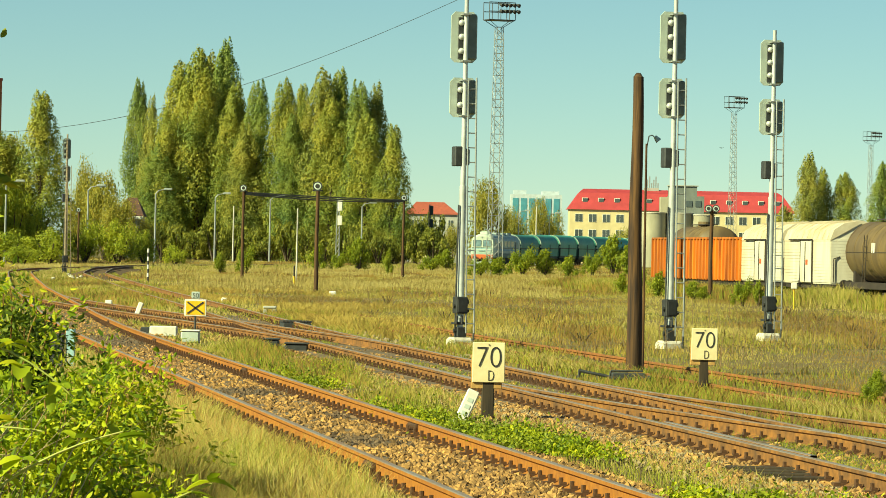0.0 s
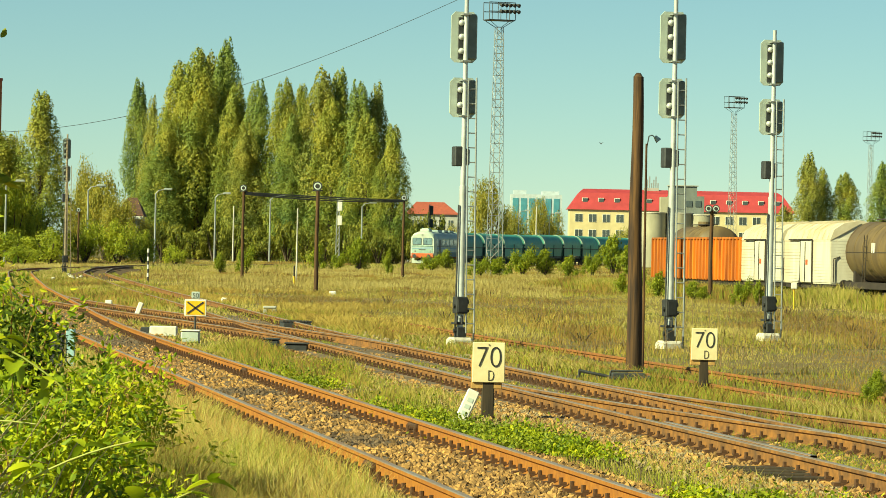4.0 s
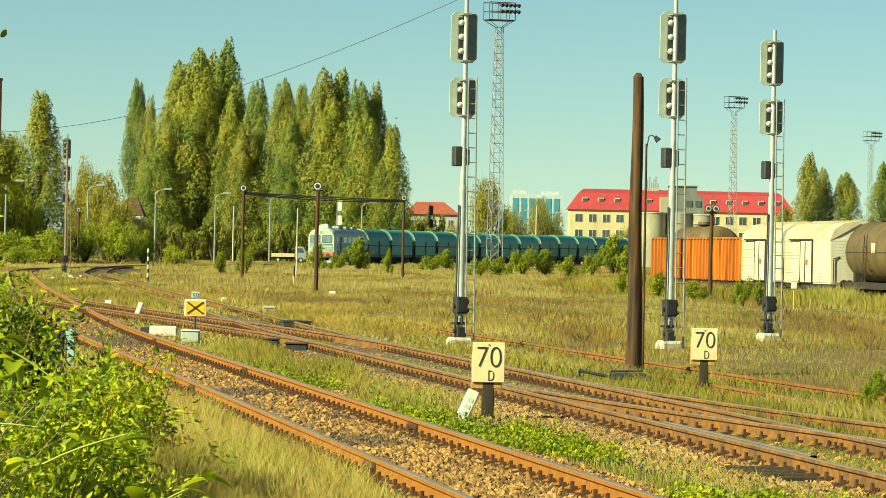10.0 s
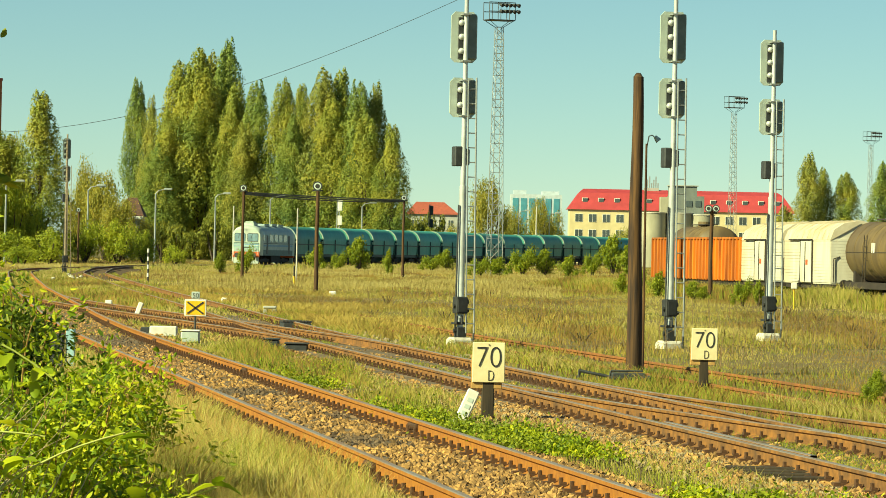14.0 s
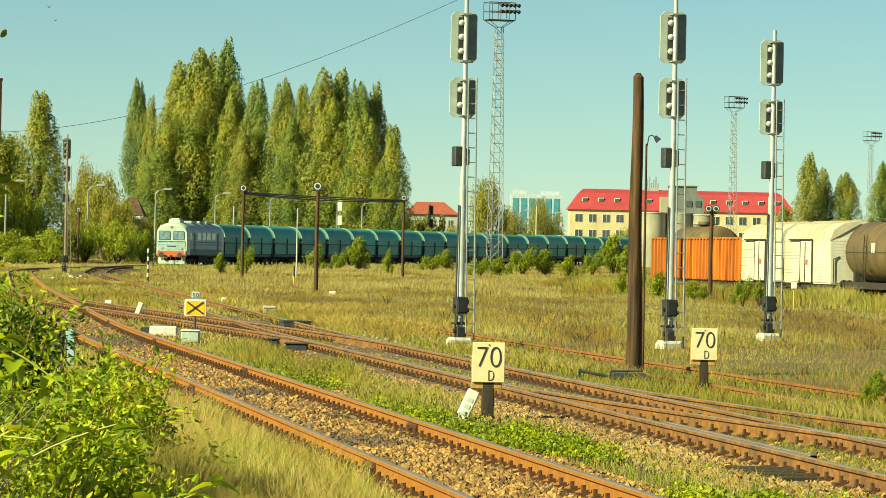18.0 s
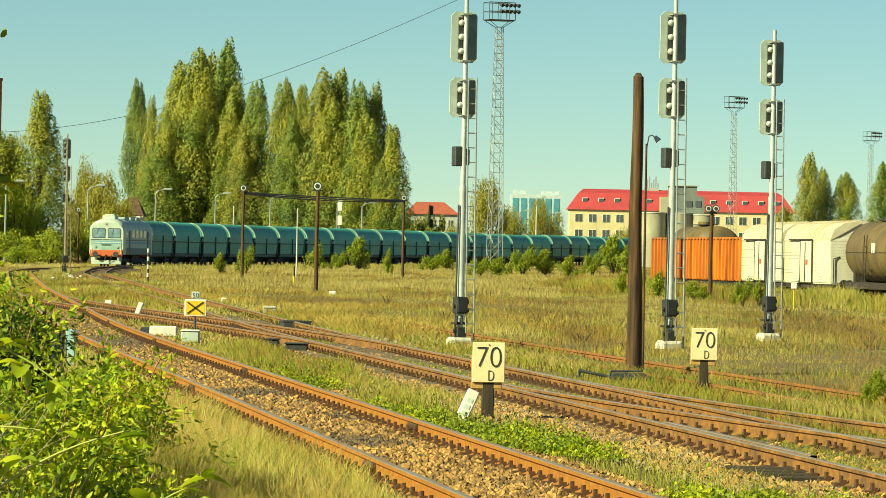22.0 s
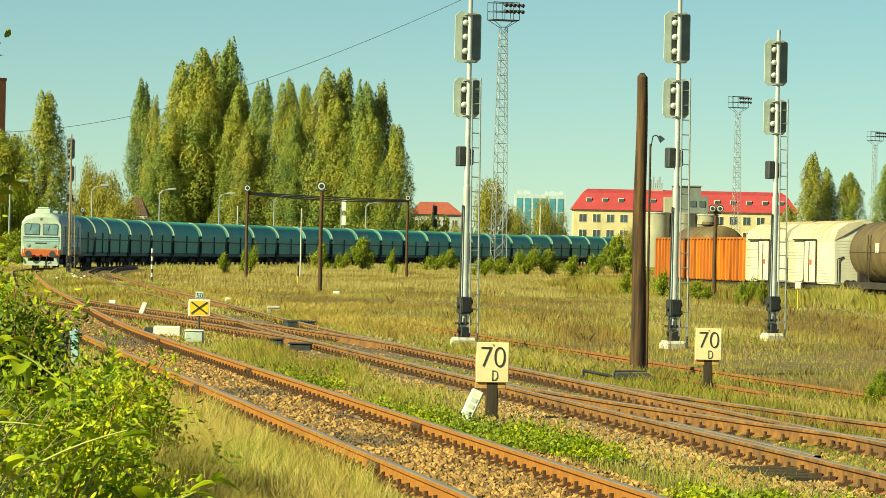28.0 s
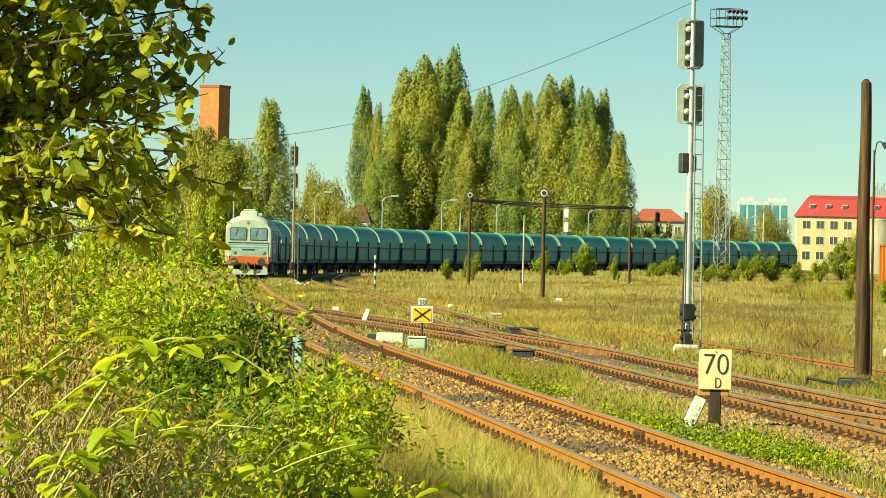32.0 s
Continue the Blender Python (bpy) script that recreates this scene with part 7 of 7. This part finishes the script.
def wires():
    x = [-106, -74.4, -61, -48.7, -34.7, -15.4, 1.2, 60, 110]
    z = [23.8, 24.8, 26.4, 29.6, 34.4, 42.1, 50.3, 80, 105]
    e = thing("power_line", 0, 750, 0, "single thin overhead power line on two far masts", "power line")
    xs = np.linspace(-106, 110, 90)
    co = np.polyfit(x, z, 4)
    part("wire", raw_mesh("wire", *tube(np.stack([xs, 0 * xs, np.polyval(co, xs)], 1), 0.05, 0.05, 5), M["darksteel"]), None, e)
    for xx in (-106, 110):
        part("mast", rodded((xx, 0, -0.5), (xx, 0, float(np.polyval(co, xx)) + 0.05), 0.4, 0.15), M["galv"], e)
    e = thing("yard_cable", 0, 0, 0, "dark cable bundle strung between two poles", "cable")
    t = np.linspace(0, 1, 24)
    for k in range(3):
        sag = (0.10 + 0.12 * k) * 4 * t * (1 - t)
        part("cable", raw_mesh("cable", *tube(np.stack([-13.0 + 9.9 * t, 259 + 45 * t, 5.72 + 0.30 * t - sag * 0.5 - 0.06 * k], 1), 0.045, 0.045, 5), M["black"]), None, e)


def truck():
    e = thing("small_truck", 0, 0, 0, "small pale blue-green flatbed truck driving past the trees", "truck")
    part("bed", boxed(-2.6, 0.6, -0.95, 0.95, 0.75, 1.25, 0.03), M["wallcream"], e, "low cream cargo bed")
    part("cab", prism(bmesh.new(), [(0.65, 0.5), (0.65, 2.15), (0.8, 2.25), (1.75, 2.22), (2.15, 1.45), (2.25, 0.5)], -0.92, 0.92), M["van"], e)
    part("side_window", prism(bmesh.new(), [(0.85, 1.4), (0.85, 2.0), (1.65, 2.0), (1.95, 1.4)], -0.94, 0.94), M["glass"], e)
    part("chassis", boxed(-2.5, 2.2, -0.6, 0.6, 0.45, 0.75), M["under"], e)
    for x in (-1.7, 1.45):
        for yy in (-0.9, 0.9):
            w = part("wheel", rodded((x, yy - 0.12, 0.36), (x, yy + 0.12, 0.36), 0.36, seg=16), M["rubber"], e)
            part("rim", rodded((x, yy - 0.13, 0.36), (x, yy + 0.13, 0.36), 0.18, seg=10), M["greyplate"], w)
    return e


def bird():
    """A dark bird with its nose along +x; the wings hinge at the body's sides."""
    e = thing("bird", 0, 0, 0, "small dark bird flying across the sky", "bird", "birds over the yard")
    part("body", ball(ball(bmesh.new(), (0, 0, 0), 0.075, 2.1, 1, 0.95, sub=2), (0.17, 0, 0.03), 0.045, 1.15, 1, 1, sub=2), M["birddark"], e, smooth=True)
    part("beak", rodded((0.21, 0, 0.03), (0.265, 0, 0.02), 0.014, 0.003, seg=6), M["black"], e)
    part("tail", prism(bmesh.new(), [(-0.12, 0.0), (-0.30, 0.012), (-0.30, 0.0), (-0.12, -0.015)], -0.05, 0.05), M["birddark"], e)
    wings = []
    for sgn in (1, -1):
        bm = bmesh.new()
        lo, hi = [], []
        for x, y in ((0.09, 0.0), (0.11, 0.18), (0.03, 0.40), (-0.05, 0.42), (-0.07, 0.20), (-0.09, 0.0)):
            lo.append(bm.verts.new((x, y * sgn, -0.006)))
            hi.append(bm.verts.new((x, y * sgn, 0.008)))
        bm.faces.new(lo[::-1])
        bm.faces.new(hi)
        for i in range(6):
            j = (i + 1) % 6
            bm.faces.new((lo[i], lo[j], hi[j], hi[i]))
        bmesh.ops.recalc_face_normals(bm, faces=bm.faces)
        wings.append(part("wing", bm, M["birddark"], e))
    return e, wings


def motions():
    times = list(range(0, 33, 1))
    walk(LOCO, [(t, vehicle_pose(S32 + (32 - t) * SPEED, 17.0)) for t in times])
    for i, w in enumerate(HOPPERS):
        walk(w, [(t, vehicle_pose(S32 + (32 - t) * SPEED + 17.0 + i * 12.1, 12.1)) for t in times])
    # one bird crosses the sky and alights behind the poplars, two others fly up from there
    ways = [[(0, 44.7, 20.0), (5.6, 18.1, 20.3), (6.8, 12.3, 20.2), (7.8, 5.5, 20.4), (8.3, 2.4, 21.3), (9.0, -2.1, 22.2), (10.0, -8.0, 23.7), (10.8, -11.8, 24.1), (32, -11.9, 24.1)],
            [(0, -40.4, 22.5), (14.2, -40.5, 22.6), (16.5, -54.6, 37.0), (17.3, -60.4, 39.0), (18.1, -65.1, 40.6), (32, -151.2, 45.4)],
            [(0, -32.8, 22.7), (14.2, -32.9, 22.8), (16.5, -49.4, 35.9), (17.3, -57.1, 37.5), (18.1, -64.2, 38.5), (18.9, -69.3, 39.8), (32, -176.8, 61.3)]]
    for j, ((e, wings), way) in enumerate(zip(BIRDS, ways)):
        walk(e, [(t, pose(x, 640, z, 0, 0, 122 + 8 * j)) for t, x, z in way])
        for k, w in enumerate(wings):
            sgn = 1 - 2 * k
            walk(w, [(i * 0.1, pose(0, 0.05 * sgn, 0.03, sgn * (12 + 34 * math.sin(i * 2.1 + j)), 0, 0)) for i in range(215)] + [(32, pose(0, 0.05 * sgn, 0.03, sgn * 12, 0, 0))])
    # light wind in the poplars and in the long shoots
    for k, e in enumerate(POPLARS):
        m = e.matrix_basis.copy()
        walk(e, [(t / 2, m @ pose(0, 0, 0, 0, 0.28 * math.sin(t * 0.83 + k * 0.7) + 0.12 * math.sin(t * 1.9 + k * 2.3), 0)) for t in range(65)])
    for k, e in enumerate(SHOOTS):
        m = e.matrix_basis.copy()
        walk(e, [(t * 0.4, m @ pose(0, 0, 0, 0.5 * math.sin(t * 1.3 + k), 0.9 * math.sin(t * 1.7 + k * 1.9) + 0.4 * math.sin(t * 0.6 + k), 0)) for t in range(81)])
    walk(TRUCK, [(t, pose(-32.3 + 3.75 * (t - 7), 547, 0.30)) for t in (0, 8, 16, 24, 32)])


LOCO = loco()
HOPPERS = [hopper()]
for i in range(24):
    HOPPERS.append(copy_thing(HOPPERS[0], Matrix.Identity(4)))
TRUCK = truck()
BIRDS = [bird() for i in range(3)]

signal(0.40, 84.85, 7.8, 1.013)
signal(4.95, 85.86, 7.85, 1.035)
signal(8.05, 97.29, 7.65, 1.045)
signal(-24.73, 259, 9.29, 1.27, steel="brownsteel", board="casegrey")
speed_sign(0.583, 48.13, 0.397, 0.49, 0.922, 0.15)
speed_sign(3.97, 59.65, 0.397, 0.48, 0.945, 0.135)
wood_pole(3.30, 67.69, 5.08, 0.14, 0.088, -0.02)
speaker_pole(-6.01, 188, 5.04)
speaker_pole(-13.13, 259, 5.98)
speaker_pole(-3.08, 304, 6.18, 1)
speaker_pole(12.9, 190.5, 4.40, 2)
speaker_pole(-36.9, 400, 5.6)
for x, y, t in ((-45.85, 414, 8.6), (-39.86, 443, 8.67), (-34.26, 470, 8.73), (-29.06, 503, 8.77), (-23.26, 530, 8.89), (-11.05, 535, 8.34), (12.14, 640, 8.83), (18.44, 690, 8.9)):
    street_lamp(x, y, t)
light_tower(4.83, 370, 23.27, 1.25, 0.62, 1.30)
light_tower(42.78, 587, 23.35, 1.1, 0.6, 1.30)
light_tower(78.58, 730, 23.28, 1.1, 0.6, 1.30)
tank_wagon(180.0, 9.2)
reefer(191.7, 9.8)
reefer(202.1, 9.3)
gondola(214.2, 15.0)
gondola(227.1, 8.2)
tank_wagon(240, 9.4, "brown tank wagon behind the gondolas, parked on a siding", r=1.5, side=3.3)
buildings()
poplars()

UG = [clump_mesh(s, 2600, M["thicket"], 0.10, "undergrowth_crown", lobes=16) for s in (41, 42)]
SH = [clump_mesh(s, 3600, M["shrub"], 0.085, "shrub_crown") for s in (21, 22, 23)]
HG = [clump_mesh(s, 4200, M["hedge"], 0.07, "hedge_crown", lobes=22) for s in (51, 52)]
TR = [clump_mesh(s, 9000, M["tree"], 0.046, "tree_crown", lobes=26) for s in (31, 32, 33)]
rows = [(-42.9, 500, 4.40, 11.49), (-47.2, 520, 2.60, 13.58), (-40.0, 495, 3.20, 8.26), (-51.4, 470, 3.60, 15.37), (-56.9, 470, 4.00, 17.95), (-48.9, 425, 3.80, 9.82),
        (7.2, 640, 4.60, 14.6), (11.3, 660, 4.00, 9.85), (20.0, 700, 2.90, 9.6), (16.9, 690, 3.20, 11.9), (1.4, 620, 2.60, 6.45), (30.7, 640, 3.00, 6.63),
        (-62.1, 480, 5.00, 12.12), (-67.1, 470, 5.00, 14.04), (-45.6, 505, 3.50, 8.93)]
for k, (x, y, r, h) in enumerate(rows):
    shrub(TR, k, x, y, r, h, "rounded autumn tree with olive and brownish leaves", "tree", "trees behind the yard")
for k in range(22):
    shrub(UG, k, -46 + k * 2.1, 606 + (k * 5) % 11, 2.8, 7.0 + (k * 3 % 5) * 0.7, "dark green thicket behind the poplars", group="undergrowth")
for k, (x, y, r, h) in enumerate(((-46.2, 424, 2.5, 9.0), (-48.9, 422, 2.8, 11.0), (-44.4, 426, 1.9, 7.0))):
    shrub(HG, k, x, y, r, h, "yellow-green broad tree beside a poplar", "tree", "trees behind the yard")
shrub(TR, 2, -40.4, 497, 3.2, 7.4, "olive bush in front of the small house")
shrub(TR, 4, -37.6, 498, 2.2, 5.6, "olive bush in front of the small house")
shrub(TR, 1, -50.5, 428, 4.2, 13.5, "rounded autumn tree with yellowing leaves", "tree", "trees behind the yard")
rows = [(-39.7, 400, 3.20, 2.95), (-38.9, 430, 3.00, 4.12), (-35.3, 430, 3.00, 3.90), (-40.4, 380, 2.40, 1.64), (-33.3, 440, 2.40, 3.02), (-28.4, 420, 1.80, 1.96),
        (-47.0, 390, 3.40, 3.80), (-53.0, 400, 4.00, 4.47), (-59.0, 410, 4.00, 4.84), (-43.5, 400, 3.00, 2.87)]
for k, (x, y, r, h) in enumerate(rows):
    shrub(HG, k, x, y, r, h * 1.22, "yellow-green hedge bush beside the railway curve")
for k in range(17):
    x = -43 + k * 2.6
    shrub(UG, k, x, 560 + (k * 7) % 9, 2.9, 4.4 + (k * 5 % 7) * 0.4, "dark green undergrowth bush under the poplars", group="undergrowth")
rows = [(-16.4, 330, 0.94, 2.63), (-18.0, 320, 0.64, 1.75), (-12.8, 400, 1.37, 2.68), (-10.5, 400, 1.03, 2.27), (-8.5, 400, 1.60, 3.57), (-5.0, 360, 0.62, 2.35),
        (-1.1, 420, 1.56, 2.15), (0.4, 430, 1.11, 2.48), (4.9, 360, 1.54, 1.79), (7.7, 380, 1.74, 3.18), (9.8, 380, 1.41, 2.67), (11.7, 370, 1.27, 2.03),
        (14.4, 380, 1.19, 2.68), (17.2, 400, 1.71, 4.13), (18.2, 390, 1.45, 3.28), (3.3, 350, 1.25, 2.01)]
for k, (x, y, r, h) in enumerate(rows):
    shrub(SH, k, x, y, r * 1.1, h, "sunlit yellow-green shrub in the dry grass")
rows = [(13.0, 171, 0.62, 1.35), (13.6, 170, 0.38, 1.15), (10.9, 200, 0.70, 1.35), (10.0, 203, 0.68, 1.6), (12.2, 192, 0.62, 0.95), (9.6, 212, 0.6, 1.2), (6.0, 55, 0.22, 0.41),
        (6.3, 57, 0.20, 0.47), (12.5, 190, 0.60, 0.70)]
for k, (x, y, r, h) in enumerate(rows):
    shrub(SH, k, x, y, r, h, "green weedy shrub near the parked wagons")

DW = [weed_mesh(s) for s in (61, 62, 63)]
wr = random.Random(9)
for k in range(30):
    y = 1 / wr.uniform(1 / 230, 1 / 74)
    x = y * wr.uniform(-0.03, 0.115)
    if x > float(main_x(y)) + 9.5:
        shrub(DW, k, x, y, wr.uniform(0.3, 0.7), wr.uniform(0.3, 0.55), "wispy dry brown weed clump in the field", "weeds", "dry weed clumps")
small_things()
wires()
fishplates()
track_fittings()
for k in range(4):
    bx, by = 3.12 + 0.13 * k, 37.3 - 0.52 * k
    ob = part("timber_board", boxed(-0.42, 0.42, -0.07, 0.07, -0.02, 0.035, 0.01), M["darkwood"])
    ob.matrix_basis = pose(bx, by, float(G(bx, by)) + 0.01, 0, 0, -9 + 5 * k)
    tagged(ob, "old dark timber board lying beside the turnout", "board", "boards beside the turnout")
broadleaf_tree()
bramble(101, -2.42, 23.5, 0.75, 1.30, 6630, 0.046, "bramble", "bright yellow-green bramble bush beside the track")
bramble(102, -3.0, 25.5, 0.95, 1.55, 6630, 0.046, "bramble", "yellow-green bramble bush with small leaves")
bramble(103, -3.35, 21.5, 0.9, 1.60, 6630, 0.046, "bramble", "bramble bush mixed with many dry stems")
bramble(104, -2.86, 26.5, 0.56, 1.72, 9500, 0.042, "darkbush", "dark green bush with narrow leaves")
bramble(105, -4.3, 24.5, 0.95, 2.1, 9000, 0.044, "bramble", "dense green hedge bush")
bramble(106, -2.0, 19.5, 0.55, 0.95, 3825, 0.046, "bramble", "low bramble bush with pale green leaves")
bramble(107, -2.72, 17.2, 0.62, 1.68, 8500, 0.03, "olivedry", "olive-brown withered bush with dry stalks", 60)
bramble(108, -3.3, 19.4, 0.7, 1.85, 11000, 0.03, "olivedry", "olive-brown withered shrub with dry stalks", 70)
bramble(111, -5.1, 33.0, 1.1, 2.45, 8200, 0.05, "bramble", "tall green hedge bush beside the track")
bramble(112, -6.6, 37.0, 1.4, 2.9, 9000, 0.055, "bramble", "tall dense hedge bush in shade and sun")
bramble(113, -6.2, 31.0, 1.2, 2.7, 8000, 0.05, "bramble", "tall yellow-green hedge bush")
bramble(115, -4.35, 29.6, 0.95, 2.35, 12000, 0.040, "bramble", "tall fine-leaved yellow-green hedge bush")
bramble(116, -5.4, 31.5, 1.1, 2.7, 12000, 0.042, "bramble", "tall fine-leaved yellow-green hedge bush")
bramble(117, -3.38, 27.2, 0.72, 2.15, 11000, 0.040, "bramble", "fine-leaved hedge bush with dry stems")
bramble(118, -2.85, 18.2, 0.7, 1.82, 11000, 0.03, "reddry", "reddish-brown withered weeds on thin stalks", 70)
bramble(119, -3.72, 29.2, 0.8, 2.35, 12000, 0.042, "bramble", "tall fine-leaved yellow-green hedge bush")
bramble(114, -2.2, 16.8, 0.45, 1.05, 3400, 0.04, "bramble", "low bramble bush with bright leaves")
bramble(109, -5.0, 28.0, 1.0, 2.15, 6375, 0.046, "bramble", "tall green bramble hedge")
bramble(110, -2.75, 31.0, 0.8, 1.35, 5100, 0.046, "bramble", "yellow-green bush at the track edge")
bramble_shoot(201, (-2.9, 14.0, 0.2), (-1.35, 13.6, 1.35), 0.35)
bramble_shoot(202, (-2.5, 13.0, 0.1), (-1.22, 13.0, 1.52), 0.7, 0.085, 22)
bramble_shoot(207, (-2.3, 13.1, 0.1), (-1.02, 13.0, 1.38), 0.22, 0.08, 14)
bramble_shoot(208, (-1.6, 12.8, 0.1), (-0.72, 13.0, 1.21), 0.18, 0.08, 14)
bramble_shoot(203, (-3.0, 15.0, 0.5), (-1.75, 14.6, 1.6), 0.25)
bramble_shoot(204, (-2.5, 12.5, 0.1), (-1.62, 12.9, 1.55), 0.22)
bramble_shoot(205, (-3.2, 15.5, 0.8), (-1.95, 15.2, 1.75), 0.12)
bramble_shoot(206, (-2.0, 16.0, 0.1), (-1.05, 15.4, 0.95), 0.2)
dry_tangle(301, -2.35, 16.4, 0.65, 1.35, 330)
dry_tangle(302, -3.0, 16.6, 0.6, 1.6, 260)
dry_tangle(303, -2.75, 18.8, 0.6, 1.3, 240)
dry_tangle(304, -2.9, 22.0, 0.4, 1.1, 90)
bramble(122, -1.9, 21.6, 0.5, 0.9, 6000, 0.046, "bramble", "low bright bramble bush beside the grass")
bramble(123, -2.35, 21.0, 0.55, 1.2, 7000, 0.046, "bramble", "bright yellow-green bramble bush beside the grass")
bramble(120, -1.95, 15.4, 0.38, 0.95, 1500, 0.055, "bramble", "low bramble bush with broad bright leaves", 16)
bramble(121, -2.75, 15.2, 0.4, 1.25, 1300, 0.055, "bramble", "low bramble bush with broad bright leaves", 16)
fields()
ballast()
motions()
